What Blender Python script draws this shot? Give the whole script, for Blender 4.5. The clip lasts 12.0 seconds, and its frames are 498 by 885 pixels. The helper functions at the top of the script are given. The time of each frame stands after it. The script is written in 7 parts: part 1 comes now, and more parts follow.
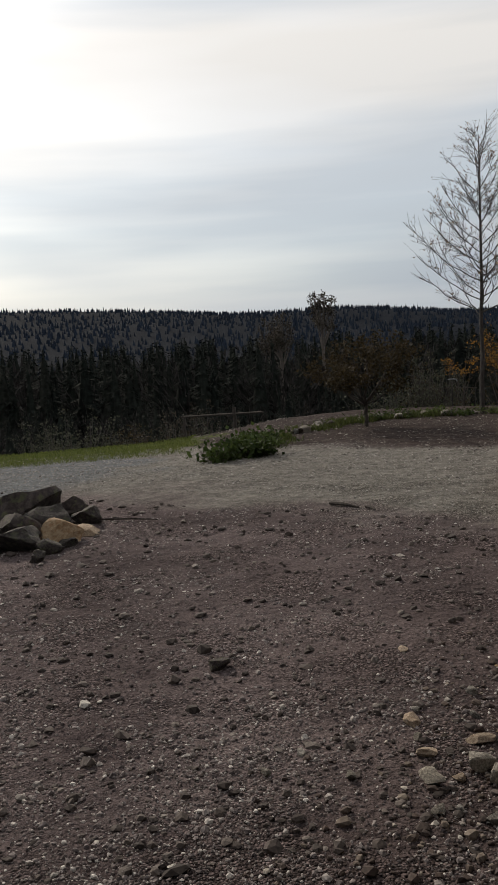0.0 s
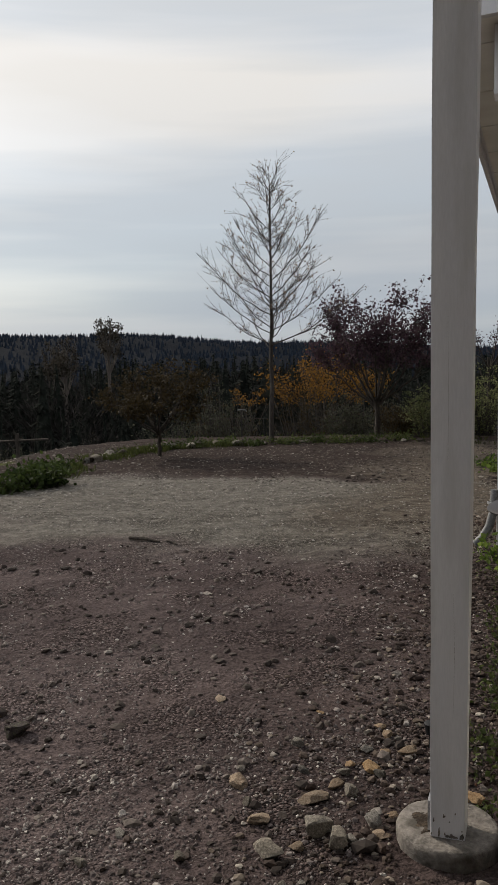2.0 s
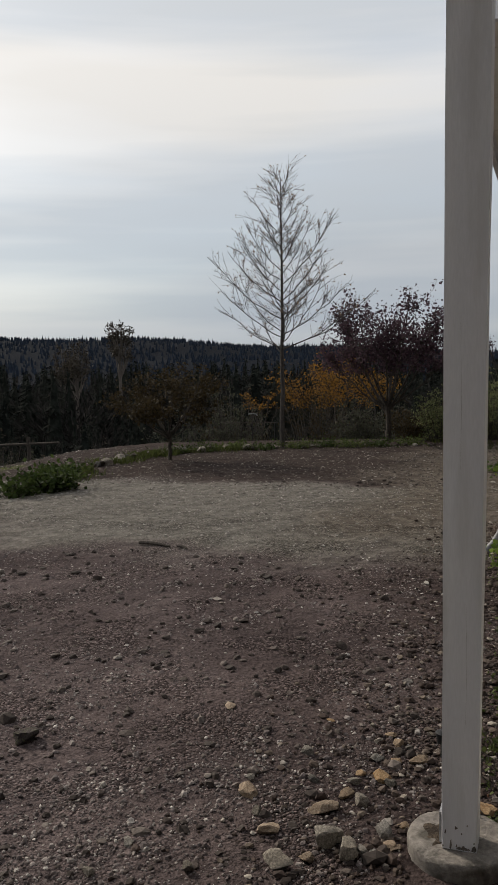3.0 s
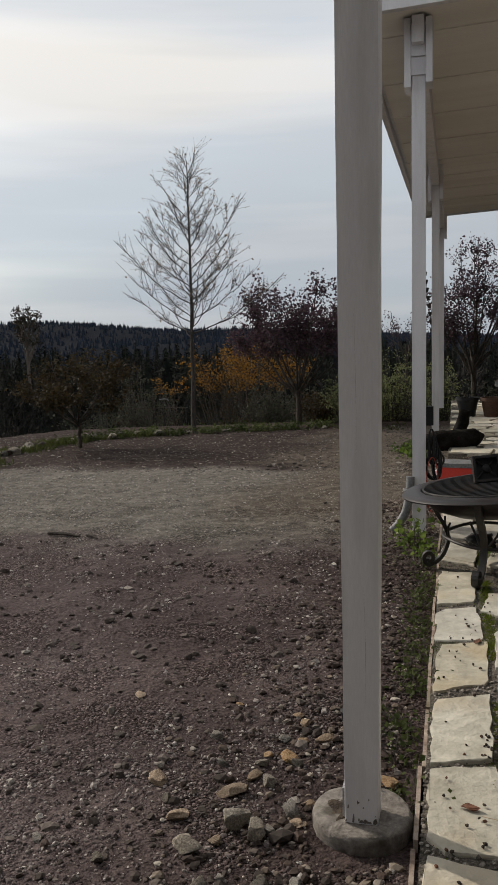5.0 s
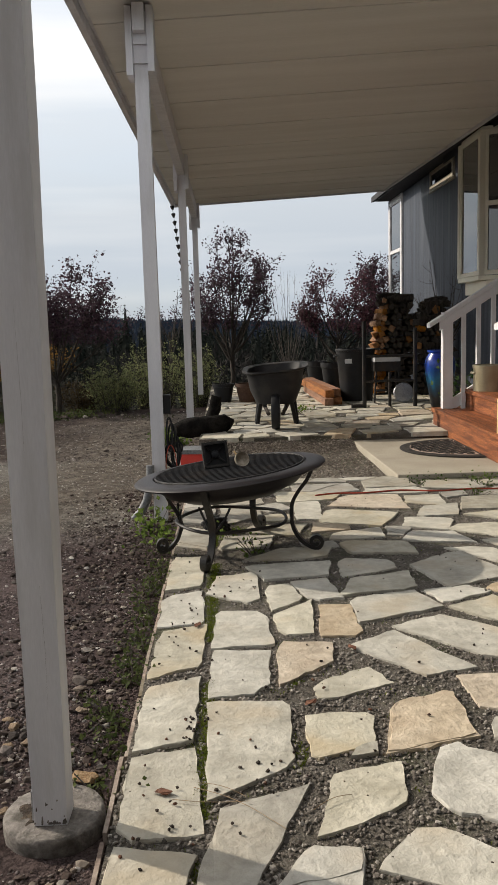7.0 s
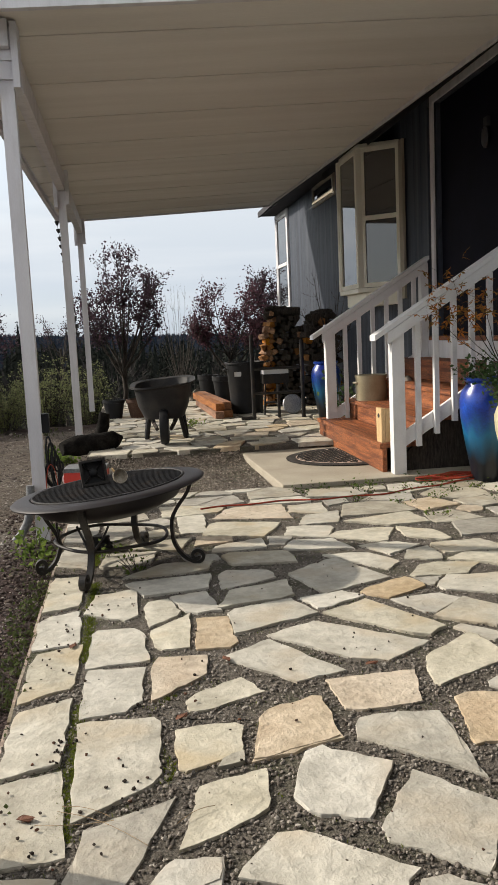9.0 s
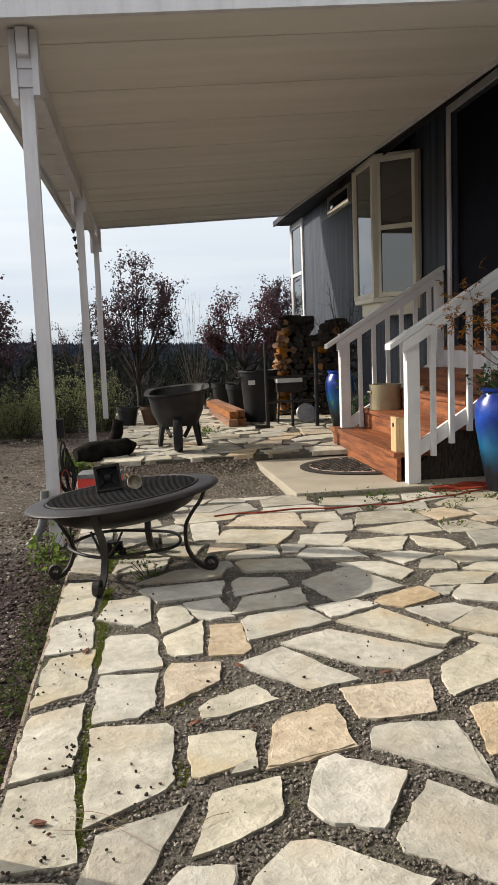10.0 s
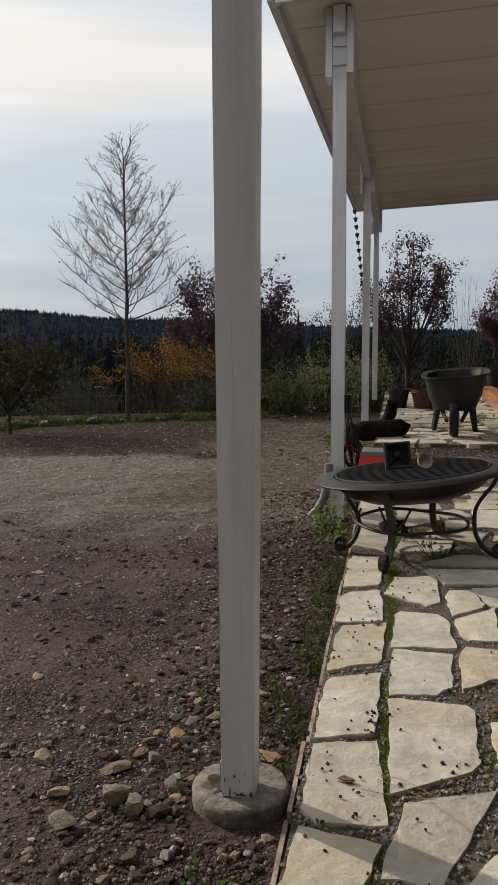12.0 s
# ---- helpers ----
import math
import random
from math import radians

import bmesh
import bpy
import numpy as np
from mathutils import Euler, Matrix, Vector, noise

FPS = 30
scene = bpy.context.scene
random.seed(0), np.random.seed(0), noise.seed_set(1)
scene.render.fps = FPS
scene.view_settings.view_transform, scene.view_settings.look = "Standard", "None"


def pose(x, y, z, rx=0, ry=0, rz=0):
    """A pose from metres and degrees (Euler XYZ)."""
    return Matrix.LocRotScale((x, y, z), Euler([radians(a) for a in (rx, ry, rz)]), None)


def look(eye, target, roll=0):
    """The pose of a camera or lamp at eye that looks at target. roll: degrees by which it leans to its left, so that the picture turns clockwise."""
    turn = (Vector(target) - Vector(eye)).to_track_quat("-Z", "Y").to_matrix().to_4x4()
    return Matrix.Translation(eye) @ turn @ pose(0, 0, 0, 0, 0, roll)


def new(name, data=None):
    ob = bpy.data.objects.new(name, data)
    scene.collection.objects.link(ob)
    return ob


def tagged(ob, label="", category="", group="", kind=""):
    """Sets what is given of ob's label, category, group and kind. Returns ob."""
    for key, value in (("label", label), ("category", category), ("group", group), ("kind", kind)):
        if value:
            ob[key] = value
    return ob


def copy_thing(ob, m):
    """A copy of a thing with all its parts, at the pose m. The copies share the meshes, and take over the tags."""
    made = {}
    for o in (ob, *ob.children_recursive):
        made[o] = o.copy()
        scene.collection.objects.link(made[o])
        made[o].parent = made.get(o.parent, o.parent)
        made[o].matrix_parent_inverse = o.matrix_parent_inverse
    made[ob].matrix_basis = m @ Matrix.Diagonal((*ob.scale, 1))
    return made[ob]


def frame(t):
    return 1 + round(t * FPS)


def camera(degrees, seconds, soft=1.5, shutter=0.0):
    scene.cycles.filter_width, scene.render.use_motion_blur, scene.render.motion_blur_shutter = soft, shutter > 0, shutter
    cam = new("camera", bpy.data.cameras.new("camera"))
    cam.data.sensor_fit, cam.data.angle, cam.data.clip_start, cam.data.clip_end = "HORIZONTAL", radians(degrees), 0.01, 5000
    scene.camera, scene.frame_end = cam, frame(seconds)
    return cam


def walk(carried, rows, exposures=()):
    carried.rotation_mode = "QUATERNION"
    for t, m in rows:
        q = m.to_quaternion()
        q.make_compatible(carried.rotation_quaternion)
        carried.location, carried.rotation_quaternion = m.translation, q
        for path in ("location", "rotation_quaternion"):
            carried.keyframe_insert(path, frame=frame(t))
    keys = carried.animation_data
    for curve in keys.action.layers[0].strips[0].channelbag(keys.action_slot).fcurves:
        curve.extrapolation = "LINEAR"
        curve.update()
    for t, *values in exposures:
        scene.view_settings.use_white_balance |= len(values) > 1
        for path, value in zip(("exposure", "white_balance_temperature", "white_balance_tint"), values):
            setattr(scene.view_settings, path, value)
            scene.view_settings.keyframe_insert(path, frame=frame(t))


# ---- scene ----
cam = camera(33.2, 12.0, soft=1.2)
PATH = [
    (0, (0.386, -0.023, 1.138), (-0.813, 1.752, 0.863), -3.3),
    (0.5, (0.283, 0.090, 1.150), (-0.667, 2.014, 0.901), -4.0),
    (1, (0.208, 0.115, 1.145), (-0.562, 2.119, 0.902), -2.3),
    (1.5, (0.191, 0.123, 1.142), (-0.540, 2.145, 0.929), -1.4),
    (2, (0.185, 0.133, 1.138), (-0.520, 2.162, 0.913), -1.1),
    (2.5, (0.173, 0.137, 1.134), (-0.543, 2.163, 0.910), -0.7),
    (2.7, (0.178, 0.144, 1.143), (-0.553, 2.165, 0.929), -1.0),
    (4.5, (0.185, 0.150, 1.142), (-0.510, 2.180, 0.899), -0.9),
    (5, (0.215, 0.142, 1.162), (-0.303, 2.223, 0.900), -1.5),
    (5.5, (0.251, 0.153, 1.156), (-0.047, 2.274, 0.878), -1.5),
    (6, (0.329, 0.172, 1.159), (0.156, 2.301, 0.847), -1.7),
    (6.5, (0.402, 0.190, 1.165), (0.363, 2.328, 0.853), -1.5),
    (8.5, (0.540, 0.163, 1.171), (0.736, 2.293, 0.877), -2.9),
    (9, (0.573, 0.152, 1.173), (0.873, 2.272, 0.888), -2.7),
    (9.5, (0.583, 0.147, 1.167), (0.918, 2.262, 0.883), -2.5),
    (10, (0.561, 0.158, 1.162), (0.831, 2.285, 0.902), -2.2),
    (10.5, (0.520, 0.165, 1.157), (0.645, 2.305, 0.894), -2.0),
    (11, (0.463, 0.165, 1.151), (0.399, 2.307, 0.878), -1.4),
    (11.5, (0.413, 0.158, 1.148), (0.182, 2.287, 0.868), -0.8),
    (12, (0.367, 0.159, 1.128), (-0.011, 2.266, 0.842), -0.4),
]
walk(cam, [(t, look(eye, target, roll)) for t, eye, target, roll in PATH],
     exposures=[(0, -0.38), (1, -0.35), (2.5, -0.38), (4.5, -0.36), (5, -0.3), (5.5, -0.13), (6, 0.05), (6.5, 0.1), (8.5, 0.06), (9, 0.3), (9.5, 0.44), (10, 0.40), (10.5, 0.30), (11, 0.06), (11.5, -0.12), (12, -0.24)])

# ---- light ----
SUN_AZ, SUN_EL = math.atan2(-0.885, 0.466), radians(30)
world = bpy.data.worlds.new("sky")
scene.world = world
world.use_nodes = True
wt = world.node_tree
wn, wl = wt.nodes, wt.links
sky = wn.new("ShaderNodeTexSky")
sky.sky_type, sky.sun_disc = "NISHITA", False
sky.sun_elevation, sky.sun_rotation = SUN_EL, SUN_AZ
sky.air_density, sky.dust_density = 1.0, 1.6
bgd = wn["Background"]
bgd.inputs[1].default_value = 0.132
# thin high cloud drawn out along the horizon
wco = wn.new("ShaderNodeTexCoord")
wmap = wn.new("ShaderNodeMapping")
wmap.inputs["Scale"].default_value = (1.0, 1.0, 5.5)
wnoise = wn.new("ShaderNodeTexNoise")
wnoise.inputs["Scale"].default_value, wnoise.inputs["Detail"].default_value, wnoise.inputs["Roughness"].default_value = 1.3, 4.0, 0.42
wramp = wn.new("ShaderNodeValToRGB")
wramp.color_ramp.elements[0].position, wramp.color_ramp.elements[0].color = 0.36, (0.76, 0.76, 0.76, 1)
wramp.color_ramp.elements[1].position, wramp.color_ramp.elements[1].color = 0.62, (1, 1, 1, 1)
wgrey = wn.new("ShaderNodeRGBToBW")
wlift = wn.new("ShaderNodeMath")
wlift.operation, wlift.inputs[1].default_value, wlift.inputs[2].default_value = "MULTIPLY_ADD", 0.16, 5.9
wtint = wn.new("ShaderNodeMix")
wtint.data_type, wtint.blend_type = "RGBA", "MULTIPLY"
wtint.inputs[0].default_value = 1.0
wtint.inputs[7].default_value = (1.008, 1.0, 1.0, 1)
wmix = wn.new("ShaderNodeMix")
wmix.data_type = "RGBA"
wblue = wn.new("ShaderNodeMix")
wblue.data_type, wblue.blend_type = "RGBA", "MULTIPLY"
wblue.inputs[0].default_value = 1.0
wblue.inputs[7].default_value = (1.75, 1.75, 1.75, 1)
wl.new(wco.outputs["Generated"], wmap.inputs[0])
wl.new(wmap.outputs[0], wnoise.inputs["Vector"])
wl.new(wnoise.outputs["Fac"], wramp.inputs[0])
wl.new(sky.outputs[0], wgrey.inputs[0])
wl.new(wgrey.outputs[0], wlift.inputs[0])
wl.new(wlift.outputs[0], wtint.inputs[6])
wl.new(sky.outputs[0], wblue.inputs[6])
wl.new(wramp.outputs[0], wmix.inputs[0])
wl.new(wblue.outputs[2], wmix.inputs[6])
wl.new(wtint.outputs[2], wmix.inputs[7])
# long grey streaks low in the sky
wmap2 = wn.new("ShaderNodeMapping")
wmap2.inputs["Scale"].default_value, wmap2.inputs["Location"].default_value = (0.7, 0.7, 9.0), (3.1, 0.4, 0.35)
wnoise2 = wn.new("ShaderNodeTexNoise")
wnoise2.inputs["Scale"].default_value, wnoise2.inputs["Detail"].default_value, wnoise2.inputs["Roughness"].default_value = 1.4, 5.0, 0.48
wband = wn.new("ShaderNodeValToRGB")
wband.color_ramp.elements[0].position, wband.color_ramp.elements[0].color = 0.38, (0.83, 0.87, 0.905, 1)
wband.color_ramp.elements[1].position, wband.color_ramp.elements[1].color = 0.58, (1.09, 1.075, 1.05, 1)
wstreak = wn.new("ShaderNodeMix")
wstreak.data_type, wstreak.blend_type = "RGBA", "MULTIPLY"
wstreak.inputs[0].default_value = 1.0
wl.new(wco.outputs["Generated"], wmap2.inputs[0])
wl.new(wmap2.outputs[0], wnoise2.inputs["Vector"])
wl.new(wnoise2.outputs["Fac"], wband.inputs[0])
wl.new(wmix.outputs[2], wstreak.inputs[6])
wl.new(wband.outputs[0], wstreak.inputs[7])
# a greyer bank of cloud towards the horizon
wsep = wn.new("ShaderNodeSeparateXYZ")
wbank = wn.new("ShaderNodeValToRGB")
wbank.color_ramp.interpolation = "EASE"
wbank.color_ramp.elements[0].position, wbank.color_ramp.elements[0].color = 0.02, (0.72, 0.765, 0.815, 1)
wbank.color_ramp.elements[1].position, wbank.color_ramp.elements[1].color = 0.36, (1.12, 1.11, 1.09, 1)
wfade = wn.new("ShaderNodeMix")
wfade.data_type, wfade.blend_type = "RGBA", "MULTIPLY"
wfade.inputs[0].default_value = 1.0
wl.new(wco.outputs["Generated"], wsep.inputs[0])
wl.new(wsep.outputs[2], wbank.inputs[0])
wl.new(wstreak.outputs[2], wfade.inputs[6])
wl.new(wbank.outputs[0], wfade.inputs[7])
wl.new(wfade.outputs[2], bgd.inputs[0])

sun = new("sun", bpy.data.lights.new("sun", "SUN"))
sun.data.energy, sun.data.angle, sun.data.color = 4.0, radians(0.9), (1.0, 0.90, 0.76)
sun_dir = Vector((math.sin(SUN_AZ) * math.cos(SUN_EL), math.cos(SUN_AZ) * math.cos(SUN_EL), math.sin(SUN_EL)))
sun.matrix_world = look(sun_dir * 50, (0, 0, 0))


# ---- materials ----
def mat(name, c1, c2, scale=6.0, rough=0.8, bump=0.2, fine=60.0, c3=None, c3_scale=1.2, metal=0.0, stretch=(1, 1, 1), spec=0.3, jitter=0.0, c3_amount=0.6, depth=0.01, grain=0.35):
    """Two-colour surface: a broad noise, a fine grain, optional stains, and relief from the fine noise."""
    m = bpy.data.materials.new(name)
    m.use_nodes = True
    n, l = m.node_tree.nodes, m.node_tree.links
    b = n["Principled BSDF"]
    b.inputs["Roughness"].default_value, b.inputs["Metallic"].default_value = rough, metal
    b.inputs["Specular IOR Level"].default_value = spec
    co = n.new("ShaderNodeNewGeometry" if jitter == 0 else "ShaderNodeTexCoord")
    mp = n.new("ShaderNodeMapping")
    mp.inputs["Scale"].default_value = stretch
    l.new(co.outputs["Position" if jitter == 0 else "Object"], mp.inputs[0])
    vec = mp.outputs[0]
    if jitter:
        info = n.new("ShaderNodeObjectInfo")
        sh = n.new("ShaderNodeVectorMath")
        sh.operation = "MULTIPLY_ADD"
        l.new(info.outputs["Random"], sh.inputs[0])
        sh.inputs[1].default_value = (37, 53, 71)
        l.new(vec, sh.inputs[2])
        vec = sh.outputs[0]
    a, f = n.new("ShaderNodeTexNoise"), n.new("ShaderNodeTexNoise")
    a.inputs["Scale"].default_value, a.inputs["Detail"].default_value = scale, 5
    f.inputs["Scale"].default_value, f.inputs["Detail"].default_value, f.inputs["Roughness"].default_value = fine, 4, 0.65
    l.new(vec, a.inputs["Vector"])
    l.new(vec, f.inputs["Vector"])
    r = n.new("ShaderNodeValToRGB")
    r.color_ramp.elements[0].position, r.color_ramp.elements[1].position = 0.35, 0.65
    r.color_ramp.elements[0].color, r.color_ramp.elements[1].color = (*c1, 1), (*c2, 1)
    l.new(a.outputs["Fac"], r.inputs[0])
    col = r.outputs[0]
    mul = n.new("ShaderNodeMix")
    mul.data_type, mul.blend_type = "RGBA", "MULTIPLY"
    mul.inputs[0].default_value = 1.0
    gr = n.new("ShaderNodeMapRange")
    gr.inputs[1].default_value, gr.inputs[2].default_value = 0.3, 0.7
    gr.inputs[3].default_value, gr.inputs[4].default_value = 1 - grain, 1 + grain
    l.new(f.outputs["Fac"], gr.inputs[0])
    l.new(col, mul.inputs[6])
    l.new(gr.outputs[0], mul.inputs[7])
    col = mul.outputs[2]
    if c3 is not None:
        s = n.new("ShaderNodeTexNoise")
        s.inputs["Scale"].default_value, s.inputs["Detail"].default_value = c3_scale, 6
        l.new(vec, s.inputs["Vector"])
        sr = n.new("ShaderNodeMapRange")
        sr.inputs[1].default_value, sr.inputs[2].default_value = 0.52, 0.66
        sr.inputs[4].default_value = c3_amount
        l.new(s.outputs["Fac"], sr.inputs[0])
        mx = n.new("ShaderNodeMix")
        mx.data_type = "RGBA"
        l.new(sr.outputs[0], mx.inputs[0])
        l.new(col, mx.inputs[6])
        mx.inputs[7].default_value = (*c3, 1)
        col = mx.outputs[2]
    if jitter:
        hv = n.new("ShaderNodeHueSaturation")
        jr = n.new("ShaderNodeMapRange")
        jr.inputs[3].default_value, jr.inputs[4].default_value = 1 - jitter, 1 + jitter
        l.new(info.outputs["Random"], jr.inputs[0])
        l.new(jr.outputs[0], hv.inputs["Value"])
        fr = n.new("ShaderNodeMath")
        fr.operation, fr.inputs[1].default_value = "MULTIPLY", 7.31
        fc = n.new("ShaderNodeMath")
        fc.operation = "FRACT"
        sr2 = n.new("ShaderNodeMapRange")
        sr2.inputs[3].default_value, sr2.inputs[4].default_value = 0.72, 1.28
        l.new(info.outputs["Random"], fr.inputs[0])
        l.new(fr.outputs[0], fc.inputs[0])
        l.new(fc.outputs[0], sr2.inputs[0])
        l.new(sr2.outputs[0], hv.inputs["Saturation"])
        l.new(col, hv.inputs["Color"])
        col = hv.outputs[0]
    l.new(col, b.inputs["Base Color"])
    if bump:
        bp = n.new("ShaderNodeBump")
        bp.inputs["Strength"].default_value, bp.inputs["Distance"].default_value = bump, depth
        l.new(f.outputs["Fac"], bp.inputs["Height"])
        l.new(bp.outputs[0], b.inputs["Normal"])
    return m


def leaf_mat(name, c1, c2, trans=0.35):
    """Leaves: each one its own shade, letting some light through."""
    m = bpy.data.materials.new(name)
    m.use_nodes = True
    n, l = m.node_tree.nodes, m.node_tree.links
    b = n["Principled BSDF"]
    g = n.new("ShaderNodeNewGeometry")
    r = n.new("ShaderNodeValToRGB")
    r.color_ramp.elements[0].color, r.color_ramp.elements[1].color = (*c1, 1), (*c2, 1)
    l.new(g.outputs["Random Per Island"], r.inputs[0])
    l.new(r.outputs[0], b.inputs["Base Color"])
    b.inputs["Roughness"].default_value, b.inputs["Specular IOR Level"].default_value = 0.7, 0.12
    t = n.new("ShaderNodeBsdfTranslucent")
    l.new(r.outputs[0], t.inputs[0])
    mx = n.new("ShaderNodeMixShader")
    mx.inputs[0].default_value = trans
    l.new(b.outputs[0], mx.inputs[1])
    l.new(t.outputs[0], mx.inputs[2])
    l.new(mx.outputs[0], n["Material Output"].inputs[0])
    return m


def island_mat(name, stops, rough=0.85, spec=0.25, grain=0.3, fine=120.0):
    """Loose pieces joined in one mesh: every piece takes its own colour."""
    m = bpy.data.materials.new(name)
    m.use_nodes = True
    n, l = m.node_tree.nodes, m.node_tree.links
    b = n["Principled BSDF"]
    b.inputs["Roughness"].default_value, b.inputs["Specular IOR Level"].default_value = rough, spec
    g = n.new("ShaderNodeNewGeometry")
    r = n.new("ShaderNodeValToRGB")
    el = r.color_ramp.elements
    el[0].position, el[0].color = stops[0][0], (*stops[0][1], 1)
    el[1].position, el[1].color = stops[-1][0], (*stops[-1][1], 1)
    for p, c in stops[1:-1]:
        el.new(p).color = (*c, 1)
    l.new(g.outputs["Random Per Island"], r.inputs[0])
    f = n.new("ShaderNodeTexNoise")
    f.inputs["Scale"].default_value, f.inputs["Detail"].default_value = fine, 3
    l.new(g.outputs["Position"], f.inputs["Vector"])
    gr = n.new("ShaderNodeMapRange")
    gr.inputs[1].default_value, gr.inputs[2].default_value = 0.3, 0.7
    gr.inputs[3].default_value, gr.inputs[4].default_value = 1 - grain, 1 + grain
    l.new(f.outputs["Fac"], gr.inputs[0])
    mul = n.new("ShaderNodeMix")
    mul.data_type, mul.blend_type = "RGBA", "MULTIPLY"
    mul.inputs[0].default_value = 1.0
    l.new(r.outputs[0], mul.inputs[6])
    l.new(gr.outputs[0], mul.inputs[7])
    l.new(mul.outputs[2], b.inputs["Base Color"])
    return m


WHITE = mat("white_paint", (0.62, 0.612, 0.64), (0.70, 0.692, 0.715), 3, 0.55, 0.12, 90, c3=(0.50, 0.49, 0.485), c3_scale=5, c3_amount=0.4, stretch=(3, 3, 0.4), depth=0.004, grain=0.05)
RAIL_WHITE = mat("rail_paint", (0.70, 0.705, 0.72), (0.77, 0.775, 0.785), 3, 0.5, 0.12, 90, c3=(0.5, 0.47, 0.42), c3_scale=4, c3_amount=0.3, depth=0.003, grain=0.05)
SOFFIT = mat("ceiling_paint", (0.69, 0.662, 0.612), (0.76, 0.733, 0.683), 1.5, 0.6, 0.06, 60, c3=(0.58, 0.54, 0.475), c3_scale=0.9, c3_amount=0.4, stretch=(0.3, 2.5, 1), depth=0.003, grain=0.04)
SIDING = mat("slate_siding", (0.030, 0.037, 0.054), (0.055, 0.066, 0.090), 1.5, 0.6, 0.3, 55, c3=(0.11, 0.123, 0.145), c3_scale=2.2, c3_amount=0.5, stretch=(1, 6, 0.25), depth=0.004, grain=0.25)
# dark roofing colour that also carries the shade of eave, gaps and rooms
NEAR_BLACK = mat("near_black", (0.020, 0.020, 0.024), (0.035, 0.035, 0.04), 3, 0.7, 0.15, 60, grain=0.2)
# near-black colour that carries the shade of the entry
ENTRY_BLACK = mat("entry_black", (0.0035, 0.0035, 0.0085), (0.006, 0.006, 0.013), 3, 0.7, 0.1, 60, spec=0.1, grain=0.2)
NAVY_GLASS = mat("dull_lamp_glass", (0.02, 0.019, 0.022), (0.035, 0.033, 0.037), 6, 0.3, 0.05, 60, spec=0.5, grain=0.1)
CREAM_TRIM = mat("cream_trim", (0.74, 0.71, 0.60), (0.80, 0.775, 0.68), 3, 0.5, 0.08, 70, depth=0.003, grain=0.05)
STAIN = mat("redwood_stain", (0.140, 0.044, 0.019), (0.345, 0.122, 0.045), 3, 0.55, 0.5, 30, c3=(0.11, 0.04, 0.02), c3_scale=5, c3_amount=0.75, stretch=(9, 0.7, 9), depth=0.006, grain=0.75)
LUMBER = mat("redwood_beam", (0.22, 0.10, 0.05), (0.36, 0.17, 0.085), 4, 0.7, 0.3, 40, stretch=(8, 0.8, 8), jitter=0.2, depth=0.004)
FADED_TRIM = mat("faded_tan_trim", (0.30, 0.27, 0.21), (0.40, 0.36, 0.29), 3, 0.6, 0.15, 60, stretch=(4, 4, 0.5), depth=0.003, grain=0.15)
PINE = mat("pine_board", (0.50, 0.34, 0.17), (0.62, 0.45, 0.25), 3, 0.6, 0.2, 40, stretch=(8, 8, 0.8), depth=0.003, grain=0.2)
CONCRETE = mat("concrete", (0.115, 0.103, 0.092), (0.30, 0.272, 0.245), 11, 0.9, 0.8, 80, c3=(0.045, 0.04, 0.03), c3_scale=11, c3_amount=0.85, depth=0.008)
CRUST = mat("soil_crumbs", (0.035, 0.026, 0.019), (0.09, 0.068, 0.05), 40, 1.0, 1.0, 150, depth=0.01, grain=0.6)
PAD = mat("concrete_slab", (0.33, 0.295, 0.235), (0.41, 0.37, 0.30), 2.5, 0.9, 0.25, 140, c3=(0.34, 0.305, 0.245), c3_scale=1.6, c3_amount=0.6, depth=0.003, grain=0.15)
STONE = mat("cream_flagstone", (0.385, 0.362, 0.30), (0.52, 0.493, 0.42), 7, 0.9, 0.6, 24, c3=(0.46, 0.385, 0.275), c3_scale=3.4, c3_amount=0.6, jitter=0.13, depth=0.014, grain=0.16)
TAN_STONE = mat("tan_flagstone", (0.43, 0.34, 0.23), (0.54, 0.45, 0.33), 6, 0.9, 0.75, 24, c3=(0.41, 0.295, 0.185), c3_scale=4, c3_amount=0.4, jitter=0.08, depth=0.014, grain=0.16)
GREY_STONE = mat("grey_flagstone", (0.295, 0.277, 0.235), (0.40, 0.378, 0.325), 7, 0.9, 0.6, 24, c3=(0.33, 0.28, 0.205), c3_scale=2.6, c3_amount=0.4, jitter=0.12, depth=0.014, grain=0.18)
JOINT = mat("joint_grit", (0.12, 0.106, 0.088), (0.20, 0.178, 0.15), 9, 0.95, 1.0, 160, c3=(0.075, 0.085, 0.035), c3_scale=2.4, c3_amount=0.6, depth=0.02, grain=0.6)
ROCK = mat("fieldstone", (0.12, 0.108, 0.092), (0.29, 0.262, 0.225), 7, 0.9, 0.6, 45, c3=(0.13, 0.115, 0.095), c3_scale=4, c3_amount=0.7, jitter=0.45, depth=0.012, grain=0.3)
TAN_ROCK = mat("tan_stone", (0.22, 0.15, 0.095), (0.37, 0.285, 0.195), 7, 0.9, 0.6, 45, c3=(0.24, 0.14, 0.08), c3_scale=5, c3_amount=0.6, jitter=0.25, depth=0.012, grain=0.3)
DARK_ROCK = mat("dark_boulder", (0.026, 0.021, 0.020), (0.066, 0.052, 0.047), 6, 0.9, 0.6, 40, c3=(0.10, 0.11, 0.05), c3_scale=4, c3_amount=0.5, jitter=0.25, depth=0.015)
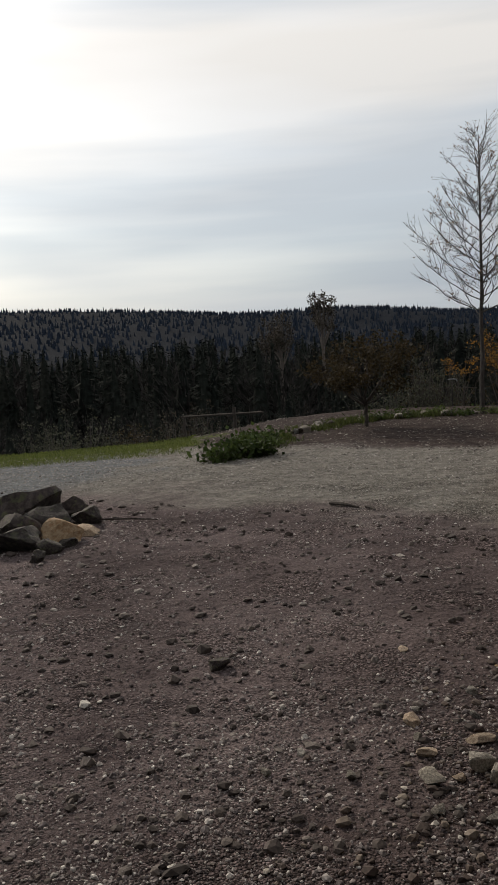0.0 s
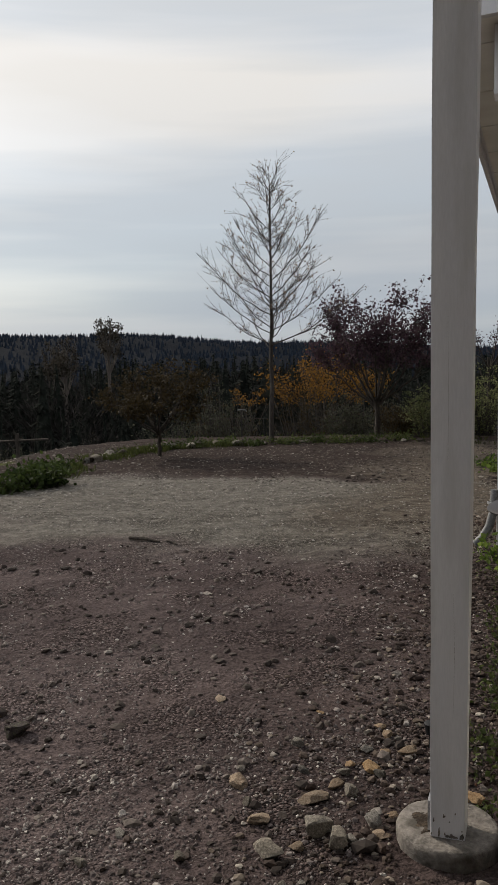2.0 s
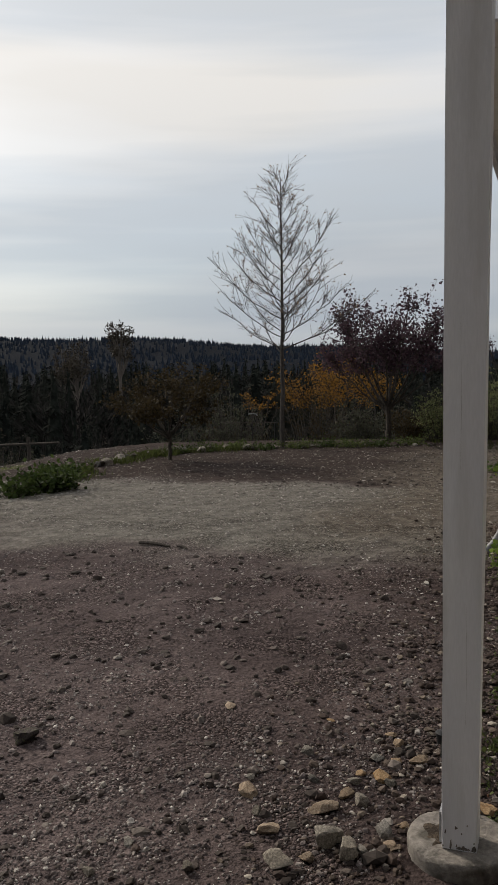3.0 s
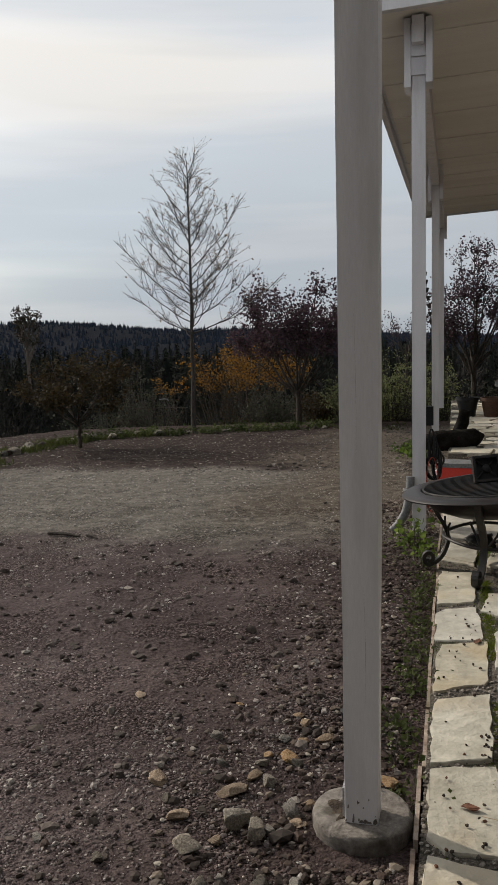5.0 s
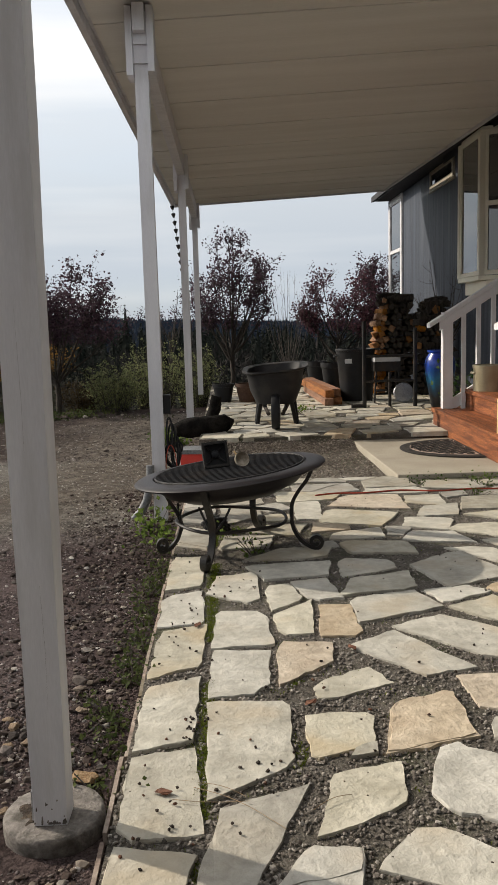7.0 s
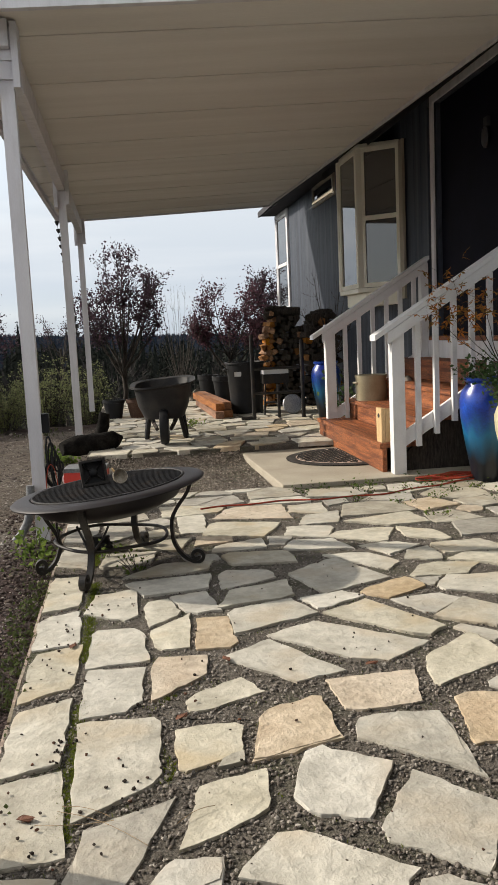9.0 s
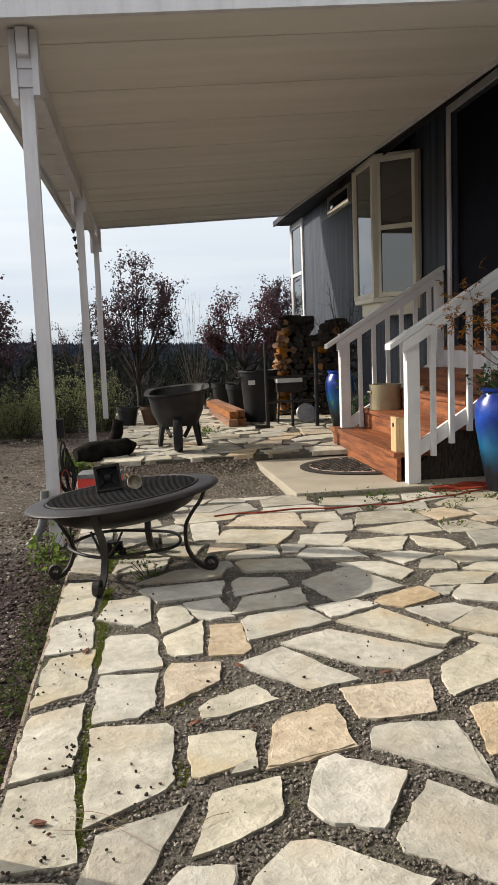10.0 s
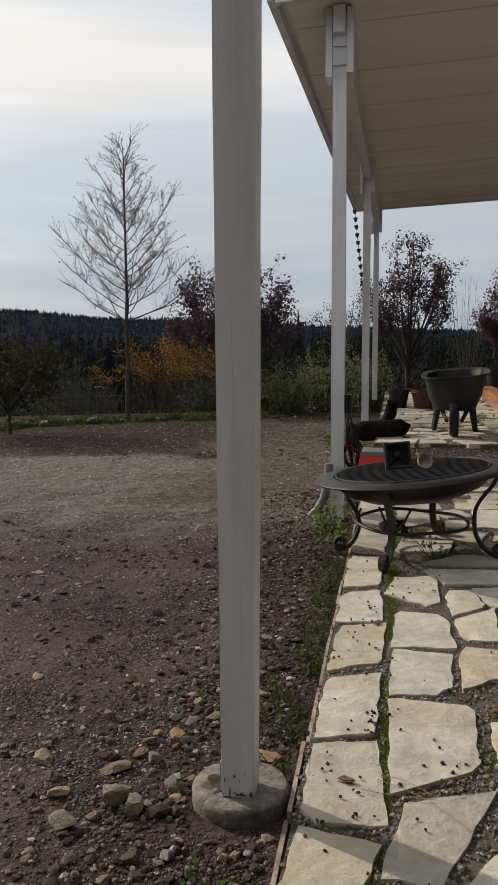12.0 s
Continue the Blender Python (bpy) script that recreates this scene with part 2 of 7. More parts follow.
BRICKISH = mat("weathered_edging", (0.22, 0.16, 0.13), (0.40, 0.34, 0.285), 9, 0.9, 0.5, 60, c3=(0.12, 0.11, 0.06), c3_scale=5, c3_amount=0.7, depth=0.006)
IRON = mat("black_iron", (0.012, 0.011, 0.012), (0.026, 0.024, 0.023), 8, 0.5, 0.25, 120, c3=(0.09, 0.055, 0.035), c3_scale=9, c3_amount=0.25, metal=0.3, spec=0.5, depth=0.002)
RIM = mat("bronze_enamel", (0.013, 0.0105, 0.0118), (0.022, 0.018, 0.0195), 6, 0.42, 0.15, 150, metal=0.1, spec=0.25, depth=0.002, grain=0.15)
PLASTIC = mat("black_plastic", (0.011, 0.0115, 0.013), (0.020, 0.0205, 0.023), 5, 0.55, 0.1, 90, c3=(0.04, 0.037, 0.032), c3_scale=4, c3_amount=0.2, spec=0.25, depth=0.002, grain=0.15)
TRAY = mat("grey_poly_tray", (0.019, 0.0185, 0.0195), (0.032, 0.0305, 0.0315), 5, 0.6, 0.12, 70, c3=(0.07, 0.061, 0.052), c3_scale=5, c3_amount=0.35, spec=0.3, depth=0.003, grain=0.15)
TERRACOTTA = mat("brown_clay", (0.06, 0.031, 0.02), (0.10, 0.054, 0.033), 6, 0.7, 0.2, 60)
CROCK = mat("stoneware", (0.33, 0.29, 0.19), (0.42, 0.375, 0.26), 5, 0.35, 0.05, 60, spec=0.5, grain=0.08)
CREAM_POT = mat("cream_glaze", (0.50, 0.46, 0.29), (0.58, 0.54, 0.37), 4, 0.35, 0.04, 60, spec=0.5, grain=0.05)
BARK = mat("bark", (0.028, 0.023, 0.020), (0.065, 0.054, 0.045), 20, 0.95, 0.6, 60, stretch=(3, 3, 0.6), depth=0.01)
PALE_BARK = mat("pale_twig_bark", (0.075, 0.062, 0.054), (0.13, 0.112, 0.098), 20, 0.95, 0.4, 60, stretch=(3, 3, 0.6), depth=0.01)
SPLIT = mat("split_wood", (0.17, 0.075, 0.028), (0.34, 0.17, 0.065), 10, 0.85, 0.5, 50, c3=(0.14, 0.07, 0.035), c3_scale=9, c3_amount=0.7, jitter=0.4, depth=0.006)
CHARRED = mat("charred_log", (0.007, 0.0065, 0.006), (0.022, 0.020, 0.018), 12, 0.95, 0.9, 50, depth=0.02, spec=0.06)
RED = mat("red_plastic", (0.50, 0.035, 0.025), (0.58, 0.05, 0.035), 4, 0.4, 0.03, 60, spec=0.5, grain=0.05)
LIGHT_PLASTIC = mat("white_plastic", (0.55, 0.55, 0.56), (0.64, 0.64, 0.65), 4, 0.4, 0.03, 60, grain=0.05)
CORD = mat("orange_red_cord", (0.26, 0.035, 0.02), (0.36, 0.055, 0.028), 9, 0.5, 0.05, 60, grain=0.1)
GALV = mat("grey_metal", (0.30, 0.30, 0.31), (0.42, 0.42, 0.43), 8, 0.45, 0.1, 80, metal=0.6, spec=0.5)
COIL = mat("mat_rubber", (0.020, 0.018, 0.017), (0.05, 0.045, 0.04), 30, 0.85, 0.6, 120, depth=0.006)
MAT_TILE = mat("mat_panel", (0.40, 0.29, 0.24), (0.54, 0.43, 0.36), 14, 0.85, 0.3, 90)
SPOUT = mat("dull_zinc", (0.13, 0.135, 0.14), (0.20, 0.205, 0.21), 8, 0.6, 0.1, 80, metal=0.3)
BARE_WOOD = mat("bare_grey_wood", (0.12, 0.105, 0.095), (0.24, 0.21, 0.19), 40, 0.95, 0.3, 120)
STRAW = mat("dry_needle", (0.22, 0.15, 0.085), (0.34, 0.25, 0.15), 30, 0.7, 0.05, 120)
GRATE = mat("worn_grate", (0.018, 0.017, 0.017), (0.05, 0.047, 0.045), 12, 0.5, 0.1, 90, metal=0.4, spec=0.35, depth=0.002)
CUP = mat("clouded_cup", (0.30, 0.255, 0.195), (0.42, 0.37, 0.30), 30, 0.35, 0.05, 60, spec=0.5, grain=0.2)
DIRT = mat("potting_soil", (0.02, 0.016, 0.012), (0.05, 0.038, 0.028), 30, 1.0, 0.8, 90, depth=0.01)


def blue_glaze():
    """Cobalt glaze running down into teal and bare dark clay."""
    m = mat("blue_glaze", (0.006, 0.025, 0.25), (0.012, 0.07, 0.42), 5, 0.28, 0.03, 60, spec=0.5, grain=0.35)
    n, l = m.node_tree.nodes, m.node_tree.links
    b = n["Principled BSDF"]
    old = b.inputs["Base Color"].links[0].from_socket
    co = n.new("ShaderNodeTexCoord")
    sp = n.new("ShaderNodeSeparateXYZ")
    l.new(co.outputs["Object"], sp.inputs[0])
    ns = n.new("ShaderNodeTexNoise")
    ns.inputs["Scale"].default_value, ns.inputs["Detail"].default_value = 7, 4
    mp = n.new("ShaderNodeMapping")
    mp.inputs["Scale"].default_value = (1, 1, 0.35)
    l.new(co.outputs["Object"], mp.inputs[0])
    l.new(mp.outputs[0], ns.inputs["Vector"])
    ad = n.new("ShaderNodeMath")
    ad.operation = "MULTIPLY_ADD"
    ad.inputs[1].default_value = 0.35
    l.new(ns.outputs["Fac"], ad.inputs[0])
    l.new(sp.outputs[2], ad.inputs[2])
    r = n.new("ShaderNodeValToRGB")
    el = r.color_ramp.elements
    el[0].position, el[0].color = 0.30, (0.010, 0.012, 0.018, 1)
    el[1].position, el[1].color = 0.72, (0, 0, 0, 0)
    el.new(0.40).color = (0.008, 0.05, 0.10, 1)
    el.new(0.52).color = (0.012, 0.13, 0.24, 0.9)
    l.new(ad.outputs[0], r.inputs[0])
    mx = n.new("ShaderNodeMix")
    mx.data_type = "RGBA"
    l.new(r.outputs[1], mx.inputs[0])
    l.new(old, mx.inputs[6])
    l.new(r.outputs[0], mx.inputs[7])
    l.new(mx.outputs[2], b.inputs["Base Color"])
    return m


BLUE = blue_glaze()


def glass(name):
    m = bpy.data.materials.new(name)
    m.use_nodes = True
    b = m.node_tree.nodes["Principled BSDF"]
    b.inputs["Base Color"].default_value = (0.02, 0.022, 0.025, 1)
    b.inputs["Roughness"].default_value, b.inputs["Specular IOR Level"].default_value = 0.02, 0.75
    b.inputs["IOR"].default_value = 1.75
    return m


PANE = glass("window_glass")


def yard_mat():
    """Dirt and gravel yard: darker brown dirt near the posts, a band of pale crushed gravel, bark-strewn soil, a grey
    lane, grass and wild slope.
    """
    m = bpy.data.materials.new("yard_ground")
    m.use_nodes = True
    n, l = m.node_tree.nodes, m.node_tree.links
    b = n["Principled BSDF"]
    b.inputs["Roughness"].default_value, b.inputs["Specular IOR Level"].default_value = 1.0, 0.02
    g = n.new("ShaderNodeNewGeometry")
    sp = n.new("ShaderNodeSeparateXYZ")

    def tex(scale, detail=5, rough=0.55):
        t = n.new("ShaderNodeTexNoise")
        t.inputs["Scale"].default_value, t.inputs["Detail"].default_value, t.inputs["Roughness"].default_value = scale, detail, rough
        l.new(g.outputs["Position"], t.inputs["Vector"])
        return t.outputs["Fac"]

    wob = n.new("ShaderNodeTexNoise")
    wob.inputs["Scale"].default_value, wob.inputs["Detail"].default_value = 0.9, 6
    l.new(g.outputs["Position"], wob.inputs["Vector"])
    off = n.new("ShaderNodeVectorMath")
    off.operation = "MULTIPLY_ADD"
    off.inputs[1].default_value, off.inputs[2].default_value = (2.2, 2.2, 0), (-1.1, -1.1, 0)
    l.new(wob.outputs["Color"], off.inputs[0])
    ps = n.new("ShaderNodeVectorMath")
    l.new(g.outputs["Position"], ps.inputs[0])
    l.new(off.outputs[0], ps.inputs[1])
    l.new(ps.outputs[0], sp.inputs[0])

    def step(src, a, c):
        r = n.new("ShaderNodeMapRange")
        r.interpolation_type = "SMOOTHSTEP"
        r.inputs[1].default_value, r.inputs[2].default_value = a, c
        l.new(src, r.inputs[0])
        return r.outputs[0]

    def op(kind, x, y):
        q = n.new("ShaderNodeMath")
        q.operation = kind
        for i, v in enumerate((x, y)):
            if isinstance(v, (int, float)):
                q.inputs[i].default_value = v
            else:
                l.new(v, q.inputs[i])
        return q.outputs[0]

    def tones(fac, c1, c2):
        r = n.new("ShaderNodeValToRGB")
        r.color_ramp.elements[0].position, r.color_ramp.elements[1].position = 0.35, 0.65
        r.color_ramp.elements[0].color, r.color_ramp.elements[1].color = (*c1, 1), (*c2, 1)
        l.new(fac, r.inputs[0])
        return r.outputs[0]

    def over(fac, x, y):
        q = n.new("ShaderNodeMix")
        q.data_type = "RGBA"
        l.new(fac, q.inputs[0])
        l.new(x, q.inputs[6])
        l.new(y, q.inputs[7])
        return q.outputs[2]

    n1, n2, n3 = tex(1.3), tex(14), tex(75, 4, 0.7)
    dark_dirt = tones(n1, (0.063, 0.047, 0.045), (0.124, 0.095, 0.090))
    pale_dirt = tones(n1, (0.078, 0.061, 0.061), (0.178, 0.143, 0.141))
    pale = tones(n2, (0.140, 0.130, 0.117), (0.236, 0.220, 0.198))
    bark = tones(n2, (0.036, 0.027, 0.025), (0.072, 0.057, 0.052))
    lane = tones(n2, (0.115, 0.118, 0.122), (0.185, 0.188, 0.19))
    grass = tones(n2, (0.05, 0.06, 0.018), (0.085, 0.10, 0.03))
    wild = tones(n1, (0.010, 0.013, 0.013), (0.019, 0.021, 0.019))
    x, y = sp.outputs[0], sp.outputs[1]
    col = over(step(x, 0.2, -1.5), dark_dirt, pale_dirt)
    ymx = op("SUBTRACT", y, op("MULTIPLY", x, 0.06))
    band = op("MULTIPLY", step(ymx, 4.7, 5.5), step(ymx, 8.5, 7.7))
    left = op("ADD", y, op("MULTIPLY", x, 1.15))
    lanem = step(left, 0.55, 0.05)
    col = over(band, col, pale)
    col = over(op("MULTIPLY", step(ymx, 7.7, 8.6), step(ymx, 40, 39)), col, bark)
    verge = op("MULTIPLY", step(x, -1.9, -0.8), step(ymx, 4.6, 6.2))
    col = over(op("MULTIPLY", verge, step(ymx, 13.2, 12.4)), col, tones(n2, (0.108, 0.091, 0.077), (0.192, 0.168, 0.142)))
    away = op("MULTIPLY", lanem, step(x, -4.6, -5.2))
    col = over(away, col, lane)
    dist = op("SQRT", op("ADD", op("MULTIPLY", x, x), op("MULTIPLY", y, y)), 0)
    gm = op("MULTIPLY", op("MULTIPLY", step(dist, 9.4, 10.1), step(op("ADD", y, op("MULTIPLY", x, 1.35)), 0.4, -0.2)), step(x, -4.0, -5.0))
    col = over(gm, col, grass)
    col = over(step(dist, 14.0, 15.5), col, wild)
    # haze blue put into the colour of the far ridge ground
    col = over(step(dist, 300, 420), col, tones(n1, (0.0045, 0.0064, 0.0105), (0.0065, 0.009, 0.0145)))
    # fine grit, thick in some patches and thin in others
    vor = n.new("ShaderNodeTexVoronoi")
    vor.inputs["Scale"].default_value, vor.inputs["Randomness"].default_value = 120, 1.0
    l.new(g.outputs["Position"], vor.inputs["Vector"])
    pick = n.new("ShaderNodeSeparateColor")
    l.new(vor.outputs["Color"], pick.inputs[0])
    shade = n.new("ShaderNodeMapRange")
    shade.inputs[1].default_value, shade.inputs[2].default_value = 0.0, 1.0
    shade.inputs[3].default_value, shade.inputs[4].default_value = 0.45, 2.0
    l.new(op("POWER", pick.outputs[0], 2.2), shade.inputs[0])
    thick = op("MULTIPLY", step(tex(2.6, 5, 0.6), 0.42, 0.62), step(dist, 9.0, 5.0))
    gr = n.new("ShaderNodeMapRange")
    gr.inputs[1].default_value, gr.inputs[2].default_value = 0.3, 0.7
    gr.inputs[3].default_value, gr.inputs[4].default_value = 0.5, 1.5
    l.new(n3, gr.inputs[0])
    flecked = n.new("ShaderNodeMix")
    flecked.data_type, flecked.blend_type = "RGBA", "MULTIPLY"
    l.new(thick, flecked.inputs[0])
    l.new(col, flecked.inputs[6])
    l.new(shade.outputs[0], flecked.inputs[7])
    col = flecked.outputs[2]
    grit = op("MULTIPLY", op("SUBTRACT", 1.0, vor.outputs["Distance"]), op("MULTIPLY", thick, 1.6))
    mul = n.new("ShaderNodeMix")
    mul.data_type, mul.blend_type = "RGBA", "MULTIPLY"
    mul.inputs[0].default_value = 1.0
    l.new(col, mul.inputs[6])
    l.new(gr.outputs[0], mul.inputs[7])
    l.new(mul.outputs[2], b.inputs["Base Color"])
    bp = n.new("ShaderNodeBump")
    bp.inputs["Strength"].default_value, bp.inputs["Distance"].default_value = 1.0, 0.02
    l.new(op("ADD", op("ADD", op("ADD", n3, grit), op("MULTIPLY", n2, 1.8)), op("ADD", op("MULTIPLY", tex(34, 5, 0.6), 1.4), op("MULTIPLY", tex(4.5, 3, 0.5), 7.0))), bp.inputs["Height"])
    l.new(bp.outputs[0], b.inputs["Normal"])
    return m


YARD = yard_mat()


# ---- building helpers ----
def box(bm, x0, x1, y0, y1, z0, z1, m=None):
    vs = [bm.verts.new(p) for p in ((x0, y0, z0), (x1, y0, z0), (x1, y1, z0), (x0, y1, z0), (x0, y0, z1), (x1, y0, z1), (x1, y1, z1), (x0, y1, z1))]
    for q in ((3, 2, 1, 0), (4, 5, 6, 7), (0, 1, 5, 4), (1, 2, 6, 5), (2, 3, 7, 6), (3, 0, 4, 7)):
        bm.faces.new([vs[i] for i in q])
    if m is not None:
        for v in vs:
            v.co = m @ v.co
    return vs


def soften(bm, r=0.004, segs=2):
    es = [e for e in bm.edges if len(e.link_faces) == 2 and e.calc_face_angle(0) > 0.6]
    bmesh.ops.bevel(bm, geom=es, offset=r, segments=segs, profile=0.6, affect="EDGES", clamp_overlap=True)
    return bm


def block(x0, x1, y0, y1, z0, z1, r=0.004, m=None):
    bm = bmesh.new()
    box(bm, x0, x1, y0, y1, z0, z1, m)
    return soften(bm, r) if r else bm


def prism(points, z0, z1, r=0.0):
    """A flat outline drawn up from z0 to z1."""
    bm = bmesh.new()
    a = [bm.verts.new((x, y, z0)) for x, y in points]
    c = [bm.verts.new((x, y, z1)) for x, y in points]
    k = len(points)
    bm.faces.new(c)
    bm.faces.new(a[::-1])
    for i in range(k):
        bm.faces.new((a[i], a[(i + 1) % k], c[(i + 1) % k], c[i]))
    bmesh.ops.recalc_face_normals(bm, faces=bm.faces)
    return soften(bm, r) if r else bm


def lathe(profile, segs=32, closed=False):
    """A turned shape from (radius, height) pairs; closed joins the last to the first for a wall with thickness."""
    bm = bmesh.new()
    rings = [[bm.verts.new((r * math.cos(2 * math.pi * i / segs), r * math.sin(2 * math.pi * i / segs), z)) for i in range(segs)] for r, z in profile]
    pairs = list(zip(rings, rings[1:])) + ([(rings[-1], rings[0])] if closed else [])
    for a, c in pairs:
        for i in range(segs):
            bm.faces.new((a[i], a[(i + 1) % segs], c[(i + 1) % segs], c[i]))
    if not closed:
        bm.faces.new(rings[0][::-1])
        bm.faces.new(rings[-1])
    bmesh.ops.recalc_face_normals(bm, faces=bm.faces)
    return bm


def tube(bm, pts, radii, segs=8):
    """A round bar along points."""
    pts = [Vector(p) for p in pts]
    if isinstance(radii, (int, float)):
        radii = [radii] * len(pts)
    rings, side = [], None
    for i, p in enumerate(pts):
        d = (pts[min(i + 1, len(pts) - 1)] - pts[max(i - 1, 0)]).normalized()
        if side is None:
            side = d.orthogonal().normalized()
        side = (side - d * side.dot(d)).normalized()
        up = d.cross(side)
        rings.append([bm.verts.new(p + (side * math.cos(2 * math.pi * k / segs) + up * math.sin(2 * math.pi * k / segs)) * radii[i]) for k in range(segs)])
    for a, c in zip(rings, rings[1:]):
        for k in range(segs):
            bm.faces.new((a[k], a[(k + 1) % segs], c[(k + 1) % segs], c[k]))
    bm.faces.new(rings[0][::-1])
    bm.faces.new(rings[-1])
    return bm


def pipe(pts, radii, segs=8):
    return tube(bmesh.new(), pts, radii, segs)


def mesh_ob(name, bm, material, smooth=False):
    me = bpy.data.meshes.new(name)
    bm.to_mesh(me)
    bm.free()
    if smooth:
        me.shade_smooth()
        me.set_sharp_from_angle(angle=radians(40))
    me.materials.append(material)
    return new(name, me)


def part(name, bm, material, parent, label="", smooth=False):
    ob = mesh_ob(name, bm, material, smooth)
    ob.parent = parent
    return tagged(ob, label)


def thing(name, at, label, category, group="", turn=0.0):
    ob = new(name)
    ob.empty_display_size = 0.1
    ob.location, ob.rotation_euler = at, (0, 0, radians(turn))
    return tagged(ob, label, category, group)


def single(name, bm, material, label, category, group="", at=(0, 0, 0), turn=0.0, smooth=False):
    ob = mesh_ob(name, bm, material, smooth)
    ob.location, ob.rotation_euler = at, (0, 0, radians(turn))
    return tagged(ob, label, category, group)


def struct(name, bm, material, label="", parent=None, smooth=False):
    ob = mesh_ob(name, bm, material, smooth)
    ob.parent = parent
    return tagged(ob, label, kind="structure")


def cloud_mesh(name, verts, faces, material, label, kind="stuff", parent=None, category=""):
    me = bpy.data.meshes.new(name)
    me.from_pydata(verts, [], faces)
    me.materials.append(material)
    ob = new(name, me)
    ob.parent = parent
    return tagged(ob, label, category=category, kind=kind)


def smooth01(a, b, v):
    t = min(1.0, max(0.0, (v - a) / (b - a)))
    return t * t * (3 - 2 * t)


def ridge_rise(az):
    """How high the far skyline stands, in degrees; az in degrees to the left of +y."""
    return 0.45 + 0.044 * az if az > -12 else -0.08


def land(x, y):
    r = math.hypot(x, y)
    az = math.degrees(math.atan2(-x, y))
    rim = 13.6 - 2.6 * smooth01(24, 38, az)
    z = -0.055 + 0.024 * math.exp(-((x + 0.1) ** 2 + (y - 2.0) ** 2) / 0.7) - 0.018 * max(0.0, min(r, 15.0) - 6.0) - 0.035 * max(0.0, min(r, 15.0) - 7.5) * smooth01(30, 42, az)
    z += 0.012 * noise.noise((x * 0.9, y * 0.9, 0.3)) + 0.008 * noise.noise((x * 2.7, y * 2.7, 4.0))
    if r < 12:
        z += (0.009 * noise.noise((x * 5.5, y * 5.5, 1.0)) + 0.005 * noise.noise((x * 13, y * 13, 6.0))) * smooth01(12, 9, r)
    if r > rim:
        z -= 0.34 * (min(r, rim + 5.0) - rim) * smooth01(0.0, 1.5, r - rim)
    if r > rim + 5.0:
        z -= 0.125 * (min(r, 160.0) - rim - 5.0)
        z += 0.5 * noise.noise((x * 0.05, y * 0.05, 7.0)) * smooth01(20, 60, r)
    if r > 420:
        top = 1.14 + 1500.0 * math.tan(radians(max(0.2, ridge_rise(max(-40.0, min(60.0, az)))))) - 12.0
        z += (top - z) * smooth01(420, 1500, r) ** 1.1
        z += 9.0 * noise.noise((x * 0.004, y * 0.004, 2.0)) * smooth01(420, 900, r) * smooth01(1700, 1500, r)
    return z


# ---- ground ----
def build_ground():
    radii = [0.0] + [0.5 * 1.0295 ** i for i in range(285)]
    na = 400
    verts, faces = [(0, 0, land(0, 0))], []
    for r in radii[1:]:
        for a in range(na):
            x, y = r * math.cos(2 * math.pi * a / na), r * math.sin(2 * math.pi * a / na)
            verts.append((x, y, land(x, y)))
    for a in range(na):
        faces.append((0, 1 + a, 1 + (a + 1) % na))
    for k in range(len(radii) - 2):
        o, p = 1 + k * na, 1 + (k + 1) * na
        for a in range(na):
            b = (a + 1) % na
            faces.append((o + a, p + a, p + b, o + b))
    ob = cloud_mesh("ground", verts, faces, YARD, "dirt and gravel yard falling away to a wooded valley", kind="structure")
    ob.data.shade_smooth()


build_ground()

# ---- patio, terrace and slab: the beds on which the stones lie ----
patio = struct("patio", block(0.14, 3.65, -3.0, 6.28, -0.20, -0.0045, 0), JOINT, "grit bed of the flagstone patio")
terrace = struct("terrace", block(0.15, 3.65, 7.98, 14.6, -0.30, 0.080, 0), JOINT, "grit bed of the raised flagstone terrace")
struct("terrace_bed", block(0.15, 1.63, 6.285, 7.975, -0.25, -0.03, 0), JOINT, "bare gravel patch between patio and terrace")
slab = prism([(1.66, 6.16), (2.95, 6.16), (3.65, 6.30), (3.65, 7.975), (1.60, 7.975)], -0.2, 0.03, 0.012)
single("entry_slab", slab, PAD, "worn pale concrete slab in front of the wooden steps", "slab")


# ---- edging along the patio ----
def edging():
    e = thing("patio_edging", (0.131, 0, 0), "weathered reddish edging strip along the flagstone patio", "edging")
    rnd = random.Random(5)
    y = -1.0
    while y < 6.2:
        ln = rnd.uniform(0.32, 0.5)
        m = pose(rnd.uniform(-0.004, 0.004), 0, rnd.uniform(-0.012, 0.004), 0, 0, 0) @ Matrix.Translation((0, y, 0)) @ Matrix.Rotation(radians(rnd.uniform(-0.8, 0.8)), 4, "Z")
        part("edging_board", block(-0.0055, 0.0055, 0.0, ln - 0.012, -0.11, -0.004, 0.002, m), BRICKISH, e)
        y += ln


edging()


# ---- porch cover ----
def post(x, y, h, base, label, side=0.08, flare=0.0):
    s = side / 2
    ob = thing("porch_post", (x, y, base), label, "post", "porch posts")
    bm = bmesh.new()
    vs = []
    for i in range(13):
        z = (h - base) * i / 12
        k = 0.0012
        w = flare * z
        vs.append([bm.verts.new((px + random.uniform(-k, k), py + random.uniform(-k, k), z)) for px, py in ((-s, -s), (s + w, -s), (s + w, s + w), (-s, s + w))])
    for a, c in zip(vs, vs[1:]):
        for k in range(4):
            bm.faces.new((a[k], a[(k + 1) % 4], c[(k + 1) % 4], c[k]))
    bm.faces.new(vs[0][::-1])
    bm.faces.new(vs[-1])
    es = [e for e in bm.edges if abs((e.verts[0].co - e.verts[1].co).normalized().z) > 0.9]
    bmesh.ops.bevel(bm, geom=es, offset=0.005, segments=2, affect="EDGES", profile=0.6)
    part("shaft", bm, WHITE, ob)
    return ob


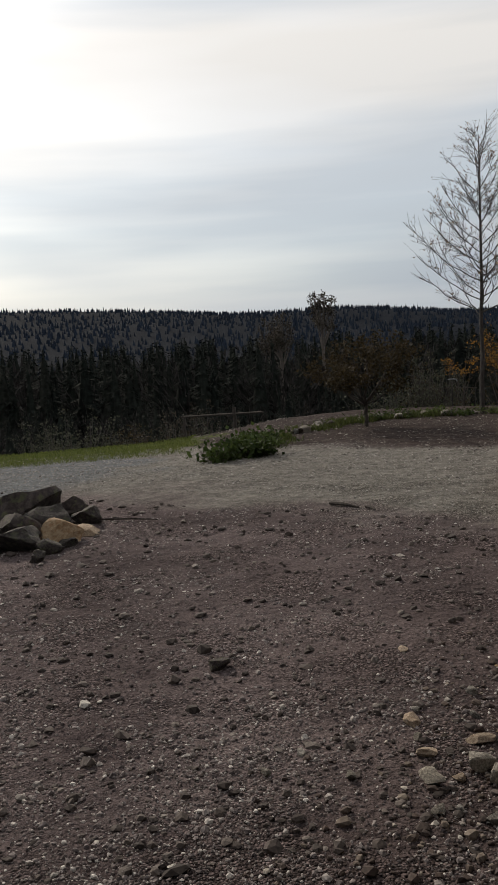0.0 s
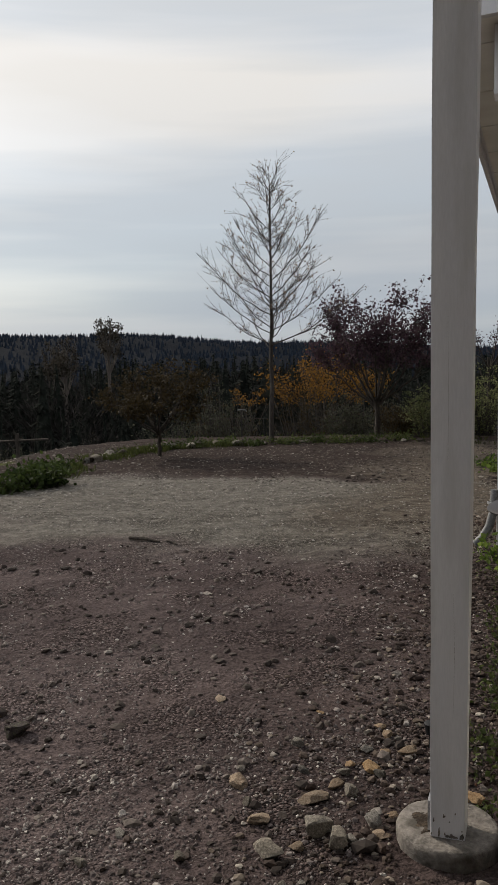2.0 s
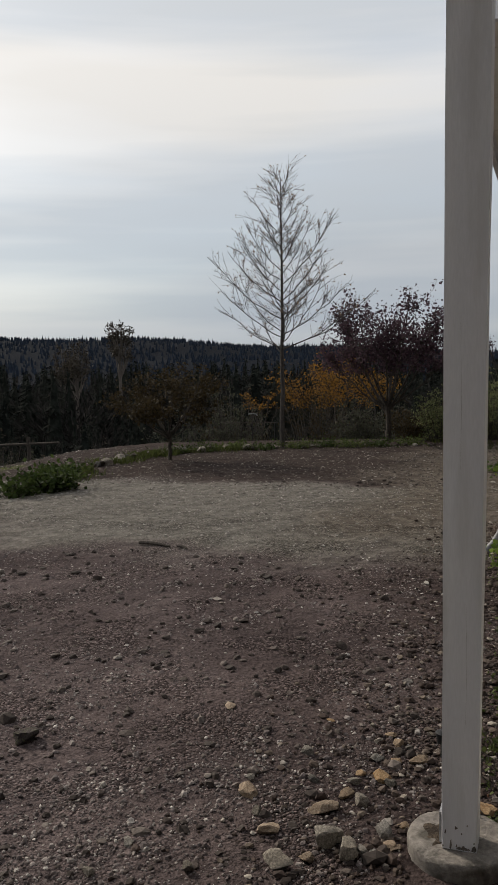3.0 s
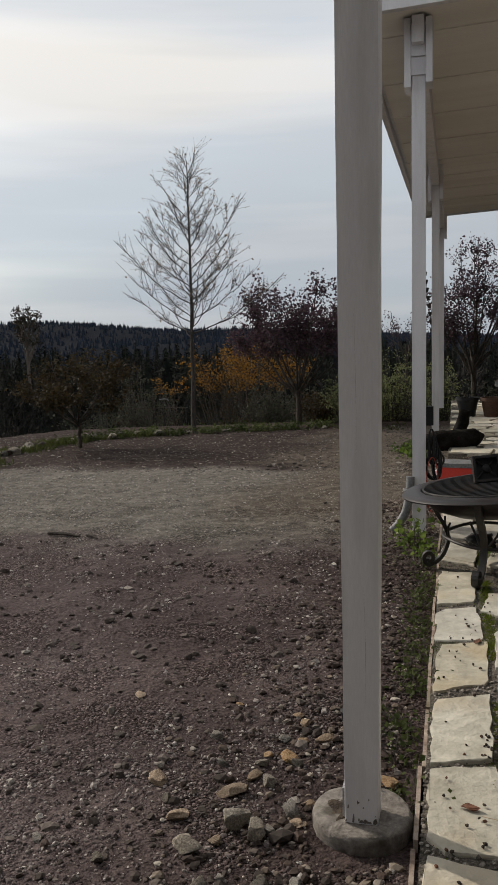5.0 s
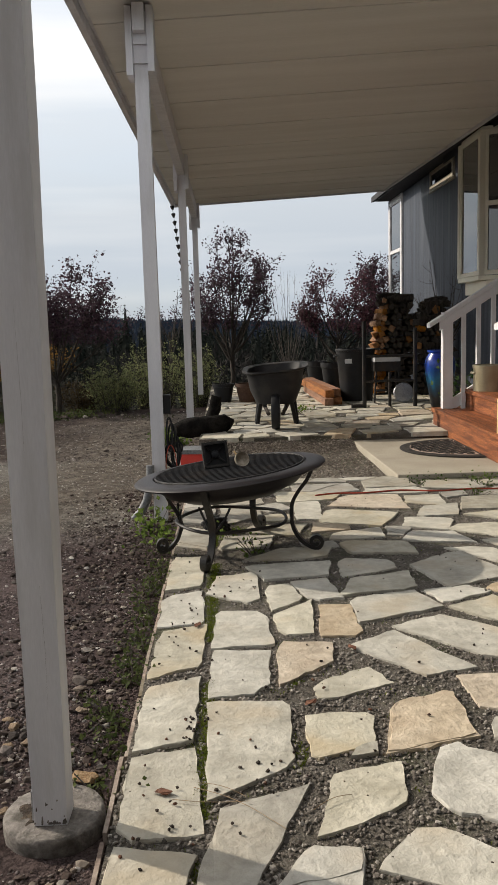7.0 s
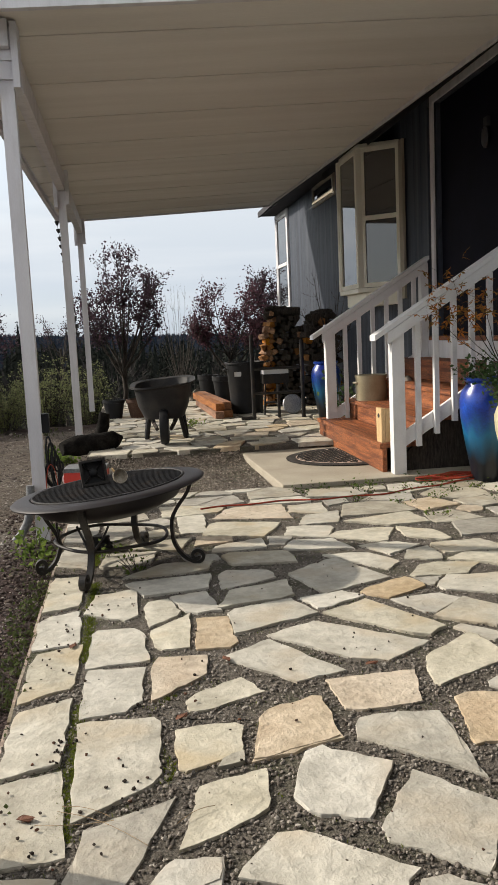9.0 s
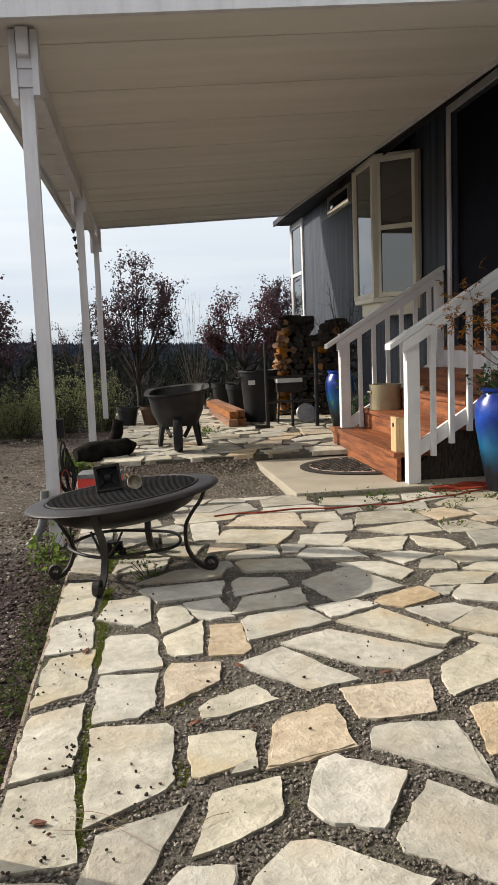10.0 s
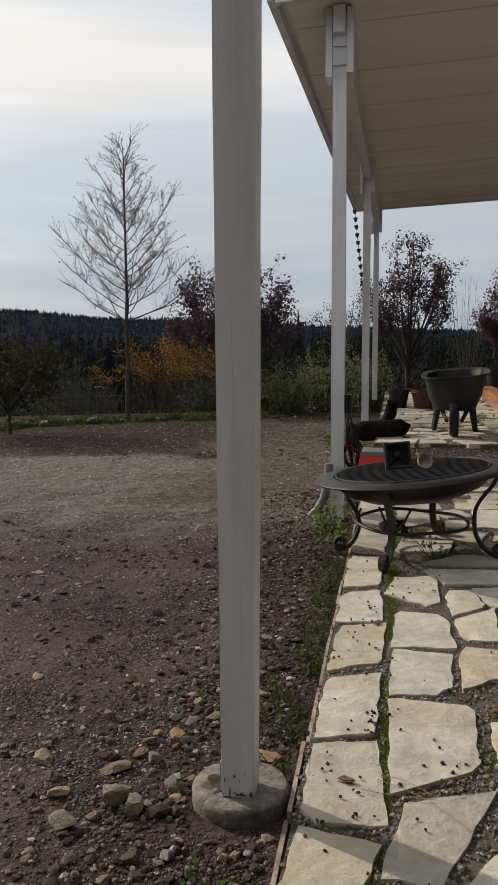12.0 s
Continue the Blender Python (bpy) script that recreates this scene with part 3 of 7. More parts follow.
def concrete_pier(at):
    """A poured round footing with an uneven rim, dirt lying on its top."""
    t = thing("concrete_pier", at, "round rough concrete footing with dirt on it under a white post", "footing")
    pier = lathe([(0.116, -0.14), (0.121, -0.05), (0.122, -0.010), (0.1215, -0.002), (0.119, 0.004), (0.114, 0.0075), (0.105, 0.009), (0.05, 0.009), (0.001, 0.009)], 56)
    bmesh.ops.subdivide_edges(pier, edges=[e for e in pier.edges if e.calc_length() > 0.03], cuts=1)
    for v in pier.verts:
        d = 1 + 0.035 * noise.noise(v.co * 9) + 0.025 * noise.noise(v.co * 40)
        v.co.x *= d
        v.co.y *= d
        v.co.z += 0.004 * noise.noise(v.co * 14 + Vector((3, 1, 2))) + 0.002 * noise.noise(v.co * 50)
    part("footing", pier, CONCRETE, t, smooth=True)
    crust = bmesh.new()
    bmesh.ops.create_grid(crust, x_segments=26, y_segments=26, size=0.07)
    for v in crust.verts:
        x, y = v.co.x, v.co.y
        edge = math.hypot(x / 0.055, y / 0.07) + 0.35 * noise.noise((x * 30, y * 30, 2))
        v.co.z = 0.016 - 0.014 * edge * edge + 0.006 * noise.noise((x * 55, y * 55, 4)) + 0.003 * noise.noise((x * 160, y * 160, 4))
        v.co.x += -0.045
        v.co.y += -0.005
    low = [f for f in crust.faces if all(v.co.z < 0.004 for v in f.verts)]
    bmesh.ops.delete(crust, geom=low, context="FACES")
    part("dirt_crust", crust, CRUST, t, "crumbs of brown soil and litter", True)
    return t


concrete_pier((-0.003, 2.068, 0.006))
p_near = post(0.002, 2.043, 2.75, 0.016, "white painted square post on a round concrete pier", flare=0.007)
part("post_base", block(-0.047, -0.041, -0.02, 0.02, -0.002, 0.075, 0), GALV, p_near, "bent galvanised strap")
rnd_c = random.Random(8)
for i in range(17):
    x, z = rnd_c.uniform(-0.037, 0.035), abs(rnd_c.gauss(0, 0.035)) + 0.001
    w, h = rnd_c.uniform(0.001, 0.0035), rnd_c.uniform(0.003, 0.012)
    if i < 9:
        x, z, h = rnd_c.uniform(-0.037, 0.037), 0.0005, rnd_c.uniform(0.003, 0.022)
        w = rnd_c.uniform(0.0015, 0.007)
    ob = part("bare_patch", prism([(-w, 0), (w * 0.3, -h * 0.1), (w, h * 0.3), (w * 0.5, h), (-w * 0.4, h * 0.8)], 0, 0.0007), BARE_WOOD, p_near, "dark bare wood where paint has flaked")
    ob.matrix_basis = Matrix.Translation((x, -0.0405, z + 0.003)) @ Matrix.Rotation(radians(90), 4, "X")
for x, z0, z1 in ((0.012, 0.30, 0.58), (-0.004, 0.80, 1.2)):
    part("crack", pipe([(x, -0.0402, z0), (x + 0.002, -0.0402, (z0 + z1) / 2), (x - 0.001, -0.0402, z1)], [0.0001, 0.0002, 0.0001], 5), BARE_WOOD, p_near, "fine vertical crack in the paint")
for y, z0, lb in ((5.34, -0.05, "white painted porch post with cords and a downspout"), (9.62, 0.05, "white painted porch post beside a charred log"), (13.35, 0.05, "white painted far porch post")):
    p = post(0.0, y, 2.93, z0, lb)
    # plates that clasp the beam
    for s in (-1, 1):
        part("plate", block(s * 0.0615 - 0.019, s * 0.0615 + 0.019, -0.085, 0.075, 2.60 - z0 + (0.008 if s > 0 else -0.012), 2.966 - z0, 0.008), WHITE, p, "white plate beside the post head")
    if y < 6:
        part("spacer", block(-0.0415, 0.0415, -0.055, -0.042, 2.66 - z0, 2.945 - z0, 0.003), WHITE, p, "white board between the plates")
        part("end_block", block(-0.034, 0.034, -0.125, -0.0565, 2.82 - z0, 2.966 - z0, 0.006), WHITE, p, "white beam end block")


def ceiling_z(x, y):
    t = (x + 0.36) / 3.6
    return 2.955 + 0.011 * (y - 5) + t * 0.165


def cover():
    c = thing("porch_cover", (0, 5.0, 0), "white painted porch roof with ribbed metal ceiling pans", "porch roof")

    def sheet(x0, x1, y0, y1, lo, hi):
        bm = bmesh.new()
        vs = box(bm, x0, x1, y0 - 5, y1 - 5, 0, 1)
        for v in vs:
            x = v.co.x if v.co.x < 3 else v.co.x - 0.026 * v.co.y
            v.co = (x, v.co.y, ceiling_z(v.co.x, v.co.y + 5) + (hi if v.co.z > 0.5 else lo))
        return soften(bm, 0.003)

    y, k = 5.06, 0
    while y < 14.15:
        w = 0.505
        part("ceiling_pan", sheet(-0.30, 3.30, y, min(y + w - 0.002, 14.2), 0.0 if k % 2 else 0.007, 0.03), SOFFIT, c)
        y += w
        k += 1
    part("roof_deck", sheet(-0.335, 3.32, 5.055, 14.2, 0.032, 0.09), WHITE, c)
    part("front_fascia", sheet(-0.338, 3.34, 5.0, 5.05, -0.035, 0.13), WHITE, c)
    part("rear_fascia", sheet(-0.338, 3.34, 14.205, 14.24, -0.02, 0.12), WHITE, c)
    part("gutter", sheet(-0.385, -0.342, 5.0, 14.24, -0.02, 0.12), WHITE, c, "white gutter along the outer edge")
    part("wall_trim", sheet(3.305, 3.33, 5.055, 14.2, -0.022, 0.03), WHITE, c)
    # added dark board that keeps light out of the gap by the house
    bm = bmesh.new()
    for v in box(bm, 0, 1, 0.055, 9.2, 0, 1):
        x = 3.33 - 0.026 * v.co.y if v.co.x < 0.5 else 3.347
        v.co = (x, v.co.y, ceiling_z(3.3, v.co.y + 5) + 0.035 + 0.012 * v.co.z)
    part("light_stop", bm, NEAR_BLACK, c, "dark board added to shut out light at the gap to the house")
    part("beam", block(-0.0405, 0.0405, 0.27, 9.1, 2.76, 2.93, 0.005), WHITE, c, "long white painted beam on the posts")


cover()


# ---- unseen roof and wall added behind and above the camera to block sky light ----
struct("sky_block_ceiling", block(-0.36, 3.60, -2.95, 2.09, 2.752, 2.80, 0.004), SOFFIT, "unseen ceiling added to block sky light over the near post")
struct("sky_block_wall", block(-6.0, 9.0, -3.35, -3.05, -0.3, 3.6, 0), SIDING, "unseen slate blue wall added to block sky light behind the porch")


# ---- house ----
WX = 3.65
house = thing("house", (WX, 8.0, 0), "slate blue wooden house with white window trim", "house")


def at_house(bm):
    for v in bm.verts:
        v.co -= Vector((WX, 8.0, 0))
    return bm


def hpart(name, bm, material, label="", parent=None, smooth=False):
    return part(name, at_house(bm), material, parent or house, label, smooth)


HOLES = [(6.60, 8.16, 1.0, 3.26), (9.14, 10.59, 1.60, 3.13), (12.02, 13.34, 3.08, 3.335), (15.52, 16.56, 1.54, 3.30)]
cuts = sorted({-3.0, 16.65} | {h[0] for h in HOLES} | {h[1] for h in HOLES})
for y0, y1 in zip(cuts, cuts[1:]):
    hole = next((h for h in HOLES if h[0] <= y0 and y1 <= h[1]), None)
    for z0, z1 in ([(-0.25, 3.36)] if hole is None else [(-0.25, hole[2]), (hole[3], 3.36)]):
        hpart("wall", block(WX + 0.02, WX + 0.16, y0, y1, z0, z1, 0), SIDING)
hpart("wall", block(WX + 0.16, 9.0, 16.5, 16.65, -0.25, 3.36, 0), SIDING)
hpart("wall", block(WX + 0.16, 9.0, -3.0, -2.85, -0.25, 3.36, 0), SIDING)
hpart("wall", block(8.85, 9.0, -2.85, 16.5, -0.25, 3.36, 0), SIDING)
y = -2.4
while y < 16.6:
    y1 = min(y + 0.197, 16.645)
    spans = [(-0.15, 3.36)]
    for h in HOLES:
        if h[1] > y and h[0] < y1:
            spans = [(-0.15, h[2]), (h[3], 3.36)]
    for z0, z1 in spans:
        if y1 - y > 0.03:
            hpart("siding_board", block(WX, WX + 0.02, y, y1, z0, z1, 0), SIDING)
    y += 0.203
# eave and roof
bm = bmesh.new()
vs = box(bm, 3.33, 9.3, 4.4, 16.9, 0, 0.1)
for v in vs:
    v.co.z += 3.385 + (v.co.x - 3.33) * (0.30 if v.co.x > 5 else 0)
hpart("roof", soften(bm, 0.01), NEAR_BLACK, "dark roof edge over the wall")
# the shade under the eave is put into this near-black colour
hpart("soffit", block(3.36, WX + 0.03, 5.0, 16.6, 3.365, 3.382, 0), NEAR_BLACK, "eave underside, its shade put into the colour")

# boards added to stop sun leaking under the eave, coloured like its shade
hpart("sun_stop", block(3.348, 3.359, 5.0, 11.5, 3.14, 3.38, 0), NEAR_BLACK, "dark board added to stop sun between porch roof and eave")
hpart("sun_stop", block(3.348, 3.359, 11.5, 14.2, 3.29, 3.38, 0), NEAR_BLACK, "narrow dark board added to stop sun above the small window")

# entry: a screen door coloured near-black for the shade, an unlit lantern before it
door = hpart("screen_door", block(WX + 0.06, WX + 0.095, 6.61, 8.15, 1.0, 3.255, 0.004), ENTRY_BLACK, "screen door with the entry's deep shade put into its near-black colour")
lamp = hpart("wall_lantern", block(WX + 0.028, WX + 0.059, 7.03, 7.11, 2.78, 2.86, 0.008), NEAR_BLACK, "small unlit lantern in the dark entry")
globe = lathe([(0.02, 0), (0.05, 0.03), (0.058, 0.09), (0.045, 0.15), (0.02, 0.17)], 16)
for v in globe.verts:
    v.co = Vector((v.co.x * 0.5 + WX + 0.028, v.co.y + 7.07, v.co.z + 2.61))
hpart("globe", globe, NAVY_GLASS, parent=lamp, smooth=True)
tw = 0.09
hpart("door_trim", block(WX - 0.022, WX - 0.002, 8.16, 8.16 + tw * 0.8, 0.82, 3.345, 0.004), WHITE, "white door casing")
hpart("door_trim", block(WX - 0.022, WX - 0.002, 6.60 - tw, 6.60, 0.82, 3.345, 0.004), WHITE, "white door casing")
hpart("door_trim", block(WX - 0.022, WX - 0.002, 6.605, 8.155, 3.26, 3.345, 0.004), WHITE, "white door casing")


def sash(parent, p0, p1, z0, z1, mid=None, w=0.045, material=WHITE):
    """A sash between two plan points: stiles, rails and panes."""
    a, c = Vector((*p0, 0)), Vector((*p1, 0))
    d = c - a
    m = Matrix.Translation(a) @ Matrix.Rotation(math.atan2(d.y, d.x), 4, "Z")
    n = d.length
    for x0, x1, za, zb, nm in ((0, w, z0, z1, "stile"), (n - w, n, z0, z1, "stile"), (w, n - w, z0, z0 + w, "sash_rail"), (w, n - w, z1 - w, z1, "sash_rail")):
        hpart(nm, block(x0, x1, -0.02, 0.02, za, zb, 0.004, m), material, parent=parent)
    zs = [z0 + w, z1 - w]
    if mid:
        hpart("sash_rail", block(w, n - w, -0.026, 0.02, mid - w / 2, mid + w / 2, 0.004, m), material, parent=parent)
        zs = [z0 + w, mid - w / 2, mid + w / 2, z1 - w]
    for za, zb in zip(zs[::2], zs[1::2]):
        hpart("pane", block(w, n - w, -0.003, 0.003, za, zb, 0, m), PANE, parent=parent)


# bay window
bx, y0, y1, y2, y3 = 3.25, 9.16, 9.46, 10.27, 10.57
outline = [(bx, y1), (WX + 0.1, y0), (WX + 0.1, y3), (bx, y2)]
bay = hpart("bay_window", prism([(x - 0.03 if x < 3.3 else x, y) for x, y in outline], 1.545, 1.595, 0.006), CREAM_TRIM, "cream framed bay window")
hpart("bay_head", prism(outline, 3.125, 3.165, 0.006), CREAM_TRIM, parent=bay)
hpart("bay_skirt", prism([(x + 0.06 if x < 3.3 else x, y) for x, y in outline], 1.40, 1.543, 0.006), CREAM_TRIM, "cream panel under the bay", parent=bay)
sash(bay, (bx, y2 - 0.03), (bx, y1 + 0.03), 1.60, 3.12, None, 0.05, CREAM_TRIM)
sash(bay, (bx + 0.03, y1), (WX - 0.004, y0 + 0.012), 1.60, 3.12, 2.36, 0.05, CREAM_TRIM)
sash(bay, (bx + 0.03, y2), (WX - 0.04, y3 - 0.02), 1.60, 3.12, 2.36, 0.05, CREAM_TRIM)
for px, py in ((bx, y1), (bx, y2)):
    hpart("corner_post", block(px - 0.03, px + 0.03, py - 0.03, py + 0.03, 1.597, 3.123, 0.006), CREAM_TRIM, parent=bay)
hpart("casing", block(WX - 0.03, WX - 0.002, y0 - 0.12, y0 + 0.002, 1.45, 3.13, 0.005), FADED_TRIM, parent=bay)
# near-black sheets stand in for the dimness of the unseen room
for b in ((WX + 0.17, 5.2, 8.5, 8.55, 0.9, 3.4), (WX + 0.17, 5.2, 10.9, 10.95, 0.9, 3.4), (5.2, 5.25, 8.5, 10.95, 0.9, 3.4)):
    hpart("dim_sheet", block(*b, 0), NEAR_BLACK, "sheet coloured near-black for the dimness of the room behind the bay")

# end window and small awning window
w2 = hpart("window_1", block(WX - 0.04, WX + 0.02, 15.46, 16.62, 1.47, 1.535, 0.005), WHITE, "white double sash window at the house corner")
sash(w2, (WX - 0.01, 16.56), (WX - 0.01, 15.52), 1.54, 3.30, 2.38, 0.06)
hpart("casing", block(WX - 0.035, WX - 0.003, 16.565, 16.645, 1.535, 3.355, 0.004), WHITE, parent=w2)
hpart("casing", block(WX - 0.035, WX - 0.003, 15.43, 15.515, 1.535, 3.355, 0.004), WHITE, parent=w2)
hpart("casing", block(WX - 0.035, WX - 0.003, 15.52, 16.56, 3.305, 3.355, 0.004), WHITE, parent=w2)
# one more near-black sheet in place of an unlit room
hpart("dim_sheet", block(WX + 0.17, WX + 0.20, 11.8, 13.6, 2.9, 3.36, 0), NEAR_BLACK, "sheet coloured near-black for the unlit room behind the awning window")
w3 = hpart("window_2", block(WX - 0.03, WX + 0.01, 11.98, 13.38, 3.035, 3.075, 0.005), FADED_TRIM, "small grey framed awning window under the eave")
sash(w3, (WX - 0.015, 13.34), (WX - 0.015, 12.02), 3.08, 3.34, None, 0.05, FADED_TRIM)
hpart("blind", block(WX + 0.03, WX + 0.04, 12.03, 13.33, 3.08, 3.34, 0.002), FADED_TRIM, "drawn grey blind", parent=w3)


# ---- wooden steps ----
def staircase():
    s = thing("staircase", (2.5, 6.38, 0.03), "red-brown stained wooden steps up to the front door", "steps")
    run, rise, w = 0.29, 0.19, 2.14
    for i in range(4):
        x, z = run * i, rise * i
        part("riser", block(x, x + 0.036, 0.0, w, z + (0.002 if i == 0 else 0.041), z + rise - 0.002, 0.004), STAIN, s)
        part("tread", block(x - 0.02, x + 0.145, 0.0, w, z + rise, z + rise + 0.038, 0.005), STAIN, s)
        part("tread", block(x + 0.151, x + run + (0.035 if i < 3 else 0.0), 0.0, w, z + rise, z + rise + 0.038, 0.005), STAIN, s)
    part("landing_board", block(1.13, 1.19, -0.3, w + 0.3, 0.97, 1.01, 0.004), STAIN, s, "stained board at the door sill")
    part("landing_skirt", block(1.12, 1.145, -0.3, w + 0.3, 0.80, 0.966, 0.004), WHITE, s, "white board under the sill")
    for y in (0.02, w - 0.06):
        bm = bmesh.new()
        pts = [(0.04, 0.0), (1.12, 0.0), (1.12, 0.74), (0.90, 0.74)]
        a = [bm.verts.new((px, y, pz)) for px, pz in pts]
        c = [bm.verts.new((px, y + 0.04, pz)) for px, pz in pts]
        bm.faces.new(a)
        bm.faces.new(c[::-1])
        for i in range(4):
            bm.faces.new((a[i], c[i], c[(i + 1) % 4], a[(i + 1) % 4]))
        bmesh.ops.recalc_face_normals(bm, faces=bm.faces)
        part("stringer", bm, BARK, s, "dark side board under the steps")


staircase()
tagged(struct("threshold", block(WX + 0.0, 4.9, 6.6, 8.2, 0.86, 0.995, 0), STAIN, "stained entry floor"))


def railing(y, base, side):
    """One stair railing: bottom newel, sloping cap and rails, balusters fixed to the outer face."""
    r = thing("stair_railing", (2.42, y, 0), "white painted wooden stair railing with square balusters", "railing", "stair railings")
    k = 0.61
    z_at = lambda x: 1.075 + k * x
    part("newel", block(0.135, 0.232, -0.045, 0.045, base, z_at(0.24) - 0.02, 0.006), RAIL_WHITE, r)
    part("newel", block(1.14, 1.215, -0.045, 0.045, 0.75, z_at(1.17) - 0.02, 0.006), RAIL_WHITE, r)

    def bar(x0, x1, ya, yb, dz, t, e=0.006):
        bm = bmesh.new()
        vs = box(bm, x0, x1, ya, yb, 0, t)
        for v in vs:
            v.co.z += z_at(v.co.x) + dz
        return soften(bm, e)

    part("cap_rail", bar(0.0, 1.22, -0.07, 0.07, -0.018, 0.04), RAIL_WHITE, r)
    part("top_rail", bar(0.10, 1.20, -0.05 * side - 0.019, -0.05 * side + 0.019, -0.108, 0.086), RAIL_WHITE, r)
    part("bottom_rail", bar(0.233, 1.135, -0.019, 0.019, -0.98, 0.12), RAIL_WHITE, r)
    x = 0.335
    while x < 1.12:
        ys = -0.042 * side
        part("baluster", block(x - 0.019, x + 0.019, ys - 0.02, ys + 0.02, z_at(x) - 1.04, z_at(x) - 0.10, 0.004), RAIL_WHITE, r)
        x += 0.145


railing(6.30, 0.0, 1)
railing(8.40, 0.222, 1)


# ---- fire pit ----
def flow(pts, n):
    """A smooth line through points of a profile."""
    out = []
    for i in range(len(pts) - 1):
        p = [pts[max(0, i - 1)], pts[i], pts[i + 1], pts[min(len(pts) - 1, i + 2)]]
        for s in range(n):
            t = s / n
            out.append(tuple(0.5 * (2 * b + (c - a) * t + (2 * a - 5 * b + 4 * c - d) * t * t + (3 * b - a - 3 * c + d) * t ** 3) for a, b, c, d in zip(*p)))
    return out + [pts[-1]]



def strap(pts, across, wide, thick):
    """A flat iron bar bent along a line that lies in one upright plane."""
    bm = bmesh.new()
    rows = []
    across = Vector(across).normalized()
    pts = [Vector(p) for p in pts]
    for i, p in enumerate(pts):
        d = (pts[min(i + 1, len(pts) - 1)] - pts[max(i - 1, 0)]).normalized()
        n = d.cross(across) * thick / 2
        w = across * wide / 2
        rows.append([bm.verts.new(p + q) for q in (-w - n, w - n, w + n, -w + n)])
    for r, q in zip(rows, rows[1:]):
        for k in range(4):
            bm.faces.new((r[k], r[(k + 1) % 4], q[(k + 1) % 4], q[k]))
    bm.faces.new(rows[0][::-1])
    bm.faces.new(rows[-1])
    bmesh.ops.recalc_face_normals(bm, faces=bm.faces)
    return bm


def fire_pit():
    p = thing("fire_pit", (0.44, 4.42, 0.0), "bronze black metal fire bowl with grate on four curled iron legs", "fire pit")
    tilt = Matrix.Translation((0, 0, 0.418)) @ Matrix.Rotation(radians(-6.0), 4, "Y") @ Matrix.Rotation(radians(-1.2), 4, "X")
    bowl = lathe([(0.40, -0.002), (0.392, -0.04), (0.345, -0.088), (0.25, -0.128), (0.12, -0.15), (0.02, -0.154), (0.018, -0.149), (0.12, -0.144), (0.245, -0.121), (0.337, -0.081), (0.384, -0.036), (0.392, 0.0)], 56, True)
    bowl.transform(tilt)
    part("bowl", bowl, RIM, p, "dark bronze bowl", True)
    rim = lathe([(0.392, 0.001), (0.396, 0.007), (0.402, 0.008), (0.45, 0.0045), (0.484, -0.001), (0.493, -0.009), (0.490, -0.016), (0.482, -0.012), (0.405, -0.004)], 64, True)
    rim.transform(tilt)
    part("rim", rim, RIM, p, "broad flat rim", True)
    x = -0.36
    turn = Matrix.Rotation(radians(4), 4, "Z")
    ring = bmesh.new()
    tube(ring, [(0.384 * math.cos(a), 0.384 * math.sin(a), 0.008) for a in np.linspace(0, 2 * math.pi, 57)], 0.0055, 6)
    ring.transform(tilt)
    part("grate_ring", ring, GRATE, p, "worn grey ring of the grate", True)
    while x < 0.366:
        h = math.sqrt(0.38 ** 2 - x * x)
        bar = pipe([(-h, x, 0.010), (h, x, 0.010)], 0.0038, 6)
        bar.transform(tilt @ turn)
        part("grate_bar", bar, IRON, p)
        x += 0.037
    for ax, ay in ((-0.13, -0.41), (-0.36, -0.06), (0.44, -0.09), (0.17, 0.38)):
        r = math.hypot(ax, ay)
        ux, uy = ax / r, ay / r
        k = r / 0.42
        top = (tilt @ Vector((ux * 0.40, uy * 0.40, -0.012))).z
        line = flow([(0.405, top), (0.375, top - 0.075), (0.325, top - 0.15), (0.298, top - 0.215), (0.30, 0.135), (0.325, 0.075), (0.365, 0.032), (0.41, 0.012)], 5)
        # the foot rolls up into a tight scroll
        line += [(0.41 + (0.036 - 0.0032 * a) * math.sin(a), 0.012 + 0.036 - (0.036 - 0.0032 * a) * math.cos(a)) for a in np.linspace(0.35, 7.6, 22)]
        leg = part("leg", strap([(ux * q * k, uy * q * k, z) for q, z in line], (-uy, ux, 0), 0.032, 0.018), IRON, p, "flat iron leg with a scrolled foot")
        for side in (-1, 1) if ax < 0 else ():
            q = 0.05 * side
            part("strut", pipe([(ux * 0.30 * k - uy * q * 0.2, uy * 0.30 * k + ux * q * 0.2, 0.155), (ux * 0.27 - uy * q, uy * 0.27 + ux * q, 0.215), (ux * 0.265 - uy * q * 1.6, uy * 0.265 + ux * q * 1.6, top - 0.125)], 0.0058, 6), IRON, leg, smooth=True)
    hoop = bmesh.new()
    tube(hoop, [(0.285 * math.cos(a), 0.285 * math.sin(a), 0.158 + 0.005 * math.sin(4 * a)) for a in np.linspace(0, 2 * math.pi, 57)], 0.0085, 8)
    part("hoop", hoop, IRON, p, "iron hoop between the legs", True)

fire_pit()
rag = bmesh.new()
bmesh.ops.create_icosphere(rag, subdivisions=4, radius=0.06)
for v in rag.verts:
    v.co *= 1 + 0.42 * noise.noise(v.co * 22) + 0.2 * noise.noise(v.co * 55)
    v.co.z = max(-0.03, v.co.z * 0.8)
    v.co.x *= 1.3
single("black_rag", rag, PLASTIC, "crumpled black cloth lying under the fire bowl", "cloth", at=(0.36, 4.80, 0.034), smooth=True)


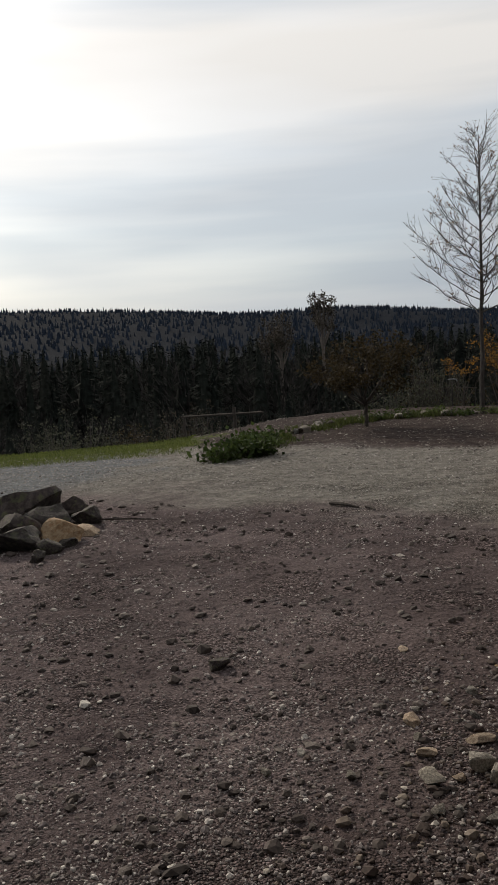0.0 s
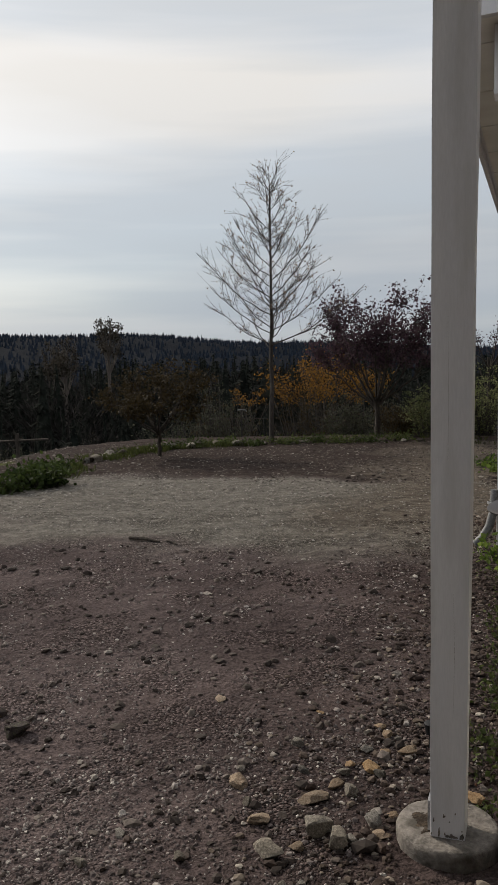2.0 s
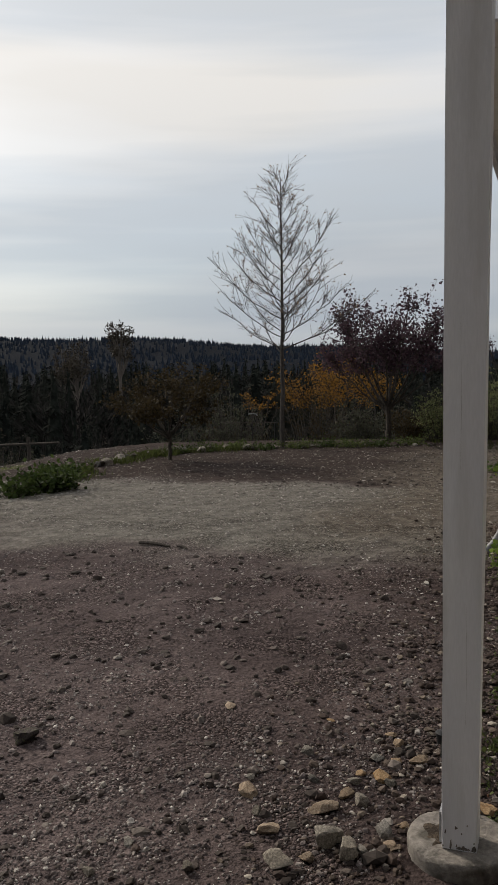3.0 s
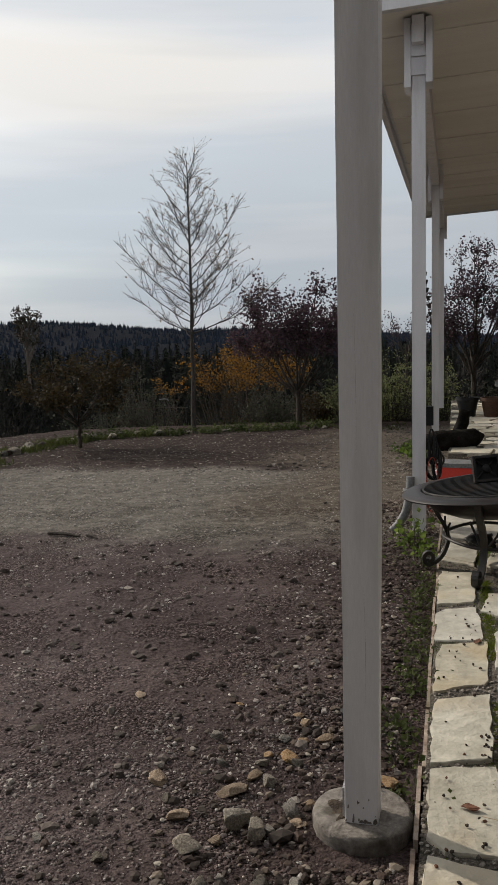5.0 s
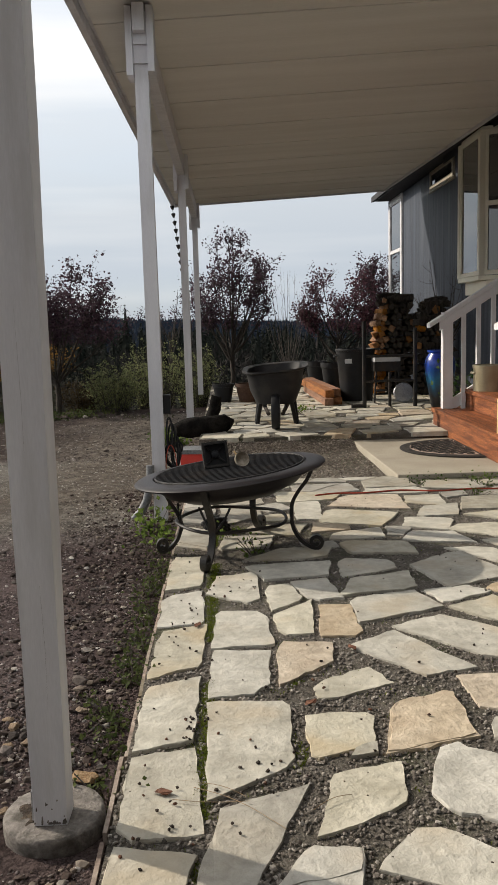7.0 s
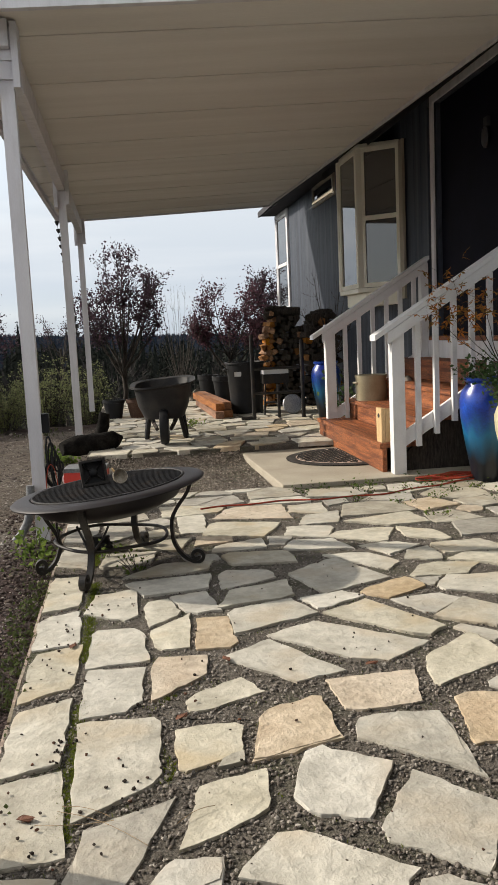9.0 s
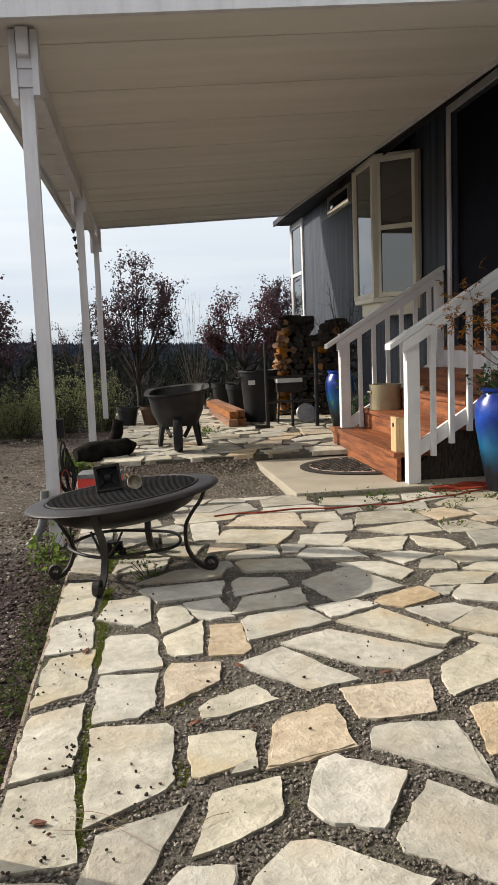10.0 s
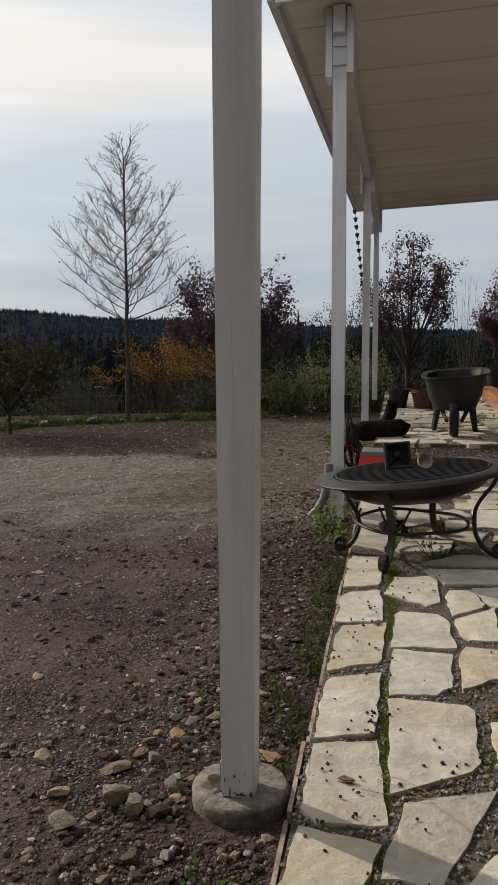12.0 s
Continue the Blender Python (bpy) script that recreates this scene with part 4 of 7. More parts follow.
# black square-framed device standing on the grate
def device():
    d = thing("solar_lamp", (0.375, 4.47, 0.424), "small black square-framed garden lamp lying on the grate", "lamp", turn=6)
    d.rotation_euler = (radians(-12), radians(-5), radians(8))
    d.scale = (0.92, 0.92, 0.88)
    w = 0.072
    for b in ((-w, -w + 0.014, 0.0, 0.15), (w - 0.014, w, 0.0, 0.15), (-w + 0.0145, w - 0.0145, 0.0, 0.014), (-w + 0.0145, w - 0.0145, 0.136, 0.15)):
        part("frame_bar", block(b[0], b[1], -0.03, 0.03, b[2], b[3], 0.003), GRATE, d, "black frame bar")
    backing = part("backing", block(-w + 0.015, w - 0.015, 0.008, 0.024, 0.0145, 0.1355, 0.002), PLASTIC, d)
    hub = lathe([(0.024, 0), (0.022, 0.012), (0.012, 0.018), (0.001, 0.019)], 20)
    hub.transform(Matrix.Translation((0, 0.007, 0.075)) @ Matrix.Rotation(radians(90), 4, "X"))
    part("hub", hub, PLASTIC, backing, smooth=True)
    for a in range(4):
        r = radians(45 + 90 * a)
        part("strut", pipe([(0.024 * math.cos(r), 0.0, 0.075 + 0.024 * math.sin(r)), (0.072 * math.cos(r), 0.0, 0.075 + 0.072 * math.sin(r))], 0.005, 6), GRATE, d)


device()
scoop = lathe([(0.004, 0.0), (0.03, 0.006), (0.042, 0.022), (0.046, 0.045), (0.043, 0.045), (0.038, 0.024), (0.026, 0.010), (0.003, 0.004)], 20)
scoop.transform(Matrix.Translation((0, 0, 0.026)) @ Matrix.Rotation(radians(70), 4, "X") @ Matrix.Translation((0, 0, -0.02)))
sc = thing("plastic_scoop", (0.498, 4.40, 0.448), "small cloudy plastic cup on the fire pit grate", "cup", turn=25)
sc.scale = (0.85, 0.85, 0.85)
part("cup", scoop, CUP, sc, smooth=True)
part("stem", pipe([(0, 0.02, 0.03), (-0.02, 0.05, 0.075)], 0.006, 6), PINE, sc, "short tan stem")


# ---- things at the second post ----
def cords():
    c = thing("cord_bundle", (0.0, 5.34, 0.0), "black outlet box and hanging black cords on a white post", "cords")
    part("outlet_box", block(0.0415, 0.085, -0.03, 0.03, 0.62, 0.735, 0.006), PLASTIC, c, "black outlet box")
    rnd = random.Random(2)
    for i in range(5):
        z0, z1 = 0.60 - 0.04 * i, 0.34 + rnd.uniform(-0.06, 0.05)
        pts = []
        for k in range(22):
            a = 2 * math.pi * k / 21
            pts.append((0.075 + 0.012 * i + 0.03 * math.sin(a) * (0.6 + 0.3 * i / 5), -0.05 + 0.012 * i, (z0 + z1) / 2 + (z0 - z1) / 2 * math.cos(a)))
        part("cord", pipe(pts, 0.006, 6), PLASTIC, c, smooth=True)
    for i in range(1):
        pts = [(0.08 + 0.03 * i + 0.035 * math.sin(a), -0.065 + 0.01 * i, 0.26 + 0.02 * i + (0.17 - 0.03 * i) * math.cos(a)) for a in np.linspace(0, 2 * math.pi, 22)]
        part("red_cord", pipe(pts, 0.0028, 6), CORD, c, "dull red extension cord", smooth=True)
    coil = bmesh.new()
    pts = [(0.085 + 0.045 * math.cos(a), -0.02 + 0.004 * a, 0.36 + 0.075 * math.sin(a)) for a in np.linspace(0, 6 * math.pi, 60)]
    tube(coil, pts, 0.009, 6)
    part("coil", coil, PLASTIC, c, "coiled black cord", True)


cords()
ds = thing("downspout_elbow", (-0.06, 5.25, -0.03), "grey curved downspout end at the foot of a post", "downspout")
part("spout", pipe([(0.01, 0.02, 0.34), (0.005, 0.01, 0.22), (-0.02, 0, 0.12), (-0.06, -0.02, 0.05), (-0.10, -0.03, 0.012)], 0.026, 12), SPOUT, ds, smooth=True)
part("strap", lathe([(0.03, 0.255), (0.034, 0.257), (0.034, 0.27), (0.03, 0.272)], 14, True), GALV, ds)


def toolbox():
    t = thing("picnic_cooler", (0.25, 6.02, 0.0), "red plastic cooler with grey-white lid standing on stones", "cooler", turn=-8)
    body = part("body", block(-0.14, 0.14, -0.10, 0.10, 0.0, 0.265, 0.02), RED, t)
    part("lid", block(-0.144, 0.144, -0.104, 0.104, 0.267, 0.295, 0.012), SPOUT, t, "white lid")
    part("handle", pipe([(-0.143, -0.07, 0.19), (-0.158, -0.07, 0.23), (-0.158, 0.07, 0.23), (-0.143, 0.07, 0.19)], 0.008, 8), LIGHT_PLASTIC, body)


toolbox()


def log(name, pts, radii, at, material, label, category="log"):
    bm = bmesh.new()
    tube(bm, pts, radii, 14)
    bmesh.ops.subdivide_edges(bm, edges=[e for e in bm.edges if e.calc_length() > 0.08], cuts=2)
    for v in bm.verts:
        v.co += Vector((noise.noise(v.co * 14), noise.noise(v.co * 14 + Vector((5, 0, 0))), noise.noise(v.co * 14 + Vector((0, 5, 0))))) * 0.018
    return single(name, bm, material, label, category, at=at, smooth=True)


log("charred_log", [(-0.2, -0.05, 0.10), (-0.05, 0, 0.12), (0.12, 0.05, 0.12), (0.30, 0.15, 0.14), (0.36, 0.2, 0.12)], [0.07, 0.10, 0.105, 0.085, 0.05], (0.10, 8.36, 0.03), CHARRED, "charred black log lying at the terrace edge")
log("wood_stump", [(0, 0, 0), (0.05, 0.02, 0.12), (0.09, 0.04, 0.30)], [0.075, 0.065, 0.06], (0.22, 9.0, 0.085), CHARRED, "dark leaning stump of firewood by the post")


# ---- wheelbarrow ----
def wheelbarrow():
    w = thing("wheelbarrow", (0.93, 8.80, 0.088), "dark grey poly wheelbarrow with black legs and worn handles", "wheelbarrow", turn=-4)
    bm = bmesh.new()

    def ring(cx, cy, rx, ry, z, tip=0.0):
        out = []
        for i in range(40):
            a = 2 * math.pi * i / 40
            c, s = math.cos(a), math.sin(a)
            x = rx * math.copysign(abs(c) ** 0.62, c)
            y = ry * math.copysign(abs(s) ** 0.62, s)
            out.append(bm.verts.new((cx + x, cy + y, z + tip * (x / rx) + 0.02 * (y / ry))))
        return out

    rings = [ring(0, -0.05, 0.205, 0.27, 0.275), ring(0, 0, 0.262, 0.36, 0.40, 0.008), ring(0, 0, 0.295, 0.42, 0.585, 0.02), ring(0, 0, 0.335, 0.46, 0.60, 0.022), ring(0, 0, 0.335, 0.46, 0.615, 0.022),
             ring(0, 0, 0.285, 0.41, 0.602, 0.02), ring(0, 0, 0.25, 0.35, 0.41, 0.008), ring(0, -0.05, 0.195, 0.26, 0.287)]
    for a, c in zip(rings, rings[1:]):
        for i in range(40):
            bm.faces.new((a[i], a[(i + 1) % 40], c[(i + 1) % 40], c[i]))
    bm.faces.new(rings[0][::-1])
    bm.faces.new(rings[-1])
    bmesh.ops.recalc_face_normals(bm, faces=bm.faces)
    part("tray", bm, TRAY, w, smooth=True)
    tyre = lathe([(0.13, -0.045), (0.165, -0.04), (0.178, 0), (0.165, 0.04), (0.13, 0.045), (0.12, 0.0)], 28, True)
    tyre.transform(Matrix.Translation((0.0, -0.34, 0.18)) @ Matrix.Rotation(radians(90), 4, "Y"))
    wh = part("wheel", tyre, PLASTIC, w, "black rubber tyre", True)
    hub = lathe([(0.12, -0.02), (0.03, -0.05), (0.03, 0.05), (0.12, 0.02)], 20)
    hub.transform(Matrix.Translation((0.0, -0.34, 0.18)) @ Matrix.Rotation(radians(90), 4, "Y"))
    part("rim", hub, GALV, wh, smooth=True)
    for s in (-1, 1):
        part("handle", pipe([(s * 0.07, -0.42, 0.17), (s * 0.14, -0.1, 0.27), (s * 0.25, 0.6, 0.40), (s * 0.28, 0.85, 0.42)], 0.02, 8), BARK, w, "dark worn wooden handle")
        leg = bmesh.new()
        tube(leg, [(s * 0.15, 0.05, 0.30), (s * 0.205, 0.16, 0.008), (s * 0.215, 0.30, 0.008), (s * 0.18, 0.36, 0.32)], 0.024, 8)
        part("leg", leg, PLASTIC, w, "bent black leg")
        part("bracket", block(s * 0.10 - 0.012, s * 0.10 + 0.012, -0.30, -0.25, 0.20, 0.40, 0.003), PLASTIC, w)


wheelbarrow()


# ---- terrace clutter ----
def flower_pot(at, r, h, material, label, plant=None):
    p = thing("flower_pot", at, label, "pot", "terrace pots")
    part("pot", lathe([(r * 0.68, 0), (r * 0.92, h * 0.82), (r, h * 0.83), (r, h), (r * 0.9, h), (r * 0.86, h * 0.83), (r * 0.62, 0.02)], 28, True), material, p, smooth=True)
    part("soil", lathe([(r * 0.84, h * 0.80), (r * 0.5, h * 0.84), (0.001, h * 0.85)], 20), DIRT, p, smooth=True)
    return p


flower_pot((0.37, 11.6, 0.088), 0.15, 0.25, PLASTIC, "black nursery pot with a dry plant")
flower_pot((0.70, 11.55, 0.088), 0.17, 0.25, TERRACOTTA, "brown clay pot on the terrace edge")
flower_pot((2.06, 13.0, 0.088), 0.20, 0.42, PLASTIC, "black plastic tub behind the lumber")
flower_pot((1.86, 13.6, 0.088), 0.17, 0.42, PLASTIC, "smaller black plastic tub behind the lumber")

for i, (dx, z, dy) in enumerate(((0.0, 0.0, 0.0), (0.125, 0.0, 0.12), (0.02, 0.095, 0.10), (0.13, 0.097, 0.28))):
    single("lumber_beam", block(-0.055, 0.055, 0.0, 2.3, 0, 0.09, 0.004), LUMBER, "rough red-brown lumber beam stacked on the terrace", "beam", "stacked beams", at=(1.70 + dx, 10.62 + dy, 0.09 + z), turn=1.5 + 0.6 * i)


def trash_can():
    t = thing("trash_can", (2.14, 11.3, 0.088), "large black plastic trash can with a worn label", "trash can")
    part("body", lathe([(0.20, 0), (0.245, 0.60), (0.255, 0.63), (0.255, 0.653), (0.237, 0.653), (0.19, 0.02)], 32, True), PLASTIC, t, smooth=True)
    part("rim", lathe([(0.252, 0.655), (0.268, 0.655), (0.272, 0.668), (0.268, 0.683), (0.245, 0.683), (0.240, 0.668)], 32, True), PLASTIC, t, smooth=True)
    part("bag", lathe([(0.236, 0.66), (0.16, 0.655), (0.06, 0.67), (0.001, 0.665)], 24), PLASTIC, t, "black bag inside", True)
    for q in (-1, 1):
        part("handle", pipe([(q * 0.245, -0.07, 0.60), (q * 0.285, -0.05, 0.585), (q * 0.285, 0.05, 0.585), (q * 0.245, 0.07, 0.60)], 0.012, 8), PLASTIC, t, smooth=True)
    part("sticker", block(-0.14, -0.05, -0.2485, -0.2465, 0.50, 0.56, 0, Matrix.Rotation(radians(-8), 4, "Z")), LIGHT_PLASTIC, t, "torn white sticker")


trash_can()


def rack():
    r = thing("metal_rack", (2.09, 10.28, 0.088), "dark metal firewood rack with two tall poles", "rack")
    part("pole", pipe([(0, 0, 0), (0.0, 0, 1.04)], 0.026, 10), IRON, r)
    part("pole", pipe([(0.62, 0, 0), (0.62, 0, 0.95)], 0.026, 10), IRON, r)
    part("pole", pipe([(0.33, 0.1, 0), (0.33, 0.1, 0.42)], 0.02, 8), IRON, r)
    for z in (0.32, 0.62):
        part("crossbar", pipe([(0.0, 0.0, z), (0.62, 0.0, z)], 0.016, 8), IRON, r)
    part("foot", pipe([(-0.16, 0, 0.025), (0.02, 0, 0.025)], 0.022, 8), IRON, r)


rack()


def grill():
    g = thing("barbecue", (2.48, 10.95, 0.088), "small black barbecue with a pale lid on thin legs", "barbecue")
    firebox = part("firebox", block(-0.17, 0.17, -0.12, 0.12, 0.40, 0.52, 0.02), IRON, g)
    part("lid", block(-0.165, 0.165, -0.115, 0.115, 0.522, 0.60, 0.03), LIGHT_PLASTIC, g, "pale lid")
    for sx in (-1, 1):
        for sy in (-1, 1):
            part("leg", pipe([(sx * 0.14, sy * 0.09, 0.41), (sx * 0.17, sy * 0.12, 0)], 0.012, 6), IRON, g)
    part("shelf", block(-0.14, 0.14, -0.09, 0.09, 0.14, 0.155, 0.003), IRON, g)


grill()
disc = lathe([(0.001, -0.012), (0.12, -0.012), (0.13, 0), (0.12, 0.012), (0.03, 0.014), (0.001, 0.016)], 28)
disc.transform(Matrix.Translation((0, 0, 0.13)) @ Matrix.Rotation(radians(78), 4, "X") @ Matrix.Rotation(radians(0), 4, "Z"))
single("metal_disc", disc, GALV, "grey round metal disc leaning by the firewood", "disc", at=(2.66, 10.72, 0.088), smooth=True)


def firewood(at, cols, rows, depth, label, seed, lean=0.0, shade_from=99):
    """A stack of split logs, ends to the yard, each its own wedge."""
    s = thing("firewood_stack", at, label, "firewood", "firewood stacks")
    rnd = random.Random(seed)
    shapes = []
    for k in range(9):
        n = rnd.choice((3, 4, 4, 5))
        r = rnd.uniform(0.036, 0.068)
        pts = [(r * rnd.uniform(0.8, 1.2) * math.cos(a), r * rnd.uniform(0.8, 1.2) * math.sin(a)) for a in (2 * math.pi * i / n + rnd.uniform(-0.3, 0.3) for i in range(n))]
        bm = prism(pts, -depth / 2, depth / 2, 0.004)
        bm.transform(Matrix.Rotation(radians(90), 4, "X"))
        me = bpy.data.meshes.new("split_log")
        bm.to_mesh(me)
        bm.free()
        old = me.copy()
        me.materials.append(SPLIT)
        old.materials.append(BARK)
        shapes.append((me, old))
    for i in range(cols):
        for j in range(rows - (rnd.choice((1, 2, 3)) if i in (0, cols - 1) else rnd.choice((0, 0, 1)))):
            # inner columns take the dark bark material to carry the stack's shade
            ob = new("split_log", rnd.choice(shapes)[1 if i >= shade_from and rnd.random() < 0.92 else 0])
            ob.parent = s
            ob.location = (i * 0.082 + (j % 2) * 0.04 + rnd.uniform(-0.008, 0.008) + lean * j, rnd.uniform(-0.03, 0.03), 0.055 + j * 0.079 + rnd.uniform(-0.006, 0.006))
            ob.rotation_euler = (rnd.uniform(-0.06, 0.06), rnd.uniform(0, 6.28), rnd.uniform(-0.12, 0.12))
    return s


firewood((2.52, 12.15, 0.088), 7, 17, 0.42, "tall stack of split orange-brown firewood, bark and painted shade deeper in", 1, 0.003, 2)
firewood((3.10, 11.9, 0.088), 6, 16, 0.40, "second stack of split firewood against the house, dark with bark and painted shade", 2, 0.0, 0)
for x0, y0, z0, x1, y1, z1, r in ((2.56, 12.0, 1.36, 2.80, 12.08, 1.40, 0.060), (2.74, 12.15, 1.40, 3.08, 12.05, 1.42, 0.075), (2.60, 12.2, 1.45, 2.92, 12.25, 1.47, 0.055), (3.12, 11.8, 1.30, 3.45, 11.86, 1.33, 0.070), (3.22, 11.95, 1.36, 3.52, 11.9, 1.38, 0.060)):
    log("bark_slab", [(0, 0, 0), ((x1 - x0) * 0.5, (y1 - y0) * 0.5, (z1 - z0) * 0.5 + 0.01), (x1 - x0, y1 - y0, z1 - z0)], [r * 0.85, r, r * 0.8], (x0, y0, z0), BARK, "bark-covered log on top of the firewood")


# ---- pots and things at the steps ----
def tall_pot(name, at, s, material, label, squat=1.0):
    p = thing(name, at, label, "pot")
    prof = [(0.105, 0), (0.118, 0.03), (0.165 * squat, 0.28), (0.202 * squat, 0.50), (0.207 * squat, 0.62), (0.19 * squat, 0.69), (0.158 * squat, 0.735), (0.15 * squat, 0.755), (0.172 * squat, 0.775), (0.172 * squat, 0.795), (0.14 * squat, 0.795), (0.13 * squat, 0.74), (0.16 * squat, 0.60), (0.09, 0.06)]
    part("vessel", lathe([(r * s, z * s) for r, z in prof], 44, True), material, p, smooth=True)
    part("soil", lathe([(0.135 * squat * s, 0.73 * s), (0.001, 0.75 * s)], 24), DIRT, p, smooth=True)
    return p


tall_pot("blue_pot", (3.17, 5.95, 0.0), 0.96, BLUE, "tall cobalt blue glazed pot fading to teal with green plants")
tall_pot("cream_pot", (3.29, 5.49, 0.0), 0.84, CREAM_POT, "large cream glazed pot overflowing with green leaves", 1.45)
tall_pot("blue_pot", (2.93, 9.95, 0.09), 0.86, BLUE, "tall blue glazed pot beside the far stair railing")


def crock():
    c = thing("stoneware_crock", (2.94, 8.12, 0.44), "cream and brown stoneware crock on the second step", "crock")
    jar = part("jar", lathe([(0.145, 0), (0.152, 0.02), (0.152, 0.22), (0.158, 0.235), (0.158, 0.255), (0.142, 0.255), (0.138, 0.03)], 36, True), CROCK, c, smooth=True)
    for s in (-1, 1):
        part("ear_handle", pipe([(s * 0.15, -0.035, 0.18), (s * 0.175, 0, 0.185), (s * 0.15, 0.035, 0.18)], 0.012, 8), CROCK, jar, smooth=True)
    part("contents", lathe([(0.135, 0.18), (0.001, 0.20)], 20), DIRT, c)


crock()
for x, y, r in ((3.10, 7.85, 0.05), (3.18, 7.72, 0.035)):
    bm = bmesh.new()
    bmesh.ops.create_icosphere(bm, subdivisions=2, radius=r)
    for v in bm.verts:
        v.co *= 1 + 0.3 * noise.noise(v.co * 22)
        v.co.z = max(v.co.z, -r * 0.5)
    single("step_stone", bm, ROCK, "small grey stone lying on the second step", "stone", "step stones", at=(x, y, 0.638 + r * 0.5 if x > 3.06 else 0.438 + r * 0.5), smooth=True)


def birdhouse():
    b = thing("birdhouse", (2.54, 6.48, 0.258), "plain pine birdhouse with a round hole on the bottom step", "birdhouse", turn=4)
    front = part("front", block(-0.03, 0.0, -0.05, 0.06, 0.0, 0.27, 0.004), PINE, b)
    # flat dark disc painted in place of the shade inside the hole
    hole = lathe([(0.017, 0), (0.017, 0.004), (0.001, 0.0042)], 16)
    hole.transform(Matrix.Translation((-0.0305, 0.005, 0.21)) @ Matrix.Rotation(radians(-90), 4, "Y"))
    part("hole", hole, NEAR_BLACK, front, "dark disc with the entrance hole's shade painted in")
    part("side", block(0.003, 0.09, -0.048, -0.034, 0.0, 0.255, 0.003), PINE, b)
    part("side", block(0.003, 0.09, 0.044, 0.058, 0.0, 0.255, 0.003), PINE, b)
    part("back", block(0.003, 0.085, -0.033, 0.043, 0.0, 0.02, 0.002), PINE, b)


birdhouse()


def doormat():
    m = thing("doormat", (2.50, 7.28, 0.034), "half-round dark rubber doormat with a tan lattice panel", "doormat")
    pts = [(-0.60 * math.sin(math.pi * i / 24) * 0.98, -0.52 * math.cos(math.pi * i / 24)) for i in range(25)]
    part("border", prism(pts, 0, 0.008, 0.003), COIL, m)
    panel = part("panel", prism([(x * 0.80 - 0.03, y * 0.82) for x, y in pts], 0.009, 0.012), MAT_TILE, m, "tan woven panel")
    for i in range(-7, 8):
        for s in (-1, 1):
            a, c = [], []
            for t in np.linspace(-0.6, 0.6, 60):
                x, y = -0.25 + i * 0.075 + t * 0.7071, s * t * 0.7071
                if ((x + 0.03) / 0.47) ** 2 + (y / 0.42) ** 2 < 1 and x < -0.035:
                    a.append((x, y, 0.0135))
            if len(a) > 3:
                part("lattice_strip", pipe([a[0], a[-1]], 0.006, 5), COIL, panel)


doormat()
hose = bmesh.new()
pts = []
for t in np.linspace(0, 1, 60):
    pts.append((1.0 + 2.3 * t, 5.62 + 0.35 * t * t + 0.05 * math.sin(9 * t) + 0.02 * math.sin(31 * t), 0.011))
tube(hose, pts, 0.006, 6)
single("extension_cord", hose, CORD, "thin orange-red extension cord lying across the flagstones", "cord", smooth=True)
coil = bmesh.new()
tube(coil, [(2.93 + (0.17 + 0.06 * math.sin(2.3 * a)) * math.cos(a) * 1.25, 6.05 + (0.08 + 0.03 * math.cos(1.7 * a)) * math.sin(a) + 0.02 * math.sin(0.6 * a), 0.013 + 0.006 * (1 + math.sin(2.9 * a)) + 0.0006 * a) for a in np.linspace(0, 10 * math.pi, 220)], 0.0055, 6)
single("coiled_cord", coil, CORD, "coil of red extension cord beside the steps", "cord", smooth=True)


def rain_chain():
    c = thing("rain_chain", (-0.375, 14.0, 0.0), "dark cup rain chain slanting from the gutter corner to a post", "rain chain")
    a, e = Vector((0, 0, 3.06)), Vector((0.30, -0.56, 0.70))
    way = (e - a).normalized()
    turn = (-way).to_track_quat("Z", "Y").to_matrix().to_4x4()
    part("hook", pipe([(0, 0, 3.10), (0, 0, 3.05)], 0.006, 6), IRON, c)
    d = 0.03
    while d < (e - a).length:
        p = a + way * d
        cup = lathe([(0.016, 0), (0.034, 0.05), (0.034, 0.06), (0.028, 0.06), (0.012, 0.008)], 12, True)
        cup.transform(Matrix.Translation(p + way * 0.06) @ turn)
        part("cup", cup, IRON, c, smooth=True)
        part("link", pipe([p + way * 0.06, p + way * 0.13], 0.004, 5), IRON, c)
        d += 0.13
    return c

rain_chain()


bulb = thing("garden_light", (-0.10, 2.56, -0.045), "small black garden light stuck in the dirt behind a post", "garden light")
part("stake", pipe([(0, 0, -0.03), (0, 0, 0.05)], 0.007, 8), PLASTIC, bulb)
part("head", lathe([(0.001, 0.05), (0.016, 0.05), (0.021, 0.075), (0.022, 0.082), (0.014, 0.086), (0.001, 0.086)], 20), PLASTIC, bulb, smooth=True)


